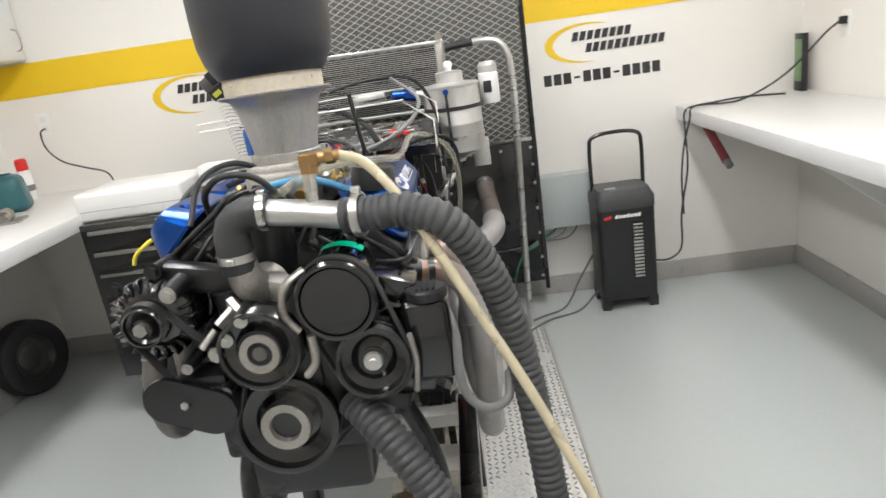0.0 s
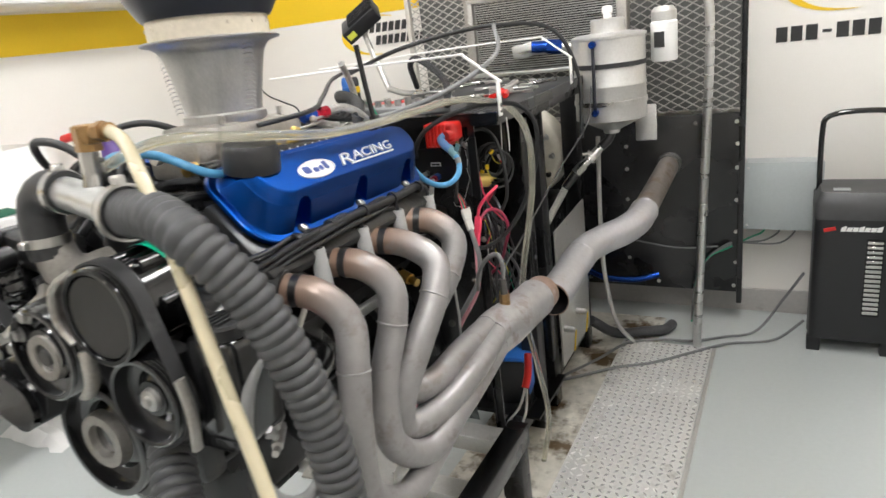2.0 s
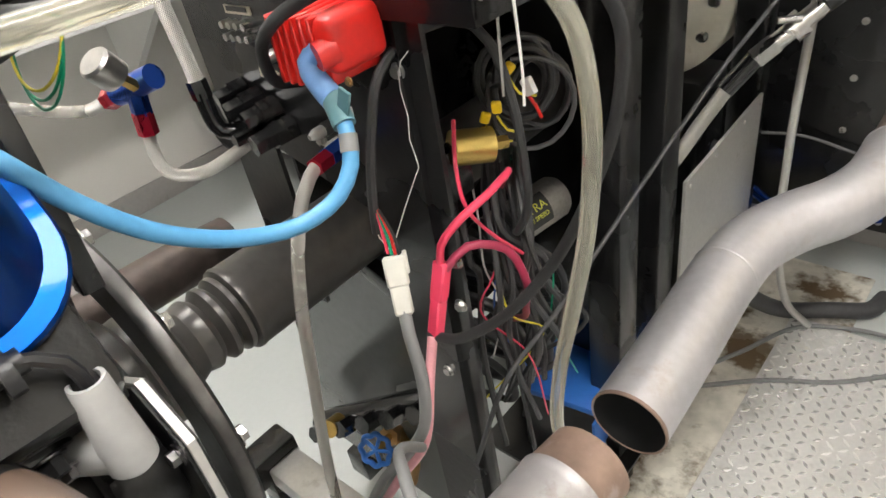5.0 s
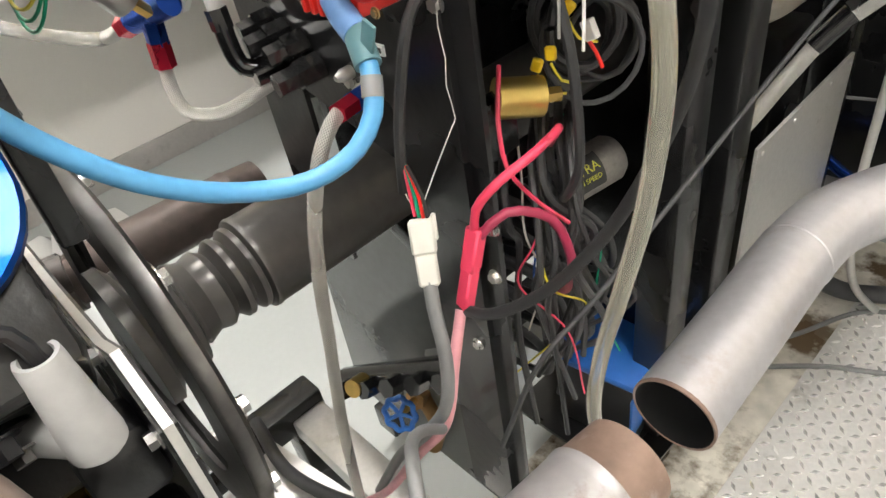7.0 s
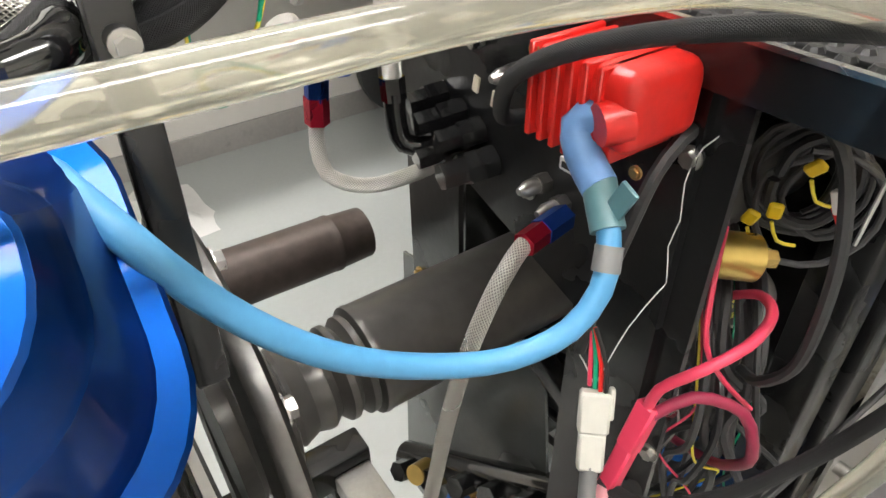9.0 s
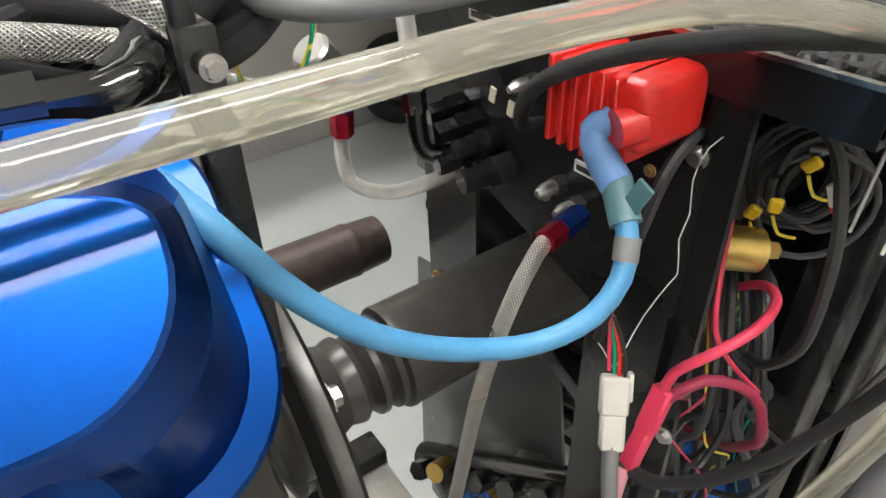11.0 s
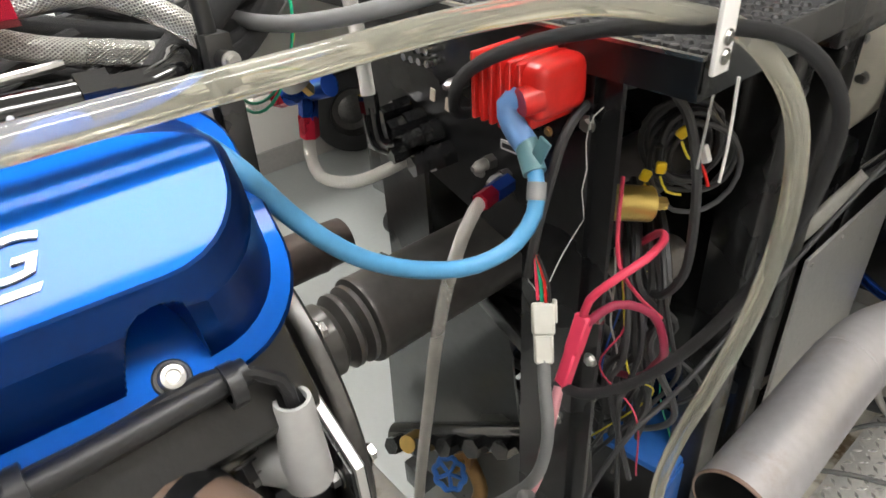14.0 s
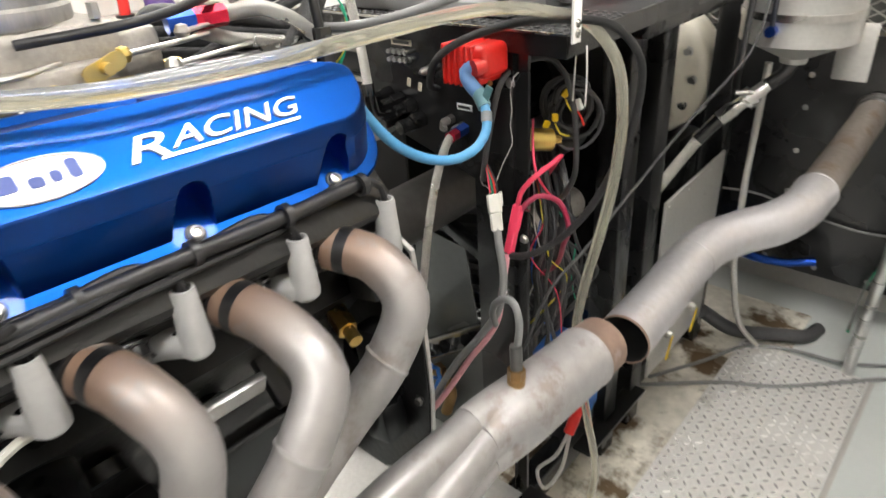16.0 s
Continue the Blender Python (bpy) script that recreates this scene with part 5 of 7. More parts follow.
part("head", lathe(B(), (0.222, 3.05, 1.345), (0.222, 3.05, 2), [(0.04, 0), (0.042, 0.002), (0.042, 0.03), (0.03, 0.045), (0.0001, 0.047)], seg=24), SHEET, fil)
part("print", box(B(), (0.213, 3.0055, 1.285), (0.035, 0.003, 0.05), (0, 0, -10)), SIGN_BLACK, fil)

# ---- tread plate and grimy floor ----
plate = thing("tread_plate", (0.19, 2.3, 0), "dull aluminium diamond tread plate on the floor", "floor plate")
PW0, PW1, PL0, PL1 = 0.0, 0.365, 0.9, 3.25
part("sheet", box(B(), ((PW0 + PW1) / 2, (PL0 + PL1) / 2, 0.006), (PW1 - PW0, PL1 - PL0, 0.010), bevel=0.002), PLATE, plate)
bm = B()
for i in range(int((PW1 - PW0) / 0.026)):
    for j in range(int((PL1 - PL0) / 0.026)):
        x, y = PW0 + 0.016 + 0.026 * i, PL0 + 0.016 + 0.026 * j
        a = radians(45 if (i + j) % 2 else -45)
        c, s = math.cos(a), math.sin(a)
        e = [(0.0125, 0), (0, 0.0044), (-0.0125, 0), (0, -0.0044)]
        lo = [bm.verts.new((x + c * u - s * v, y + s * u + c * v, 0.011)) for u, v in e]
        hi = [bm.verts.new((x + (c * u - s * v) * 0.5, y + (s * u + c * v) * 0.5, 0.0140)) for u, v in e]
        bm.faces.new(hi)
        for k in range(4):
            bm.faces.new((lo[k], lo[(k + 1) % 4], hi[(k + 1) % 4], hi[k]))
tagged(part("tread", bm, TREAD, plate), kind="stuff")
bm = B()
part("edge_strip", box(B(), (0.374, (PL0 + PL1) / 2, 0.004), (0.014, PL1 - PL0, 0.007), bevel=0.001), BASE, plate, "dark dirty seam along the plate")
grim = slab("floor_patch", (-0.10, 2.56, 0.002), (0.48, 1.9, 0.004), GRIME)

# ---- benches and what stands on them ----
def workbench(name, x0, x1, y0, y1, label):
    b = thing(name, ((x0 + x1) / 2, (y0 + y1) / 2, 0), label, "workbench", "workbenches")
    part("top", box(B(), ((x0 + x1) / 2, (y0 + y1) / 2, BENCH - 0.035), (x1 - x0, y1 - y0, 0.07), bevel=0.004), LAMINATE, b, "thick pale laminate top")
    edge = x0 if x1 > 1 else x1
    wall = x1 if x1 > 1 else x0
    for y in (y0 + 0.3, (y0 + y1) / 2, y1 - 0.9):
        bm = prism(B(), [(0, 0), (0, -0.38), (0.05, -0.38), (0.5, -0.05), (0.5, 0)], Matrix(((1 if wall < 0 else -1, 0, 0, wall), (0, 0, 1, y), (0, 1, 0, BENCH - 0.071), (0, 0, 0, 1))), 0.03)
        part("bracket", bm, WHITE, b)
    return b


workbench("workbench", 1.245, RIGHT - 0.002, -1.6, BACK - 0.002, "long pale workbench fixed along the white wall")
workbench("workbench", LEFT + 0.002, -1.66, -1.6, BACK - 0.002, "long pale workbench below white wall cabinets")

cab = thing("wall_cabinet", (LEFT + 0.15, 1.8, 1.71), "white wall cabinets above the workbench", "cabinet")
for k in range(5):
    y0 = BACK - 0.002 - 0.76 * (k + 1)
    part("body", box(B(), (LEFT + 0.142, y0 + 0.38, 2.13), (0.276, 0.756, 0.84), bevel=0.003), WHITE, cab)
    d = part("door", box(B(), (LEFT + 0.291, y0 + 0.38, 2.13), (0.018, 0.748, 0.83), bevel=0.004), WHITE, cab)
    part("handle", sweep(B(), [(LEFT + 0.30, y0 + 0.70, 1.76), (LEFT + 0.325, y0 + 0.70, 1.77), (LEFT + 0.325, y0 + 0.70, 1.86), (LEFT + 0.30, y0 + 0.70, 1.87)], 0.004, seg=8), STEEL, d)

# red handled squeegee hung under the far end of the bench
sq = thing("brush", (1.31, 3.36, 0.80), "dark red brush handle hanging under the bench", "brush")
part("handle", sweep(B(), [(1.30, 3.40, 0.915), (1.31, 3.30, 0.84), (1.32, 3.20, 0.765)], 0.021, seg=14), mat("dark_red_plastic", (0.16, 0.012, 0.018), 0.45, vary=0.2), sq)
part("tip", sweep(B(), [(1.318, 3.205, 0.770), (1.325, 3.17, 0.745)], 0.018, seg=12), GREY_WIRE, sq)

gb = thing("meter_box", (1.86, 3.60, BENCH), "narrow green and black boxed meter standing on the bench", "box")
part("case", box(B(), (1.865, 3.60, BENCH + 0.145), (0.03, 0.085, 0.29), bevel=0.004), BLACK_PLASTIC, gb)
part("face", box(B(), (1.849, 3.60, BENCH + 0.155), (0.003, 0.07, 0.21), bevel=0.002), mat("green_print", (0.16, 0.26, 0.12), 0.4, vary=0.3, grain=60), gb)

out = thing("outlet", (RIGHT, 3.29, 1.30), "white wall outlet with a black plug", "outlet", "outlets")
part("plate", box(B(), (RIGHT - 0.003, 3.29, 1.32), (0.006, 0.075, 0.12), bevel=0.002), WHITE, out)
part("plug", box(B(), (RIGHT - 0.02, 3.29, 1.335), (0.03, 0.03, 0.035), bevel=0.005), BLACK_PLASTIC, out)
cable("power_cable", [(RIGHT - 0.03, 3.29, 1.335), (1.85, 3.32, 1.30), (1.70, 3.45, 1.10), (1.50, 3.50, 1.003), (1.30, 3.53, 1.003), (1.238, 3.52, 0.985), (1.232, 3.51, 0.88), (1.236, 3.50, 0.70), (1.19, 3.48, 0.45), (1.17, 3.46, 0.25), (1.10, 3.45, 0.21), (1.02, 3.44, 0.22)], 0.005, RUBBER, "black power cable hanging over the bench edge to the charger")
cable("power_cable", [(1.75, 3.52, 1.002), (1.60, 3.60, 1.003), (1.40, 3.56, 1.003), (1.25, 3.47, 0.998), (1.236, 3.45, 0.95), (1.20, 3.44, 0.82), (1.18, 3.43, 0.66), (1.185, 3.43, 0.46)], 0.005, RUBBER, "black cable end dangling from the bench edge")

# ---- battery charger ----
charger = thing("battery_charger", (0.86, 3.45, 0), "black wheeled battery charger with a tall loop handle", "battery charger")
bm = B()
prism(bm, rounded(0.295, 0.25, 0.03), pose(0.862, 3.455, 0.06), 0.505, 0.006)
part("body", bm, BLACK_PLASTIC, charger, "black moulded body")
bm = B()
m0 = [rounded(0.30, 0.255, 0.03), rounded(0.30, 0.255, 0.03), rounded(0.26, 0.20, 0.03)]
rings = [[bm.verts.new((0.862 + x, 3.455 + y, z)) for x, y in o] for o, z in zip(m0, (0.556, 0.612, 0.655))]
n = len(rings[0])
for a, b in zip(rings, rings[1:]):
    for i in range(n):
        bm.faces.new((a[i], a[(i + 1) % n], b[(i + 1) % n], b[i]))
bm.faces.new(rings[-1])
part("top_cover", bm, mat("charcoal_plastic", (0.055, 0.055, 0.057), 0.45, vary=0.12), charger, "charcoal control panel top")
part("display", box(B(), (0.80, 3.40, 0.6565), (0.055, 0.03, 0.004), bevel=0.001), GREY_BOX, charger)
part("handle", sweep(B(), [(0.728, 3.50, 0.60), (0.728, 3.50, 0.86), (0.735, 3.50, 0.905), (0.775, 3.50, 0.925), (0.95, 3.50, 0.925), (0.99, 3.50, 0.905), (0.997, 3.50, 0.86), (0.997, 3.50, 0.60)], 0.0105, seg=14), BLACK_GLOSS, charger, "black steel loop handle")
for k in range(16):
    part("vent_slat", box(B(), (0.915, 3.328, 0.185 + 0.0190 * k), (0.05, 0.006, 0.011), bevel=0.001, seg=1), STEEL, charger)
# flat near-black plate, its colour standing in for shade behind the slats
part("vent_gap_dark", box(B(), (0.915, 3.3295, 0.328), (0.058, 0.003, 0.315)), SOOT_AND_GAP, charger)
for k in range(7):
    bm = prism(B(), [(0, 0), (0.017, 0), (0.021, 0.016 + 0.006 * (k % 3 == 0)), (0.004, 0.016)], pose(0.800 + 0.019 * k, 3.3295, 0.512, 90, 0, 0), 0.001)
    part("script_bar", bm, PAPER, charger)
part("script_bar", box(B(), (0.765, 3.3292, 0.519), (0.04, 0.002, 0.014), (0, -15, 0)), RED, charger)
for x in (0.735, 0.985):
    part("foot", box(B(), (x, 3.36, 0.031), (0.05, 0.05, 0.062), bevel=0.006), BLACK_PLASTIC, charger)
    part("wheel", cyl(B(), (x - 0.02, 3.53, 0.05), (x + 0.02, 3.53, 0.05), 0.05, seg=24), RUBBER, charger)

cable("jumper_cable", [(0.70, 3.40, 0.10), (0.60, 3.38, 0.012), (0.42, 3.30, 0.010), (0.30, 3.18, 0.018), (0.155, 3.05, 0.018), (0.03, 2.98, 0.018), (-0.08, 2.90, 0.012), (-0.20, 2.80, 0.012)], 0.006, GREY_WIRE, "dark grey jumper cable lying across the tread plate")
cable("jumper_cable", [(0.69, 3.42, 0.30), (0.62, 3.46, 0.16), (0.52, 3.42, 0.02), (0.40, 3.36, 0.010), (0.28, 3.29, 0.012), (0.15, 3.26, 0.018), (0.03, 3.20, 0.018), (-0.06, 3.05, 0.010), (-0.16, 2.88, 0.010)], 0.0058, GREY_WIRE, "dark grey jumper cable lying on the floor")

# ---- grey box on the wall ----
jb = thing("junction_box", (0.60, BACK - 0.06, 0.43), "plain grey metal electrical box on the wall", "electrical box")
part("case", box(B(), (0.600, BACK - 0.055, 0.575), (0.285, 0.11, 0.285), bevel=0.004), GREY_BOX, jb)
part("lid", box(B(), (0.600, BACK - 0.113, 0.577), (0.293, 0.006, 0.293), bevel=0.002), GREY_BOX, jb)
for x in (0.468, 0.732):
    for z in (0.45, 0.70):
        part("lid_screw", cyl(B(), (x, BACK - 0.116, z), (x, BACK - 0.119, z), 0.005, seg=10), STEEL, jb)
for k, x in enumerate((0.54, 0.60, 0.66)):
    cable("control_cable", [(x, BACK - 0.05, 0.435), (x - 0.01, BACK - 0.05, 0.40), (x - 0.06, BACK - 0.06, 0.375 - 0.01 * k), (0.44, BACK - 0.12, 0.37), (0.40, 3.49, 0.37 + 0.01 * k), (0.33, 3.49, 0.33), (0.27, 3.48, 0.20), (0.26, 3.44, 0.03 + 0.01 * k)], 0.004, (GREEN_WIRE if k == 0 else GREY_WIRE), "thin cable from the wall box down the panel")
cable("control_cable", [(0.36, 3.495, 0.375), (0.20, 3.50, 0.36), (0.05, 3.49, 0.385), (-0.10, 3.48, 0.42), (-0.2, 3.4, 0.45)], 0.004, GREY_WIRE, "thin grey cable along the black panel")

# ---- tool cart and things by the left bench ----
cart = thing("tool_cart", (-1.3, 3.08, 0), "black roll cart with chrome drawer pulls", "tool cart")
part("body", box(B(), (-1.30, 3.09, 0.575), (0.72, 0.50, 0.75), bevel=0.008), BLACK_GLOSS, cart)
for k, (z, h) in enumerate(((0.885, 0.09), (0.785, 0.09), (0.655, 0.15), (0.495, 0.15), (0.315, 0.19))):
    d = part("drawer", box(B(), (-1.30, 2.838, z), (0.66, 0.012, h), bevel=0.003), BLACK_GLOSS, cart)
    part("pull", box(B(), (-1.30, 2.828, z + h / 2 - 0.018), (0.64, 0.014, 0.018), bevel=0.004), STEEL, d, "bright drawer pull")
part("lock", cyl(B(), (-1.30, 2.838, 0.937), (-1.30, 2.83, 0.937), 0.008, seg=14), STEEL, cart)
for x in (-1.60, -1.0):
    for y in (2.90, 3.28):
        c = part("caster", cyl(B(), (x - 0.015, y, 0.06), (x + 0.015, y, 0.06), 0.06, seg=22), RUBBER, cart)
        part("fork", box(B(), (x, y, 0.15), (0.05, 0.05, 0.10), bevel=0.006), STEEL, c)
wb = thing("white_case", (-1.42, 3.06, 0.95), "smooth white plastic case on the tool cart", "case")
part("shell", box(B(), (-1.43, 3.06, 1.015), (0.49, 0.36, 0.13), bevel=0.018, seg=3), WHITE, wb)
part("seam", box(B(), (-1.42, 3.06, 1.0), (0.472, 0.362, 0.004)), GREY_BOX, wb)
part("latch", box(B(), (-1.40, 2.877, 1.0), (0.035, 0.006, 0.016), bevel=0.002), LAMINATE, wb)
tray = thing("organiser", (-1.08, 3.05, 0.95), "black plastic organiser tray on the tool cart", "tray")
part("shell", box(B(), (-1.075, 3.05, 0.985), (0.20, 0.38, 0.07), bevel=0.01), BLACK_PLASTIC, tray)
part("box", box(B(), (-1.08, 3.10, 1.065), (0.15, 0.12, 0.09), bevel=0.004), PAPER, tray, "small white carton")

out2 = thing("outlet", (-2.19, BACK, 1.33), "white wall outlet with a black cord plugged in", "outlet", "outlets")
part("plate", box(B(), (-2.19, BACK - 0.003, 1.375), (0.075, 0.006, 0.12), bevel=0.002), WHITE, out2)
for z in (1.40, 1.35):
    part("socket", box(B(), (-2.19, BACK - 0.0065, z), (0.032, 0.003, 0.03), bevel=0.002), LAMINATE, out2)
cable("power_cable", [(-2.19, BACK - 0.008, 1.35), (-2.20, BACK - 0.04, 1.34), (-2.20, BACK - 0.04, 1.25), (-2.13, BACK - 0.05, 1.17), (-2.0, BACK - 0.07, 1.12), (-1.86, BACK - 0.12, 1.08), (-1.78, BACK - 0.2, BENCH + 0.006), (-1.70, 3.42, BENCH + 0.006)], 0.0045, RUBBER, "black cord from the outlet down to the bench")

jug = thing("jug", (-2.20, 3.22, BENCH), "translucent teal plastic bottle lying on the bench", "bottle")
part("body", box(B(), (-2.20, 3.22, BENCH + 0.09), (0.20, 0.17, 0.18), (0, 0, 20), bevel=0.035, seg=3, taper=(0.85, 0.85)), TEAL, jug)
part("base_ring", lathe(B(), (-2.20, 3.22, BENCH + 0.175), (-2.20, 3.22, 2), [(0.05, 0), (0.055, 0.006), (0.05, 0.012)], seg=24), TEAL, jug)
spray = thing("spray_can", (-2.30, 3.55, BENCH), "white spray can with a red cap on the bench", "spray can")
part("can", lathe(B(), (-2.30, 3.55, BENCH), (-2.30, 3.55, 3), [(0.0001, 0), (0.031, 0.0), (0.033, 0.004), (0.033, 0.15), (0.028, 0.165)], seg=24), PAPER, spray)
part("cap", lathe(B(), (-2.30, 3.55, BENCH + 0.16), (-2.30, 3.55, 3), [(0.029, 0), (0.029, 0.055), (0.02, 0.065), (0.0001, 0.065)], seg=20), RED, spray, "red plastic cap")
part("print", lathe(B(), (-2.30, 3.55, BENCH + 0.05), (-2.30, 3.55, 3), [(0.0333, 0), (0.0335, 0.002), (0.0335, 0.03), (0.0333, 0.032)], seg=24), GREY_WIRE, spray)
fitb = thing("metal_bracket", (-2.03, 2.92, BENCH), "tarnished metal bracket with fittings on the bench", "bracket")
part("foot", box(B(), (-2.03, 2.92, BENCH + 0.006), (0.16, 0.12, 0.012), (0, 0, 15), bevel=0.003), CAST_ALU, fitb)
for dx in (-0.045, 0.035):
    part("ring", lathe(B(), (-2.03 + dx, 2.88, BENCH + 0.04), (-2.03 + dx, 3.5, BENCH + 0.04), [(0.018, 0), (0.03, 0.0), (0.03, 0.03), (0.018, 0.03), (0.018, 0)], seg=22), CAST_ALU, fitb)
part("knob", cyl(B(), (-2.12, 2.92, BENCH + 0.045), (-2.09, 2.92, BENCH + 0.045), 0.015, seg=14), AN_BLUE, fitb)
tool = thing("flat_tool", (-2.28, 2.83, BENCH), "flat dusty metal tool on the bench", "tool")
part("blade", box(B(), (-2.25, 2.83, BENCH + 0.01), (0.20, 0.05, 0.018), (0, 0, 12), bevel=0.004), CAST_ALU, tool)
gun = thing("trigger_sprayer", (-2.31, 2.53, BENCH), "red plastic trigger sprayer on the bench", "sprayer")
part("grip", sweep(B(), [(-2.29, 2.53, BENCH + 0.012), (-2.29, 2.535, BENCH + 0.07), (-2.31, 2.53, BENCH + 0.135)], 0.021, seg=14), RED, gun)
part("nozzle", sweep(B(), [(-2.25, 2.54, BENCH + 0.15), (-2.33, 2.53, BENCH + 0.152), (-2.40, 2.52, BENCH + 0.142)], 0.02, seg=12), RED, gun)
part("foot", cyl(B(), (-2.29, 2.53, BENCH), (-2.29, 2.53, BENCH + 0.015), 0.036, seg=20), BLACK_PLASTIC, gun)
fun = thing("funnel", (-2.30, 2.67, BENCH), "purple plastic funnel resting on the bench", "funnel")
part("cone", lathe(B(), (-2.28, 2.68, BENCH + 0.002), (-2.34, 2.64, BENCH + 0.3), [(0.062, 0.0), (0.066, 0.0), (0.05, 0.06), (0.014, 0.13), (0.009, 0.165), (0.006, 0.165)], seg=28), PURPLE, fun)
bx = thing("carton", (-2.18, 2.09, BENCH), "open white cardboard carton on the bench", "box")
bm = B()
for c, s in (((-2.18, 2.20, BENCH + 0.09), (0.30, 0.004, 0.18)), ((-2.18, 1.97, BENCH + 0.09), (0.30, 0.004, 0.18)), ((-2.03, 2.085, BENCH + 0.09), (0.004, 0.234, 0.18)), ((-2.33, 2.085, BENCH + 0.09), (0.004, 0.234, 0.18)), ((-2.18, 2.085, BENCH + 0.003), (0.30, 0.23, 0.004))):
    box(bm, c, s)
part("shell", bm, PAPER, bx)
part("inside", box(B(), (-2.18, 2.085, BENCH + 0.05), (0.28, 0.21, 0.08)), CARD, bx)
bm = B()
rnd = random.Random(7)
grid = [[bm.verts.new((-1.72 + 0.03 * i + rnd.uniform(-0.008, 0.008), 1.70 + 0.03 * j + rnd.uniform(-0.008, 0.008), BENCH + 0.003 + rnd.uniform(0, 0.022) * (0 < i < 5 and 0 < j < 6))) for j in range(7)] for i in range(6)]
for i in range(5):
    for j in range(6):
        bm.faces.new((grid[i][j], grid[i + 1][j], grid[i + 1][j + 1], grid[i][j + 1]))
bmesh.ops.translate(bm, verts=bm.verts, vec=(-0.12, 0, 0))
single("cloth", bm, mat("green_cloth", (0.02, 0.10, 0.06), 0.8, vary=0.2), "crumpled dark green cloth on the bench", "cloth")
bm = B()
grid = [[bm.verts.new((-2.30 + 0.05 * i + rnd.uniform(-0.015, 0.015), 1.80 + 0.05 * j + rnd.uniform(-0.015, 0.015), 0.004 + rnd.uniform(0.01, 0.09) * (0 < i < 7 and 0 < j < 7))) for j in range(9)] for i in range(9)]
for i in range(8):
    for j in range(8):
        bm.faces.new((grid[i][j], grid[i + 1][j], grid[i + 1][j + 1], grid[i][j + 1]))
single("rag", bm, PAPER, "crumpled white rag lying on the floor", "rag")
tyre = thing("tyre", (-2.33, 3.3, 0), "worn black tyre leaning under the bench", "tyre")
a0, b0 = Vector((-2.335, 3.22, 0.207)), Vector((-2.955, 3.40, 0.18))
part("rubber", lathe(B(), a0, b0, [(0.12, 0), (0.17, -0.010), (0.196, 0.0), (0.202, 0.02), (0.204, 0.06), (0.202, 0.10), (0.195, 0.11), (0.17, 0.12), (0.12, 0.11), (0.12, 0)], seg=48), RUBBER, tyre)
part("rim", lathe(B(), a0, b0, [(0.0001, 0.03), (0.05, 0.03), (0.07, 0.045), (0.10, 0.04), (0.121, 0.008), (0.122, 0.0)], seg=36), DARK_STEEL, tyre)

# ---- bench fittings: coil, connectors and hoses ----
coil = thing("ignition_coil", (-0.15, PY - 0.035, 1.13), "red ribbed ignition coil on the black panel", "ignition coil")
part("body", box(B(), (-0.158, PY - 0.034, 1.160), (0.066, 0.056, 0.052), bevel=0.004), RED, coil)
for k in range(6):
    part("rib", box(B(), (-0.187 + 0.0105 * k, PY - 0.034, 1.160), (0.0045, 0.066, 0.058), bevel=0.001, seg=1), RED, coil)
bm = box(B(), (-0.130, PY - 0.034, 1.166), (0.036, 0.060, 0.046), bevel=0.010, seg=4)
cyl(bm, (-0.122, PY - 0.055, 1.163), (-0.128, PY - 0.070, 1.161), 0.0125, 0.0115, seg=20)
part("tower", bm, RED, coil)
part("label_bar", box(B(), (-0.1925, PY - 0.038, 1.160), (0.002, 0.042, 0.048)), SIGN_BLACK, coil)
for z in (1.178, 1.164, 1.142):
    part("print_bar", box(B(), (-0.1939, PY - 0.038, z), (0.001, 0.028, 0.007)), PINK_RED, coil)
for x, z in ((-0.104, 1.142), (-0.188, 1.183)):
    part("screw", bolt(B(), (x, PY - 0.063, z), (0, -1, 0), 0.0028, 0.003), BRONZE, coil)
lead = thing("coil_lead", (-0.11, 1.92, 1.06), "light blue coil lead with an angled boot", "cable")
part("boot", sweep(B(), [(-0.124, PY - 0.052, 1.163), (-0.138, 2.046, 1.160), (-0.146, 2.040, 1.153), (-0.138, 2.037, 1.140), (-0.120, 2.034, 1.128)], 0.0105, seg=16), BOOT_BLUE, lead, "dusty blue rubber boot")
part("sleeve", sweep(B(), [(-0.122, 2.035, 1.130), (-0.103, 2.026, 1.112)], 0.0098, seg=14), SLEEVE, lead, "clear teal shrink sleeve")
part("tag", box(B(), (-0.100, 2.028, 1.130), (0.012, 0.003, 0.026), (0, 25, 0), bevel=0.001), SLEEVE, lead)
part("wire", sweep(B(), [(-0.106, 2.028, 1.116), (-0.096, 2.021, 1.104), (-0.090, 2.012, 1.086), (-0.090, 1.992, 1.068), (-0.099, 1.958, 1.059), (-0.110, 1.915, 1.070), (-0.116, 1.872, 1.097), (-0.120, 1.845, 1.124), (-0.124, 1.822, 1.156), (-0.132, 1.806, 1.184), (-0.148, 1.795, 1.199), (-0.180, 1.785, 1.204), (-0.22, 1.76, 1.20)], 0.0068, seg=14), LIGHT_BLUE, lead)
part("marker", sweep(B(), [(-0.0975, 2.0225, 1.107), (-0.0925, 2.0165, 1.095)], 0.0078, seg=14), GREY_WIRE, lead, "grey number marker")

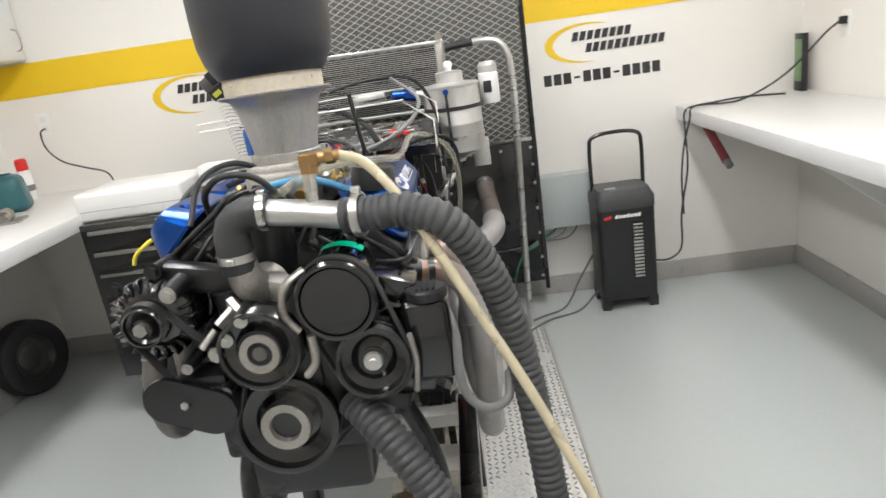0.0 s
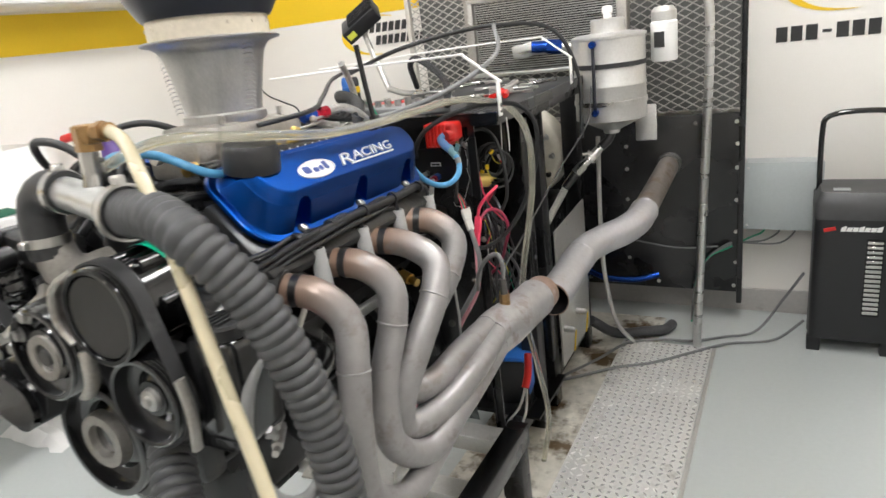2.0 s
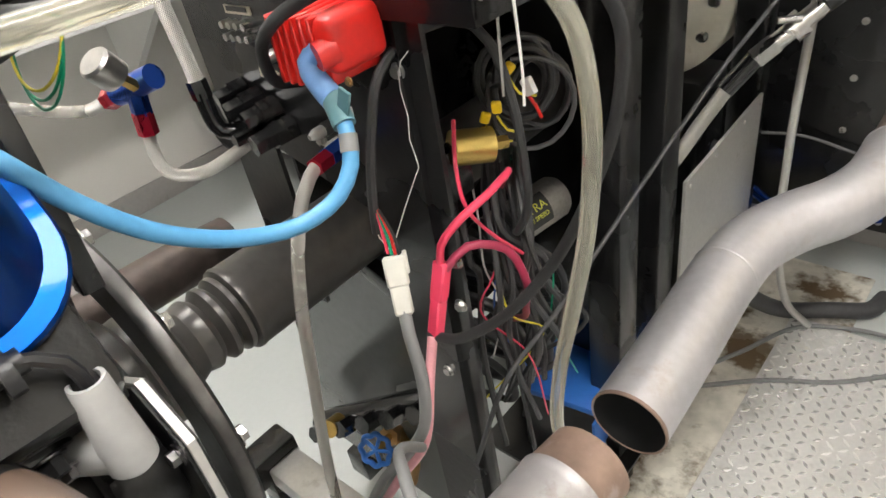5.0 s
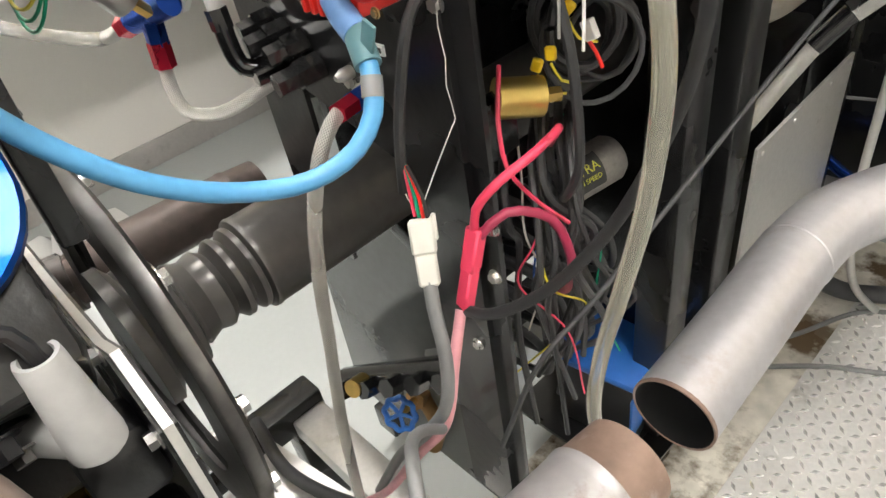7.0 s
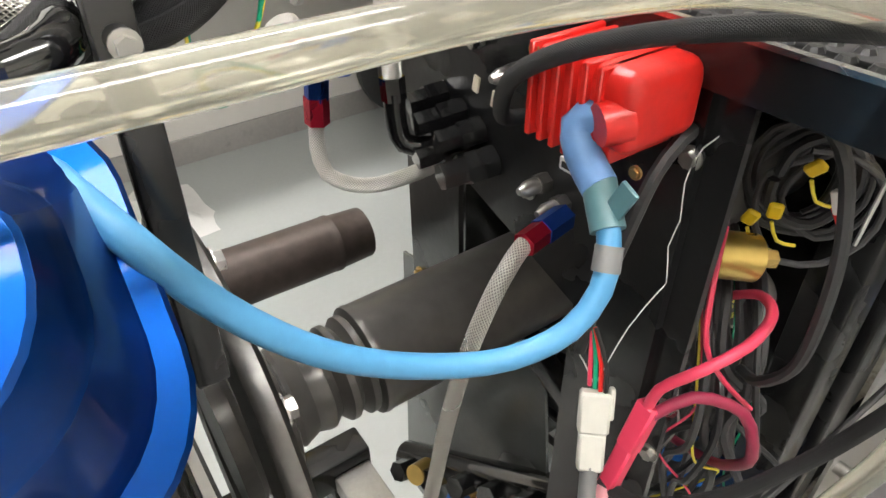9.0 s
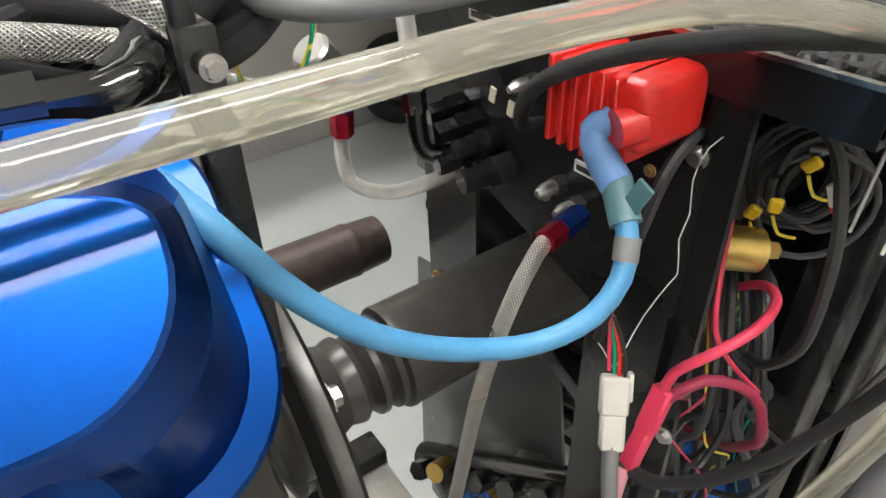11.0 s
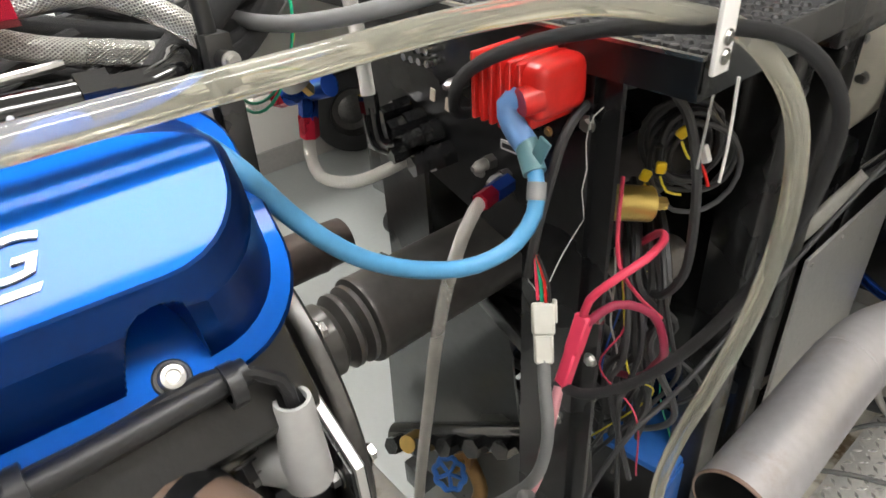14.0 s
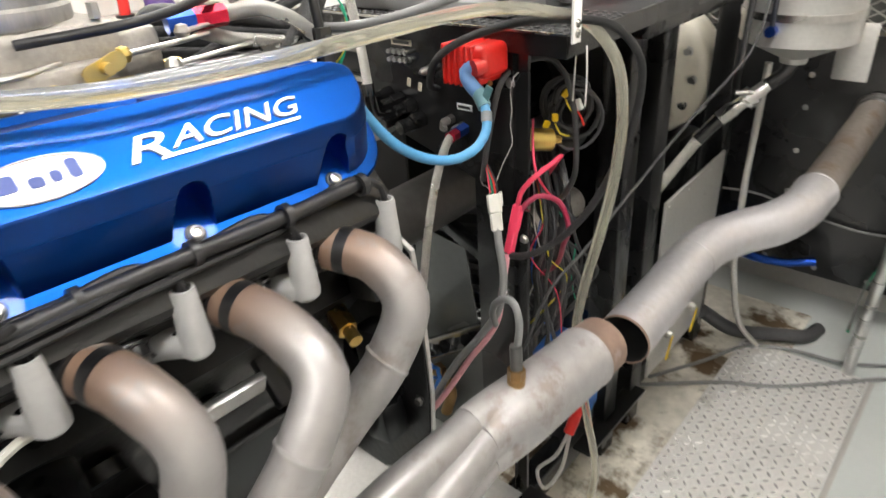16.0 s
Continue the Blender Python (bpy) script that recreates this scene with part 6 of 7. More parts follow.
cable("clear_hose", [(-0.30, 1.20, 1.262), (-0.20, 1.26, 1.305), (-0.105, 1.36, 1.292), (-0.078, 1.50, 1.268), (-0.076, 1.65, 1.257), (-0.078, 1.80, 1.254), (-0.076, 1.95, 1.252), (-0.062, 2.03, 1.246), (-0.036, 2.09, 1.232), (-0.006, 2.135, 1.212), (0.028, 2.15, 1.168), (0.043, 2.152, 1.10), (0.038, 2.152, 0.99), (0.018, 2.152, 0.88), (-0.006, 2.155, 0.77), (-0.018, 2.16, 0.66), (-0.006, 2.20, 0.45), (0.0, 2.24, 0.25), (-0.02, 2.22, 0.10)], 0.0083, CLEAR_HOSE, "clear yellowed vinyl hose draped over the valve cover", "hose", seg=16)
cable("braided_cable", [(-0.258, PY - 0.004, 1.098), (-0.236, 2.06, 1.118), (-0.200, 2.035, 1.162), (-0.160, 2.030, 1.190), (-0.115, 2.042, 1.210), (-0.070, 2.062, 1.222), (-0.025, 2.105, 1.222), (0.020, 2.150, 1.210), (0.048, 2.185, 1.16), (0.046, 2.19, 1.08), (0.026, 2.178, 1.0), (-0.002, 2.145, 0.925), (-0.034, 2.10, 0.880), (-0.071, 2.065, 0.862), (-0.098, 2.06, 0.862)], 0.0058, BLACK_BRAID, "thick black braided cable looping from the panel", seg=14)
cable("black_cable", [(-0.130, 2.050, 0.985), (-0.124, 2.052, 1.030), (-0.118, 2.062, 1.085), (-0.118, 2.085, 1.130), (-0.116, 2.125, 1.148), (-0.086, 2.160, 1.153), (-0.062, 2.165, 1.135), (-0.044, 2.165, 1.09), (-0.036, 2.165, 1.03), (-0.040, 2.17, 0.97), (-0.062, 2.18, 0.93), (-0.09, 2.21, 0.90)], 0.0046, RUBBER, "black rubber cable hooped through a hole in the post")
cn = thing("connector", (-0.10, 2.03, 0.92), "grey multi pin wiring connector hanging by its wires", "connector")
c0, c1 = Vector((-0.104, 2.042, 0.972)), Vector((-0.084, 2.024, 0.922))
w = (c1 - c0).normalized()
q = axis_turn(c0, c1)
for k, (f0, f1, sx, sy) in enumerate(((0.0, 0.52, 0.021, 0.013), (0.50, 1.0, 0.018, 0.012))):
    bm = box(B(), (0, 0, 0), (sx, sy, (c1 - c0).length * (f1 - f0)), bevel=0.002, seg=1)
    bm.transform(Matrix.Translation(c0.lerp(c1, (f0 + f1) / 2)) @ q)
    part("half", bm, CONNECTOR, cn)
bm = box(B(), (0.011, 0.0, -0.012), (0.004, 0.008, 0.022), bevel=0.001, seg=1)
bm.transform(Matrix.Translation(c0.lerp(c1, 0.35)) @ q)
part("latch", bm, CONNECTOR, cn)
for k, m0 in enumerate((PINK_RED, GREEN_WIRE, RED, BLACK_PLASTIC)):
    o = Vector((-0.006 + 0.004 * k, 0.001 * k, 0))
    part("wire", sweep(B(), [c0 + o, c0 + o + Vector((-0.006, 0.004, 0.018)), (-0.124 + 0.001 * k, 2.052, 1.012)], 0.0016, seg=6), m0, cn)
part("wire_sleeve", sweep(B(), [c1 - w * 0.004, c1 + w * 0.02, (-0.062, 2.008, 0.86), (-0.066, 2.0, 0.80), (-0.10, 1.99, 0.735), (-0.15, 1.985, 0.66), (-0.24, 1.98, 0.49)], 0.0062, seg=12), GREY_WIRE, cn, "grey taped wire bundle")
cable("pink_cable", [(-0.092, 2.058, 0.862), (-0.080, 2.03, 0.825), (-0.074, 2.004, 0.77), (-0.125, 1.99, 0.675), (-0.20, 1.975, 0.54), (-0.30, 1.97, 0.40)], 0.0055, PINK, "faded pink battery cable", seg=12)
sb = thing("power_connector", (-0.09, 2.07, 0.90), "red two pole battery connector", "connector")
p0, p1 = Vector((-0.091, 2.090, 0.938)), Vector((-0.092, 2.060, 0.857))
for f0, f1, wide in ((0.0, 0.50, 0.017), (0.46, 1.0, 0.0145)):
    bm = box(B(), (0, 0, 0), (wide, 0.012, (p1 - p0).length * (f1 - f0)), bevel=0.002, seg=1)
    box(bm, (wide * 0.3, -0.006, 0.0), (wide * 0.25, 0.004, (p1 - p0).length * (f1 - f0) * 0.8), bevel=0.001, seg=1)
    bm.transform(Matrix.Translation(p0.lerp(p1, (f0 + f1) / 2)) @ axis_turn(p0, p1))
    part("half", bm, PINK_RED, sb)
part("cable", sweep(B(), [(-0.092, 2.088, 0.93), (-0.086, 2.088, 0.96), (-0.066, 2.10, 0.990), (-0.058, 2.13, 1.000), (-0.066, 2.17, 0.998), (-0.10, 2.22, 0.97), (-0.16, 2.27, 0.90)], 0.0042, seg=10), PINK_RED, sb)
part("cable", sweep(B(), [(-0.087, 2.088, 0.93), (-0.072, 2.11, 0.950), (-0.048, 2.14, 0.935), (-0.035, 2.15, 0.89), (-0.055, 2.17, 0.84), (-0.10, 2.22, 0.76), (-0.18, 2.27, 0.68)], 0.0046, seg=10), mat("dark_red_cable", (0.30, 0.02, 0.06), 0.45, vary=0.2), sb)
cable("thin_wire", [(-0.112, 2.16, 1.055), (-0.095, 2.135, 1.02), (-0.085, 2.13, 0.98), (-0.075, 2.15, 0.94), (-0.06, 2.18, 0.90)], 0.0022, PINK_RED, "thin pink wire across the post", seg=6)
cable("thin_wire", [(-0.100, 2.128, 1.150), (-0.108, 2.103, 1.135), (-0.113, 2.101, 1.11), (-0.110, 2.101, 1.085), (-0.114, 2.101, 1.062), (-0.109, 2.101, 1.035), (-0.111, 2.098, 1.028), (-0.116, 2.08, 1.0), (-0.108, 2.045, 0.972)], 0.00045, WHITE_WIRE, "fine white wire down the post", seg=5)
cable("thin_wire", [(-0.108, 2.045, 0.972), (-0.125, 2.05, 0.978), (-0.134, 2.055, 0.975), (-0.143, 2.06, 0.985)], 0.0006, WHITE_WIRE, "frayed end of fine white wire", seg=5)

bh = thing("braided_hose", (-0.2, 1.95, 0.5), "braided steel hose with red and blue fittings", "hose", "braided hoses")
part("hose", sweep(B(), [(-0.192, 2.068, 1.046), (-0.186, 2.045, 1.048), (-0.176, 2.015, 1.034), (-0.176, 1.992, 0.99), (-0.184, 1.978, 0.92), (-0.196, 1.968, 0.82), (-0.208, 1.955, 0.70), (-0.22, 1.945, 0.55), (-0.235, 1.94, 0.40)], 0.0066, seg=14), BRAID, bh)
part("collar", hexa(B(), (-0.1835, 2.040, 1.0475), (-0.1885, 2.060, 1.0470), 0.0095), AN_RED, bh, "red anodised collar")
part("nut", hexa(B(), (-0.1885, 2.060, 1.0470), (-0.195, 2.088, 1.0460), 0.0105), AN_BLUE, bh, "blue anodised nut")
def braided(pts, r, label, ends=()):
    h = thing("braided_hose", pts[0], label, "hose", "braided hoses")
    part("hose", sweep(B(), pts, r, seg=14), BRAID, h)
    for a, b, rr, m0 in ends:
        part("fitting", hexa(B(), a, b, rr), m0, h)
    return h


braided([(-0.368, 2.050, 1.095), (-0.372, 2.050, 1.14), (-0.378, 2.045, 1.22), (-0.372, 2.02, 1.30), (-0.35, 1.96, 1.36)], 0.008, "braided steel hose rising from a black elbow", [((-0.368, 2.050, 1.085), (-0.370, 2.050, 1.105), 0.011, BLACK_GLOSS)])
eb = thing("elbow_fitting", (-0.366, 2.06, 1.03), "glossy black elbow fitting on the panel", "fitting")
part("elbow", sweep(B(), [(-0.368, 2.050, 1.092), (-0.366, 2.050, 1.062), (-0.362, 2.054, 1.046), (-0.352, 2.070, 1.040)], 0.0095, seg=14), BLACK_GLOSS, eb)
part("nut", hexa(B(), (-0.354, 2.066, 1.040), (-0.342, 2.085, 1.039), 0.0125), BLACK_GLOSS, eb)
for x, z, l, r in ((-0.372, 1.075, 0.035, 0.013), (-0.345, 1.068, 0.045, 0.014), (-0.318, 1.062, 0.042, 0.013), (-0.300, 1.040, 0.050, 0.015), (-0.338, 1.040, 0.050, 0.013)):
    f = thing("bulkhead_fitting", (x, PY, z), "black hex bulkhead fitting on the panel", "fitting", "bulkhead fittings")
    part("hex", hexa(B(), (x, PY, z), (x - 0.004, PY - l * 0.55, z - 0.002), r), BLACK_GLOSS, f)
    part("nut", hexa(B(), (x - 0.004, PY - l * 0.5, z - 0.002), (x - 0.008, PY - l, z - 0.004), r * 0.82), BLACK_GLOSS, f)
for x, z in ((-0.234, 1.051), (-0.212, 1.042), (-0.272, 1.128)):
    f = thing("pressure_port", (x, PY, z), "small bare steel pressure port on the panel", "fitting", "pressure ports")
    part("hex", hexa(B(), (x, PY, z), (x, PY - 0.010, z), 0.0085), DARK_STEEL, f)
    part("cone", lathe(B(), (x, PY - 0.008, z), (x, PY - 1, z), [(0.0065, 0), (0.0065, 0.012), (0.003, 0.02), (0.0001, 0.02)], seg=14), STEEL, f)
lab = thing("panel_label", (-0.2, PY, 1.07), "small white printed strip label on the panel", "label", "panel labels")
part("strip", box(B(), (-0.205, PY - 0.001, 1.075), (0.030, 0.002, 0.010)), PAPER, lab)
part("print_bar", box(B(), (-0.205, PY - 0.0024, 1.075), (0.024, 0.001, 0.0045)), SIGN_BLACK, lab)
lab = thing("panel_label", (-0.335, PY, 1.165), "cream printed strip label on the panel", "label", "panel labels")
part("strip", box(B(), (-0.335, PY - 0.001, 1.165), (0.045, 0.002, 0.011)), CREAM, lab)
part("print_bar", box(B(), (-0.335, PY - 0.0024, 1.165), (0.036, 0.001, 0.005)), SIGN_BLACK, lab)
pins = thing("terminal_block", (-0.34, PY, 1.145), "rows of small bright terminal pins", "terminal block")
for i in range(4):
    for j in range(2):
        part("pin", cyl(B(), (-0.358 + 0.013 * i, PY, 1.150 - 0.013 * j), (-0.358 + 0.013 * i, PY - 0.012, 1.150 - 0.013 * j), 0.004, seg=10), STEEL, pins)
for x, z in ((-0.325, 1.10), (-0.30, 1.095)):
    lab = thing("panel_label", (x, PY, z), "small cream tag on the panel", "label", "panel labels")
    part("strip", box(B(), (x, PY - 0.001, z), (0.007, 0.002, 0.014), (0, 12, 0)), CREAM, lab)
for x, z in ((-0.115, 1.125), (-0.253, 1.033), (-0.33, 1.19), (-0.09, 0.87), (-0.085, 0.93), (-0.43, 0.83), (-0.13, 0.75)):
    part("panel_bolt", bolt(B(), (x, PY, z), (0, -1, 0), 0.0055, 0.006), STEEL if x > -0.3 else BRASS, front)
tee = thing("hose_tee", (-0.43, 2.0, 1.08), "blue and red anodised hose tee", "fitting")
part("run", cyl(B(), (-0.455, 2.0, 1.098), (-0.395, 2.02, 1.118), 0.0135, seg=16), AN_BLUE, tee)
part("collar", hexa(B(), (-0.475, 1.994, 1.090), (-0.452, 2.001, 1.099), 0.0125), AN_RED, tee)
part("leg", hexa(B(), (-0.428, 2.009, 1.105), (-0.430, 2.006, 1.075), 0.011), AN_BLUE, tee)
part("collar", hexa(B(), (-0.430, 2.006, 1.078), (-0.431, 2.004, 1.052), 0.0115), AN_RED, tee)
braided([(-0.431, 2.004, 1.056), (-0.430, 2.000, 1.03), (-0.415, 2.0, 1.008), (-0.38, 2.02, 1.005), (-0.35, 2.05, 1.02), (-0.335, 2.09, 1.035)], 0.0072, "braided steel hose looping under the tee")
braided([(-0.47, 1.996, 1.092), (-0.52, 1.98, 1.075), (-0.58, 1.93, 1.09), (-0.62, 1.85, 1.14)], 0.0075, "braided steel hose into the tee")
gz = thing("pressure_sensor", (-0.39, 1.985, 1.14), "silver round pressure sensor with brass nipple", "sensor")
part("can", lathe(B(), (-0.400, 1.985, 1.130), (-0.38, 1.90, 1.25), [(0.0001, 0), (0.017, 0), (0.018, 0.003), (0.018, 0.026), (0.015, 0.029), (0.0001, 0.03)], seg=24), STEEL, gz)
part("nipple", hexa(B(), (-0.400, 1.987, 1.130), (-0.407, 2.002, 1.113), 0.007), BRASS, gz)

# ---- inside the bench ----
motor = thing("electric_motor", (-0.24, 2.44, 0.73), "dark grey electric motor with a printed yellow label", "motor")
M0, M1 = Vector((-0.268, 2.345, 0.735)), Vector((-0.232, 2.49, 0.748))
part("case", lathe(B(), M0, M1, [(0.0001, 0), (0.030, 0.0), (0.036, 0.006), (0.036, 0.155), (0.03, 0.165), (0.0001, 0.17)], seg=32), CAST_ALU, motor)
part("cap", lathe(B(), M0, M1, [(0.0001, -0.014), (0.012, -0.014), (0.013, -0.006), (0.033, -0.004), (0.037, 0.012), (0.0365, 0.018)], seg=30), BLACK_PLASTIC, motor)
ax = (M1 - M0).normalized()
outw = (Vector((0.8, -0.35, 0.55)) - ax * Vector((0.8, -0.35, 0.55)).dot(ax)).normalized()


def wrap_text(text, size, up_at, along, m0):
    """A line of print bent round the motor."""
    bm = writing(text, size, 0.0003)
    for v in bm.verts:
        x, y, z = v.co
        s, a = along + x, (up_at + y) / 0.0368
        side = outw.cross(ax)
        v.co = M0 + ax * s + (outw * math.cos(a) + side * math.sin(a)) * (0.0368 + z)
    part("print", bm, m0, motor)


bm = B()
side = outw.cross(ax)
rows = [[bm.verts.new(M0 + ax * s + (outw * math.cos(a) + side * math.sin(a)) * 0.0364) for s in (0.05, 0.12)] for a in [radians(-42 + 7 * k) for k in range(13)]]
for p, r in zip(rows, rows[1:]):
    bm.faces.new((p[0], p[1], r[1], r[0]))
part("label", bm, SIGN_BLACK, motor, "black label with yellow print")
wrap_text("ULTRA", 0.020, 0.006, 0.085, LABEL)
wrap_text("HIGH SPEED", 0.0105, -0.010, 0.085, LABEL)
sol = thing("solenoid", (-0.12, 2.2, 0.98), "gold plated cylindrical solenoid on the post", "solenoid")
part("can", cyl(B(), (-0.135, 2.175, 1.012), (-0.112, 2.212, 1.004), 0.019, seg=26), GOLD, sol)
part("stud", hexa(B(), (-0.112, 2.212, 1.004), (-0.104, 2.228, 1.001), 0.008), BRASS, sol)
part("bracket", box(B(), (-0.137, 2.17, 0.985), (0.02, 0.05, 0.06), bevel=0.003), BLACK, sol)
wires = [(BLACK_PLASTIC, 0.004), (RUBBER, 0.0035), (DARK_WIRE, 0.003), (BLACK_PLASTIC, 0.005), (RUBBER, 0.003)]
rnd = random.Random(11)
for k in range(7):
    c = Vector((-0.13 + rnd.uniform(-0.02, 0.02), 2.29 + rnd.uniform(-0.02, 0.03), 1.03 + rnd.uniform(-0.015, 0.015)))
    rr = rnd.uniform(0.035, 0.065)
    tilt = rnd.uniform(0.3, 0.8)
    pts = []
    for j in range(11):
        a = 2 * math.pi * j / 10 + rnd.uniform(-0.1, 0.1) + k
        pts.append(c + Vector((rr * math.cos(a) * tilt, rr * math.cos(a) * 0.6, rr * math.sin(a))) * rnd.uniform(0.93, 1.07))
    m0, r0 = wires[k % 5]
    cable("wire_coil", pts, r0, m0, "coiled black wiring inside the bench", "wire", "wiring coils", seg=8)
for k, (x, y, z) in enumerate(((-0.118, 2.235, 1.035), (-0.135, 2.235, 1.020), (-0.105, 2.245, 1.075))):
    t0 = thing("yellow_plug", (x, y, z), "small yellow thermocouple plug", "plug", "yellow plugs")
    part("shell", box(B(), (x, y, z), (0.011, 0.006, 0.015), (10, 20 * k, 30), bevel=0.002, seg=1), YELLOW, t0)
    part("lead", sweep(B(), [(x, y, z - 0.01), (x + 0.004, y + 0.01, z - 0.03), (x + 0.01, y + 0.03, z - 0.04)], 0.0015, seg=6), YELLOW_WIRE, t0)
part_bits = thing("white_plug", (-0.075, 2.24, 1.05), "small white plug with red wires", "plug")
part("shell", box(B(), (-0.078, 2.24, 1.062), (0.012, 0.008, 0.018), (0, -25, 0), bevel=0.001, seg=1), PAPER, part_bits)
part("lead", sweep(B(), [(-0.082, 2.24, 1.055), (-0.075, 2.245, 1.04), (-0.072, 2.25, 1.025)], 0.002, seg=6), RED, part_bits)
rnd = random.Random(21)
for k in range(22):
    m0 = (GREEN_WIRE, YELLOW_WIRE, BLUE_WIRE, WHITE_WIRE, PINK_RED)[k // 4] if k % 4 == 1 and k < 20 else rnd.choice((BLACK_PLASTIC, RUBBER, DARK_WIRE))
    y0 = 2.16 + rnd.uniform(0, 0.10)
    x0 = -0.10 + rnd.uniform(-0.05, 0.03)
    thin = m0 not in (BLACK_PLASTIC, RUBBER, DARK_WIRE)
    zs = 0.90 + rnd.uniform(-0.05, 0.03)
    pts = [(x0 - 0.10, y0 + 0.12, zs + 0.02), (x0 - 0.03, y0 + 0.03, zs + 0.03), (x0, y0, zs - 0.01), (x0 + rnd.uniform(-0.03, 0.03), y0 + rnd.uniform(-0.02, 0.04), zs - 0.07), (x0 + rnd.uniform(-0.04, 0.04), y0 + rnd.uniform(0, 0.06), zs - 0.16), (x0 + rnd.uniform(-0.08, 0.02), y0 + rnd.uniform(0, 0.10), zs - 0.26 - rnd.uniform(0, 0.1))]
    cable("thin_wire", pts, 0.0013 if thin else rnd.uniform(0.003, 0.006), m0, "loose %s wire inside the bench" % ("coloured" if thin else "black"), "wire", "loose wiring", seg=6)
for k in range(9):
    y0, z0 = 2.25 + 0.02 * k, 0.50 + 0.035 * (k % 5)
    pts = [(-0.445, y0 - 0.05, z0 + 0.12), (-0.28, y0 - 0.02, z0 + 0.13), (-0.19, y0 + 0.01, z0 + 0.08), (-0.21, y0 + 0.05, z0 - 0.04), (-0.445, y0 + 0.06, z0 - 0.10)]
    cable("hydraulic_hose", pts, 0.009 if k % 2 else 0.006, (RUBBER, DARK_WIRE, RUBBER)[k % 3], "%s hose running back inside the bench" % ("black rubber", "grey plastic", "black rubber")[k % 3], "hose", "black hoses", seg=10)
# added black sheet: hides the pale wall, keeps the bench's inside as dark as shade
part("dark_backing", box(B(), (-0.46, 2.5, 0.75), (0.006, 0.62, 0.70)), BLACK, dyno, "added black sheet that stands in for the shade inside the bench")
part("post_web", box(B(), (-0.176, 2.616, 0.575), (0.006, 0.078, 1.14)), SHADE_GREY, dyno, "dark grey web between the posts")
# second added black sheet, across the bench, for the same inner darkness
part("dark_cross_backing", box(B(), (-0.33, 2.592, 0.62), (0.25, 0.006, 0.98)), BLACK, dyno, "added black cross sheet that stands in for the shade inside the bench")
cable("steel_rod", [(-0.055, 2.05, 0.69), (-0.035, 2.10, 0.795), (-0.02, 2.17, 0.835), (-0.015, 2.27, 0.872), (0.0, 2.53, 0.968), (0.035, 2.72, 1.07), (0.03, 2.80, 1.17)], 0.0030, RUBBER, "thin grey control cable running up beside the bench", "cable", seg=8)
cable("hanging_wire", [(-0.004, 2.128, 1.185), (-0.003, 2.13, 1.13), (-0.004, 2.13, 1.10)], 0.0012, WHITE_WIRE, "stiff pale wire hanging from the tray", "wire", seg=6)
cable("hanging_wire", [(-0.020, 2.128, 1.185), (-0.023, 2.13, 1.13), (-0.024, 2.13, 1.105)], 0.0012, STEEL, "stiff steel wire hanging from the tray", "wire", seg=6)
tab = thing("hose_bracket", (-0.008, 2.11, 1.19), "bent white steel strap bracket on the tray corner", "bracket")
for k, (x, y, s) in enumerate(((-0.008, 2.105, 1.0), (-0.012, 2.72, 1.0))):
    bm = box(B(), (x, y, 1.235), (0.004, 0.020, 0.085), bevel=0.001)
    box(bm, (x - 0.045, y + 0.012, 1.307), (0.118, 0.020, 0.004), (0, 38, 8), bevel=0.001)
    part("strap", bm, PAPER, tab)
    for z in (1.205, 1.218):
        part("rivet", bolt(B(), (x + 0.002, y, z), (1, 0, 0), 0.004, 0.003), STEEL, tab)
cable("long_rod", [(-0.09, 2.10, 1.345), (-0.35, 2.12, 1.34), (-0.75, 2.15, 1.33)], 0.003, PAPER, "thin white rod above the tray", "rod", seg=8)
cable("long_rod", [(-0.10, 2.72, 1.345), (-0.45, 2.70, 1.34), (-0.95, 2.65, 1.32)], 0.003, PAPER, "thin white rod above the tray", "rod", seg=8)

# side plate with two valves
sp = thing("side_plate", (-0.10, 2.87, 0.2), "bare aluminium side plate with yellow valve handles", "panel")
part("sheet", prism(B(), [(2.726, 0.14), (3.10, 0.14), (3.10, 0.697), (2.726, 0.681)], Matrix(((0, 0, 1, -0.112), (1, 0, 0, 0), (0, 1, 0, 0), (0, 0, 0, 1))), 0.006), SHEET, sp)
for y, z in ((2.745, 0.665), (2.86, 0.670), (3.00, 0.676), (3.085, 0.680), (2.745, 0.19), (3.02, 0.19)):
    part("rivet", cyl(B(), (-0.106, y, z), (-0.103, y, z), 0.004, seg=10), STEEL, sp)
for y in (2.762, 2.925):
    v = part("valve", cyl(B(), (-0.106, y, 0.285), (-0.070, y, 0.285), 0.013, seg=14), STEEL, sp, "small steel ball valve")
    part("handle", box(B(), (-0.068, y + 0.004, 0.238), (0.004, 0.014, 0.085), (0, 6, 0), bevel=0.002), YELLOW, v, "yellow valve handle")
    part("nut", hexa(B(), (-0.078, y, 0.285), (-0.064, y, 0.285), 0.010), STEEL, v)

oh = thing("tank_hose", (-0.05, 2.85, 0.8), "braided hose with silver fittings below the oil tank", "hose")
part("neck", sweep(B(), [(0.052, 2.96, 0.99), (0.045, 2.945, 0.965), (0.02, 2.92, 0.94)], 0.016, seg=14), BLACK_PLASTIC, oh)
part("swivel", cyl(B(), (0.02, 2.92, 0.94), (-0.045, 2.878, 0.875), 0.0155, seg=18), STEEL, oh)
part("nut", hexa(B(), (-0.035, 2.885, 0.885), (-0.06, 2.868, 0.860), 0.020), STEEL, oh)
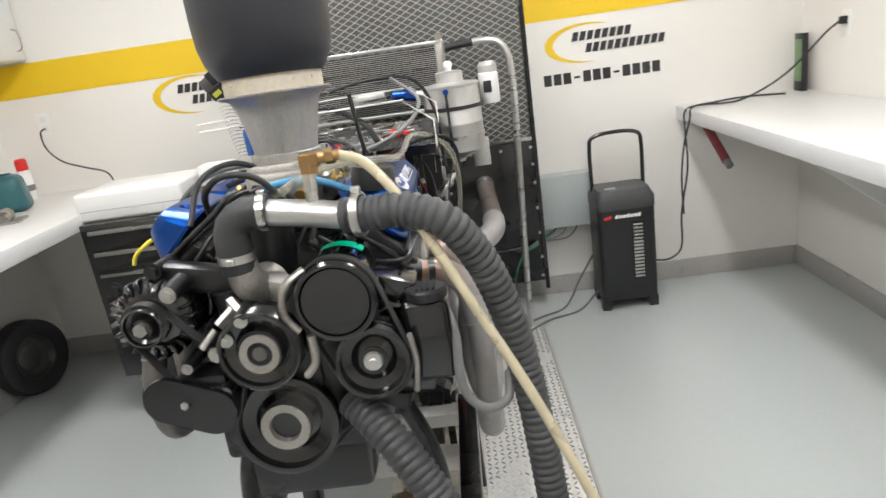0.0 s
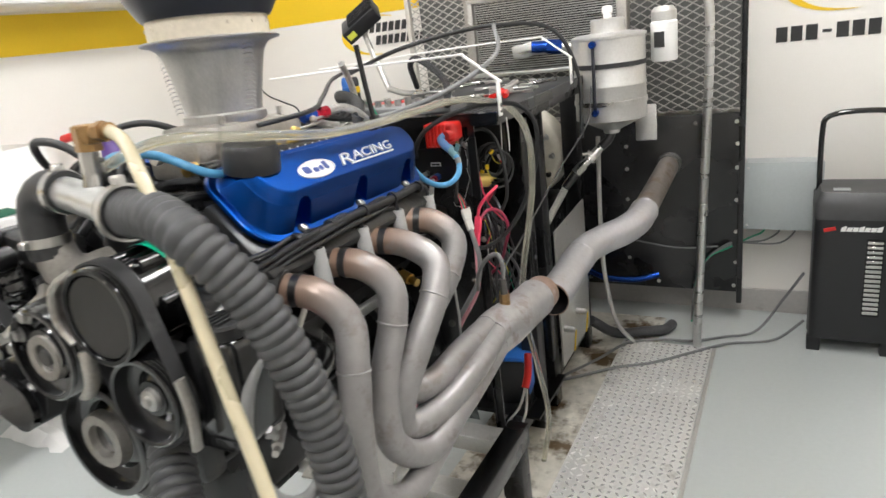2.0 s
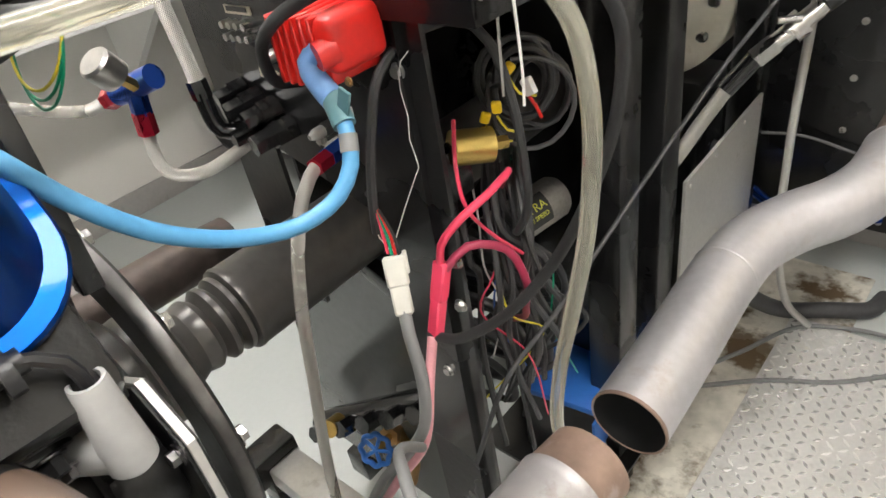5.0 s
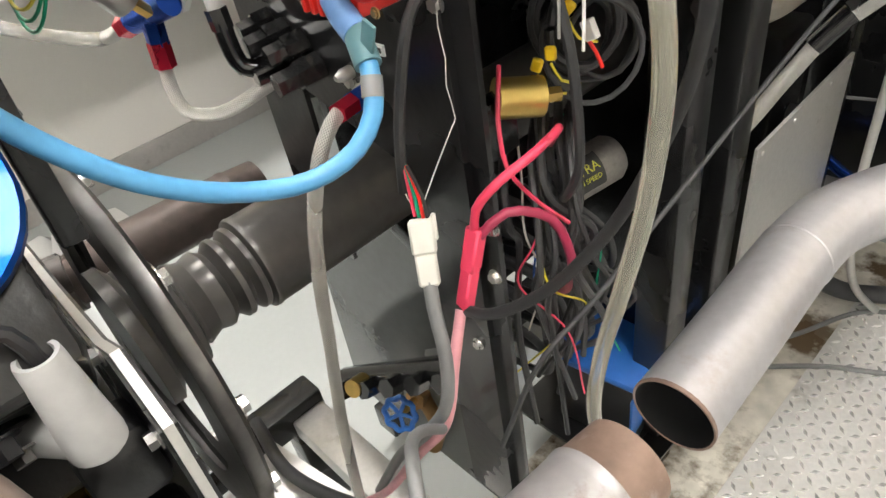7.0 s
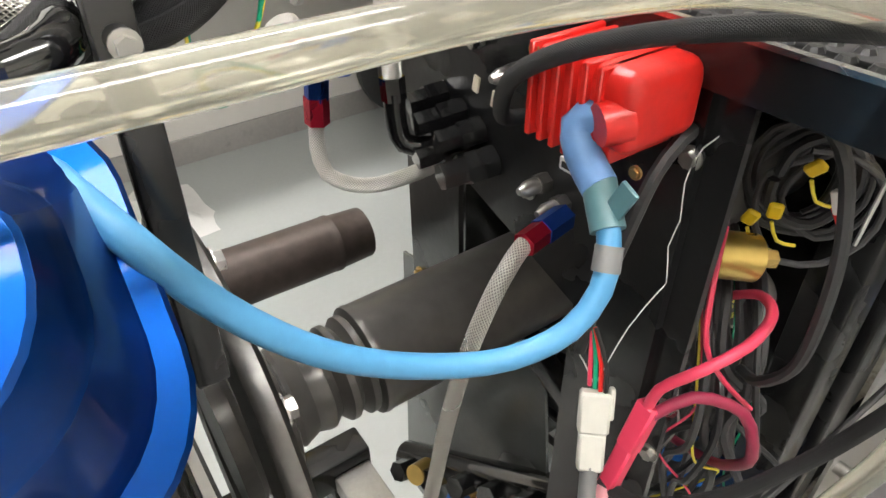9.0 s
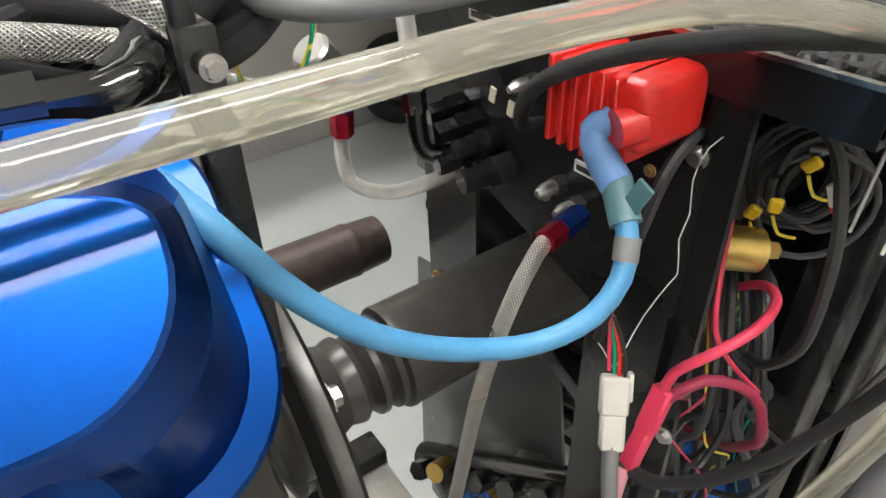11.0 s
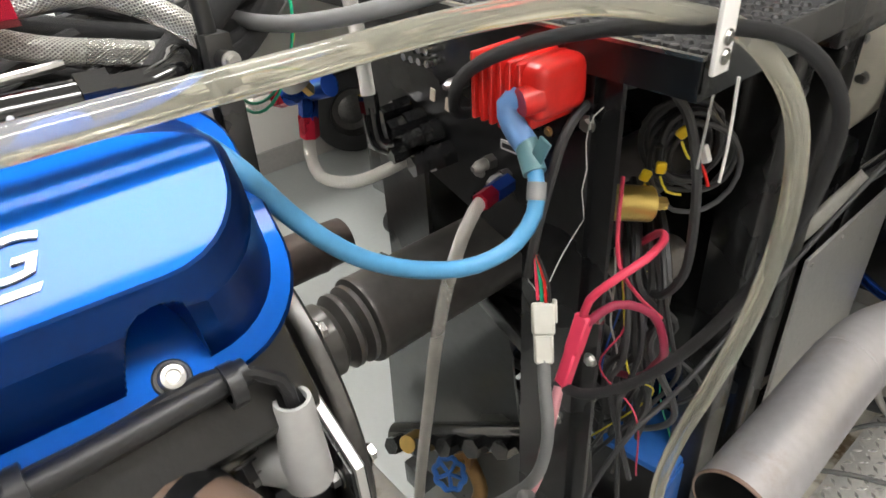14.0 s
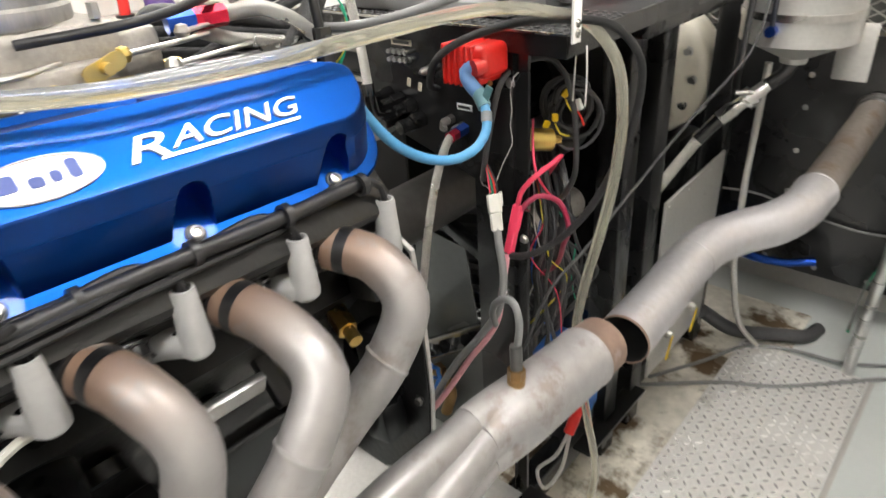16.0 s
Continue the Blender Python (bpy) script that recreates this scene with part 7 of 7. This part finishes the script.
part("collar", cyl(B(), (-0.06, 2.868, 0.860), (-0.095, 2.84, 0.81), 0.016, seg=16), BLACK_GLOSS, oh)
part("hose", sweep(B(), [(-0.09, 2.845, 0.818), (-0.115, 2.80, 0.765), (-0.15, 2.72, 0.69), (-0.22, 2.62, 0.62)], 0.0128, seg=16), BRAID, oh)
bc = thing("ball_clamp", (-0.05, 2.885, 0.9), "silver clamp on the tank hose", "clamp")
part("band", lathe(B(), (-0.01, 2.90, 0.91), (-0.045, 2.878, 0.875), [(0.02, -0.012), (0.024, -0.012), (0.024, 0.012), (0.02, 0.012)], seg=20), STEEL, bc)
part("screw", cyl(B(), (0.0, 2.88, 0.93), (-0.03, 2.86, 0.93), 0.006, seg=10), STEEL, bc)
cable("conduit", [(-0.03, 3.08, 0.95), (-0.035, 3.08, 0.6), (-0.03, 3.10, 0.35), (0.0, 3.16, 0.12), (0.05, 3.22, 0.016)], 0.009, SHEET, "grey conduit running down to the floor", "conduit", seg=12)
cable("blue_hose", [(-0.25, 3.45, 0.28), (-0.12, 3.40, 0.24), (0.02, 3.40, 0.235), (0.12, 3.44, 0.25)], 0.014, AN_BLUE, "blue hose against the black panel", "hose", seg=12)
cable("coolant_hose", [(-0.10, 3.10, 0.16), (-0.02, 3.20, 0.06), (0.08, 3.28, 0.04), (0.16, 3.34, 0.03), (0.18, 3.42, 0.02)], 0.022, HOSE_GREY, "grey hose curving over the floor", "hose", seg=14)

# valve cluster low down behind the engine
vc = thing("water_manifold", (-0.4, 2.15, 0.45), "black water manifold with a blue hand wheel", "manifold")
part("body", cyl(B(), (-0.47, 2.09, 0.44), (-0.20, 2.17, 0.60), 0.024, seg=20), BLACK_GLOSS, vc)
for f in (0.12, 0.32, 0.5, 0.68, 0.86):
    c = Vector((-0.47, 2.09, 0.44)).lerp(Vector((-0.20, 2.17, 0.60)), f)
    part("outlet", hexa(B(), c + Vector((0.0, -0.012, 0.0)), c + Vector((0.006, -0.050, 0.018)), 0.0155), BLACK_GLOSS, vc)
part("ball", cyl(B(), (-0.402, 2.085, 0.495), (-0.394, 2.058, 0.508), 0.015, seg=20), BRASS, vc, "brass ball valve")
W0, W1 = Vector((-0.346, 2.124, 0.444)), Vector((-0.332, 2.092, 0.463))
wh = part("valve_stem", cyl(B(), W0 + (W0 - W1) * 1.2, W1, 0.007, seg=12), BRASS, vc)
bm = B()
wa = (W1 - W0).normalized()
wq = Matrix.Translation(W1) @ axis_turn(W0, W1)
ring = [wq @ Vector((0.026 * math.cos(a) * (1 + 0.07 * math.cos(8 * a)), 0.026 * math.sin(a) * (1 + 0.07 * math.cos(8 * a)), 0)) for a in [2 * math.pi * k / 48 for k in range(49)]]
sweep(bm, ring, 0.0045, seg=8, step=0.02)
for k in range(5):
    a = 2 * math.pi * k / 5
    sweep(bm, [wq @ Vector((0, 0, 0)), wq @ Vector((0.025 * math.cos(a), 0.025 * math.sin(a), 0))], 0.0035, seg=6)
part("hand_wheel", bm, BLUE_PAINT, wh, "blue enamelled hand wheel")
part("valve_body", hexa(B(), W0 + (W0 - W1) * 0.3, W0 + (W0 - W1) * 1.6, 0.018), BRONZE, vc)
part("elbow", sweep(B(), [W0 + (W0 - W1), W0 + Vector((0.03, 0.02, -0.05)), W0 + Vector((0.02, 0.01, -0.11))], 0.013, seg=12), BRONZE, vc)
cable("hydraulic_hose", [(-0.60, 1.95, 0.36), (-0.45, 1.93, 0.375), (-0.33, 1.97, 0.36), (-0.25, 2.05, 0.31), (-0.2, 2.1, 0.22)], 0.011, RUBBER, "black rubber hose under the drive shaft", "hose", "black hoses", seg=12)
al = thing("drip_tray", (-0.42, 1.80, 0.24), "folded bare aluminium drip tray under the engine", "tray")
part("sheet", box(B(), (-0.38, 1.83, 0.335), (0.26, 0.30, 0.004), (0, 8, 12)), SHEET, al)
part("lip", box(B(), (-0.255, 1.86, 0.365), (0.004, 0.30, 0.04), (0, 8, 12)), SHEET, al)

jack = thing("battery", (-0.25, 2.52, 0.0), "blue battery with a red terminal clamp", "battery")
part("case", box(B(), (-0.235, 2.54, 0.215), (0.16, 0.19, 0.17), (0, 0, 8), bevel=0.008), BLACK_PLASTIC, jack)
part("cover", box(B(), (-0.235, 2.54, 0.307), (0.165, 0.195, 0.018), (0, 0, 8), bevel=0.006), BLUE_PAINT, jack, "bright blue cover")
part("front", box(B(), (-0.148, 2.52, 0.245), (0.006, 0.17, 0.11), (0, 0, 8), bevel=0.002), BLUE_PAINT, jack)
part("shelf", box(B(), (-0.24, 2.54, 0.126), (0.30, 0.30, 0.008)), BLACK, jack)
part("clamp", sweep(B(), [(-0.075, 2.30, 0.425), (-0.063, 2.26, 0.385), (-0.066, 2.235, 0.345)], 0.012, seg=10), RED, jack, "red battery clamp")
part("jaw", sweep(B(), [(-0.066, 2.24, 0.35), (-0.080, 2.21, 0.29), (-0.115, 2.19, 0.235), (-0.085, 2.17, 0.22), (-0.055, 2.19, 0.28), (-0.060, 2.23, 0.345)], 0.004, seg=8), STEEL, jack)

# ---- on the tray ----
ecu = thing("controller_box", (-0.90, 2.9, 1.33), "finned black controller box on an arm", "controller")
bm = box(B(), (-0.90, 2.90, 1.475), (0.16, 0.13, 0.055), (25, -32, 20), bevel=0.006)
part("case", bm, BLACK_PLASTIC, ecu)
for k in range(6):
    f = box(B(), (0.02 + 0.0, -0.05 + 0.02 * k, 0.033), (0.12, 0.006, 0.012))
    f.transform(pose(-0.90, 2.90, 1.475, 25, -32, 20))
    part("fin", f, BLACK_PLASTIC, ecu)
f = box(B(), (-0.05, -0.066, 0.0), (0.035, 0.003, 0.022))
f.transform(pose(-0.90, 2.90, 1.475, 25, -32, 20))
part("sticker", f, LABEL, ecu, "yellow sticker")
part("arm", sweep(B(), [(-0.90, 2.90, 1.45), (-0.86, 2.90, 1.33), (-0.80, 2.88, 1.20)], 0.011, seg=12), STEEL, ecu)
part("stand", sweep(B(), [(-0.80, 2.88, 1.21), (-0.72, 2.86, 1.19), (-0.62, 2.84, 1.186)], 0.012, seg=12), STEEL, ecu)
for k, (x, m0) in enumerate(((-0.70, BLUE_PAINT), (-0.66, BLACK_PLASTIC))):
    sd = thing("screwdriver", (x, 2.45, 1.19), "screwdriver standing in the tray edge", "screwdriver", "hand tools")
    part("handle", lathe(B(), (x, 2.45, 1.20), (x - 0.01, 2.46, 2), [(0.0001, 0), (0.011, 0.002), (0.013, 0.02), (0.011, 0.05), (0.013, 0.08), (0.009, 0.095), (0.0001, 0.097)], seg=14), m0, sd)
    part("band", lathe(B(), (x, 2.45, 1.245), (x - 0.01, 2.46, 2), [(0.0115, 0), (0.0135, 0.003), (0.0135, 0.018), (0.0115, 0.02)], seg=14), YELLOW if k else BLUE_PAINT, sd)
rnd = random.Random(5)
for k in range(16):
    x, y = -0.52 + rnd.uniform(0, 0.42), 2.36 + rnd.uniform(0, 0.55)
    a, l = rnd.uniform(-40, 60), rnd.uniform(0.10, 0.2)
    wr = thing("spanner", (x, y, 1.193), "chrome spanner lying on the rubber mat", "spanner", "hand tools")
    bm = box(B(), (0, 0, 0), (l, 0.011, 0.006), bevel=0.002, seg=1)
    for s in (-1, 1):
        prism(bm, rounded(0.03, 0.026, 0.012, 3), pose(s * l / 2, 0, -0.004), 0.008)
    bm.transform(pose(x, y, 1.199 + 0.003 * (k % 3), 0, 0, a))
    part("shank", bm, STEEL, wr)
for k, (x, y, a) in enumerate(((-0.18, 2.55, 60), (-0.15, 2.50, 100), (-0.45, 2.40, 20))):
    pl = thing("pliers", (x, y, 1.193), "pliers with red dipped handles on the mat", "pliers", "hand tools")
    for s in (-1, 1):
        bm = sweep(B(), [(0, 0, 0.0), (-0.05, s * 0.012, 0), (-0.11, s * 0.02, 0)], 0.008, seg=10)
        bm.transform(pose(x, y, 1.206, 0, -20 if k == 0 else 0, a))
        part("handle", bm, RED, pl)
    bm = box(B(), (0.03, 0, 0), (0.06, 0.026, 0.012), bevel=0.004)
    bm.transform(pose(x, y, 1.206, 0, -20 if k == 0 else 0, a))
    part("jaw", bm, STEEL, pl)
sb2 = thing("socket_tray", (-0.40, 2.24, 1.19), "grey metal tool tray on the rubber mat", "tray")
part("tray", box(B(), (-0.38, 2.26, 1.205), (0.36, 0.13, 0.022), (0, 0, 4), bevel=0.004), GREY_WIRE, sb2)
for k in range(9):
    part("socket", cyl(B(), (-0.52 + 0.034 * k, 2.25, 1.214), (-0.52 + 0.034 * k, 2.25, 1.234 + 0.006 * (k % 2)), 0.010, seg=14), STEEL, sb2)
cable("harness", [(-0.60, 2.38, 1.215), (-0.58, 2.30, 1.225), (-0.52, 2.20, 1.23), (-0.40, 2.00, 1.28), (-0.28, 1.90, 1.27), (-0.22, 1.80, 1.22)], 0.014, BLACK_BRAID, "thick black wiring harness over the tray", "harness", seg=12)
cable("harness", [(-0.60, 2.75, 1.22), (-0.50, 2.55, 1.31), (-0.38, 2.40, 1.33), (-0.25, 2.30, 1.27), (-0.2, 2.2, 1.215)], 0.010, BLACK_BRAID, "black wiring harness arched over the tray", "harness", seg=12)
cable("black_hose", [(-0.75, 2.55, 1.30), (-0.45, 2.45, 1.37), (-0.22, 2.60, 1.40), (-0.08, 2.78, 1.36), (-0.02, 2.82, 1.22), (-0.01, 2.80, 1.0)], 0.007, RUBBER, "black rubber hose arched over the tray", "hose", seg=10)
cable("grey_cable", [(-0.78, 1.90, 0.95), (-0.75, 1.86, 1.15), (-0.60, 1.82, 1.245), (-0.35, 1.87, 1.236), (-0.21, 1.90, 1.237), (-0.10, 2.00, 1.27), (-0.05, 2.20, 1.33), (-0.15, 2.45, 1.40)], 0.0062, GREY_WIRE, "grey cable crossing behind the valve covers", "cable", seg=10)
cable("linkage_cable", [(-0.24, 1.52, 1.285), (-0.20, 1.62, 1.292), (-0.30, 1.80, 1.30), (-0.45, 2.05, 1.32), (-0.60, 2.4, 1.33)], 0.005, BLACK_PLASTIC, "black throttle linkage cable", "cable", seg=10)

# ---- over the engine: fuel rail, fittings, hoses ----
FRAME_NOW[0] = ENGINE_TILT
rail = thing("fuel_rail", (-0.2, 1.5, 1.2), "glossy black fuel rail beside the valve cover", "fuel rail")
part("tube", cyl(B(), (-0.205, 1.29, 1.222), (-0.205, 1.71, 1.222), 0.0135, seg=24), BLACK_GLOSS, rail)
part("end_nut", hexa(B(), (-0.205, 1.700, 1.222), (-0.205, 1.718, 1.222), 0.0165), BLACK_GLOSS, rail)
part("end_fitting", hexa(B(), (-0.205, 1.718, 1.222), (-0.205, 1.742, 1.222), 0.0118), BLACK_GLOSS, rail)
part("elbow", sweep(B(), [(-0.205, 1.738, 1.222), (-0.207, 1.756, 1.226), (-0.222, 1.766, 1.230), (-0.245, 1.765, 1.23)], 0.0105, seg=14), BLACK_GLOSS, rail)
for k in range(12):
    part("rail_dot", cyl(B(), (-0.1895, 1.42 + 0.022 * k, 1.226), (-0.1888, 1.42 + 0.022 * k, 1.226), 0.002, seg=8), PAPER, rail)
cp2 = thing("sensor_plug", (-0.2, 1.80, 1.24), "black sensor plug with a white collar", "plug")
part("body", sweep(B(), [(-0.262, 1.765, 1.190), (-0.285, 1.785, 1.200)], 0.012, seg=12), BLACK_PLASTIC, cp2)
part("collar", sweep(B(), [(-0.285, 1.785, 1.200), (-0.296, 1.793, 1.206)], 0.0080, seg=12), PAPER, cp2)
rf = thing("fuel_fitting", (-0.26, 1.66, 1.26), "blue and red anodised fuel line fitting", "fitting")
part("nut", hexa(B(), (-0.262, 1.625, 1.268), (-0.255, 1.655, 1.270), 0.013), AN_BLUE, rf)
part("collar", hexa(B(), (-0.255, 1.655, 1.270), (-0.248, 1.690, 1.272), 0.0125), AN_RED, rf)
FRAME_NOW[0] = LEVEL
braided([(-0.248, 1.735, 1.275), (-0.235, 1.775, 1.278), (-0.222, 1.81, 1.262), (-0.215, 1.84, 1.235)], 0.0085, "braided steel fuel line arching to a plug")
braided([(-0.262, 1.71, 1.262), (-0.255, 1.75, 1.245), (-0.245, 1.79, 1.236), (-0.24, 1.83, 1.225)], 0.0085, "braided steel fuel line under the first")
for k in range(4):
    cable("harness", [(-0.50 + 0.05 * k, 1.60, 1.24), (-0.40 + 0.03 * k, 1.72, 1.26 - 0.01 * k), (-0.30 + 0.015 * k, 1.80, 1.255 - 0.015 * k), (-0.27 + 0.01 * k, 1.86, 1.235 - 0.006 * k), (-0.33 + 0.01 * k, 1.93, 1.235)], 0.007, BLACK_BRAID, "black sleeved wiring at the back of the engine", "harness", "engine wiring", seg=10)
for m0, k in ((YELLOW_WIRE, 0), (GREEN_WIRE, 1), (GREEN_WIRE, 2)):
    pts = [Vector((-0.285 + 0.055 * math.cos(a), 1.90 + 0.02 * math.sin(a), 1.215 + (0.04 + 0.008 * k) * math.sin(a))) for a in [radians(-200 + 22 * j + 15 * k) for j in range(12)]]
    cable("thin_wire", pts, 0.0013, m0, "loop of thin coloured wire", "wire", "coloured loops", seg=6)
FRAME_NOW[0] = ENGINE_TILT
yh = cable("drain_hose", [(-0.140, 1.099, 1.313), (-0.105, 1.09, 1.302), (-0.070, 1.075, 1.268), (-0.03, 1.058, 1.208), (0.015, 1.04, 1.12), (0.065, 1.02, 1.02), (0.115, 1.0, 0.92), (0.165, 0.975, 0.81), (0.22, 0.94, 0.68), (0.29, 0.89, 0.48), (0.36, 0.84, 0.25), (0.42, 0.80, -0.02)], 0.0088, CREAM_HOSE, "yellowed vinyl hose falling to the floor", "hose", seg=16)
cable("coolant_hose", [(0.0, 1.14, 1.0), (0.012, 1.095, 0.965), (0.010, 1.082, 0.90), (0.022, 1.08, 0.85), (0.055, 1.08, 0.825), (0.09, 1.09, 0.835), (0.10, 1.13, 0.87)], 0.0085, GREY_WIRE, "grey rubber hose hooped below the steering pump", "hose", seg=14)
cable("heater_hose", [(-0.26, 1.18, 1.225), (-0.30, 1.14, 1.29), (-0.35, 1.13, 1.30), (-0.40, 1.16, 1.27), (-0.42, 1.22, 1.20)], 0.0062, RUBBER, "black rubber hose looped over the engine front", "hose", seg=12)
cable("heater_hose", [(-0.36, 1.42, 1.27), (-0.41, 1.36, 1.30), (-0.46, 1.30, 1.28), (-0.48, 1.25, 1.20)], 0.006, RUBBER, "black rubber hose looped beside the carburettor", "hose", seg=12)
cable("thin_wire", [(-0.588, 1.21, 1.148), (-0.579, 1.205, 1.165), (-0.556, 1.205, 1.183), (-0.545, 1.215, 1.19)], 0.004, YELLOW_WIRE, "yellow wire by the alternator", "wire", seg=8)
FRAME_NOW[0] = LEVEL

# ---- more of the clutter round the engine ----
cable("sensor_lead", [(0.054, 1.880, 0.852), (0.055, 1.883, 0.893), (0.044, 1.889, 0.912), (0.018, 1.906, 0.902), (-0.018, 1.93, 0.868), (-0.048, 1.96, 0.822), (-0.066, 1.99, 0.775)], 0.0052, GREY_WIRE, "grey sleeved lead looping up from the oxygen sensor", "cable", seg=10)
FRAME_NOW[0] = ENGINE_TILT
flt = thing("oil_filter", (-0.13, 1.33, 0.90), "gloss black oil filter can with white and yellow print", "filter")
F0, F1 = Vector((-0.150, 1.335, 0.90)), Vector((-0.05, 1.315, 0.875))
part("can", lathe(B(), F0, F1, [(0.030, 0.0), (0.044, 0.002), (0.046, 0.008), (0.046, 0.075), (0.042, 0.086), (0.030, 0.091), (0.0001, 0.092)], seg=36), BLACK_GLOSS, flt)
fa = (F1 - F0).normalized()
fs = Vector((0, 0, 1)).cross(fa).normalized() * -1
fu = fa.cross(fs).normalized()
for up_at, wide, m0 in ((34, 0.020, PAPER), (16, 0.034, PAPER), (2, 0.024, LABEL), (-10, 0.030, PAPER)):
    bm = B()
    rows = []
    for k in range(5):
        a = radians(up_at - 4 + 2 * k)
        d = fs * math.cos(a) + fu * math.sin(a)
        d = d if d.y < 0 else Vector((d.x, -d.y, d.z))
        rows.append([bm.verts.new(F0 + fa * h + d * 0.0463) for h in (0.042 - wide / 2, 0.042 + wide / 2)])
    for p, q in zip(rows, rows[1:]):
        bm.faces.new((p[0], p[1], q[1], q[0]))
    part("print_bar", bm, m0, flt)
pp = thing("harness_plug", (-0.05, 1.275, 0.95), "pink plug on a grey wire below the exhaust tubes", "plug")
part("shell", box(B(), (-0.045, 1.262, 0.955), (0.012, 0.014, 0.034), (20, 15, 0), bevel=0.003), PINK_RED, pp)
part("lead", sweep(B(), [(-0.045, 1.268, 0.972), (-0.045, 1.29, 1.0), (-0.06, 1.33, 1.01), (-0.085, 1.37, 0.99)], 0.0045, seg=8), CONNECTOR, pp)
# hoses and leads lying over the intake between the two covers
rnd = random.Random(31)
for k in range(9):
    x0 = -0.44 + 0.028 * k + rnd.uniform(-0.01, 0.01)
    z0 = 1.165 + rnd.uniform(-0.01, 0.02)
    pts = [(x0 - 0.02, 1.20 + rnd.uniform(0, 0.03), z0 - 0.02), (x0 + rnd.uniform(-0.03, 0.03), 1.26, z0 + 0.02), (-0.43 if x0 < CX else -0.215, 1.36 + rnd.uniform(-0.03, 0.03), z0 + 0.015), (-0.44 if x0 < CX else -0.225, 1.55, z0 + rnd.uniform(0.0, 0.04)), (x0 * 0.6 - 0.14, 1.72, z0 + rnd.uniform(0.03, 0.07)), (x0 * 0.5 - 0.18, 1.86, z0 + 0.09)]
    cable("engine_lead", pts, rnd.choice((0.004, 0.005, 0.0065)), rnd.choice((BLACK_PLASTIC, RUBBER, BLACK_BRAID, DARK_WIRE)), "black sleeved lead lying over the intake manifold", "cable", "engine leads", seg=8)
for k, (x, y, z, m0) in enumerate(((-0.23, 1.40, 1.245, STEEL), (-0.235, 1.56, 1.25, GOLD), (-0.215, 1.60, 1.235, STEEL), (-0.42, 1.40, 1.24, BRASS), (-0.24, 1.63, 1.262, CAST_ALU))):
    f = thing("linkage_end", (x, y, z), "small bright throttle linkage rod end", "linkage", "linkage ends")
    part("ball", lathe(B(), (x, y, z - 0.009), (x, y, 3), [(0.0001, 0), (0.006, 0.002), (0.009, 0.009), (0.006, 0.016), (0.0001, 0.018)], seg=14), m0, f)
    part("rod", sweep(B(), [(x, y, z), (x + 0.01 - 0.004 * k, y + 0.05, z + 0.004), (x - 0.005, y + 0.10, z + 0.006)], 0.003, seg=8), STEEL, f)
FRAME_NOW[0] = LEVEL
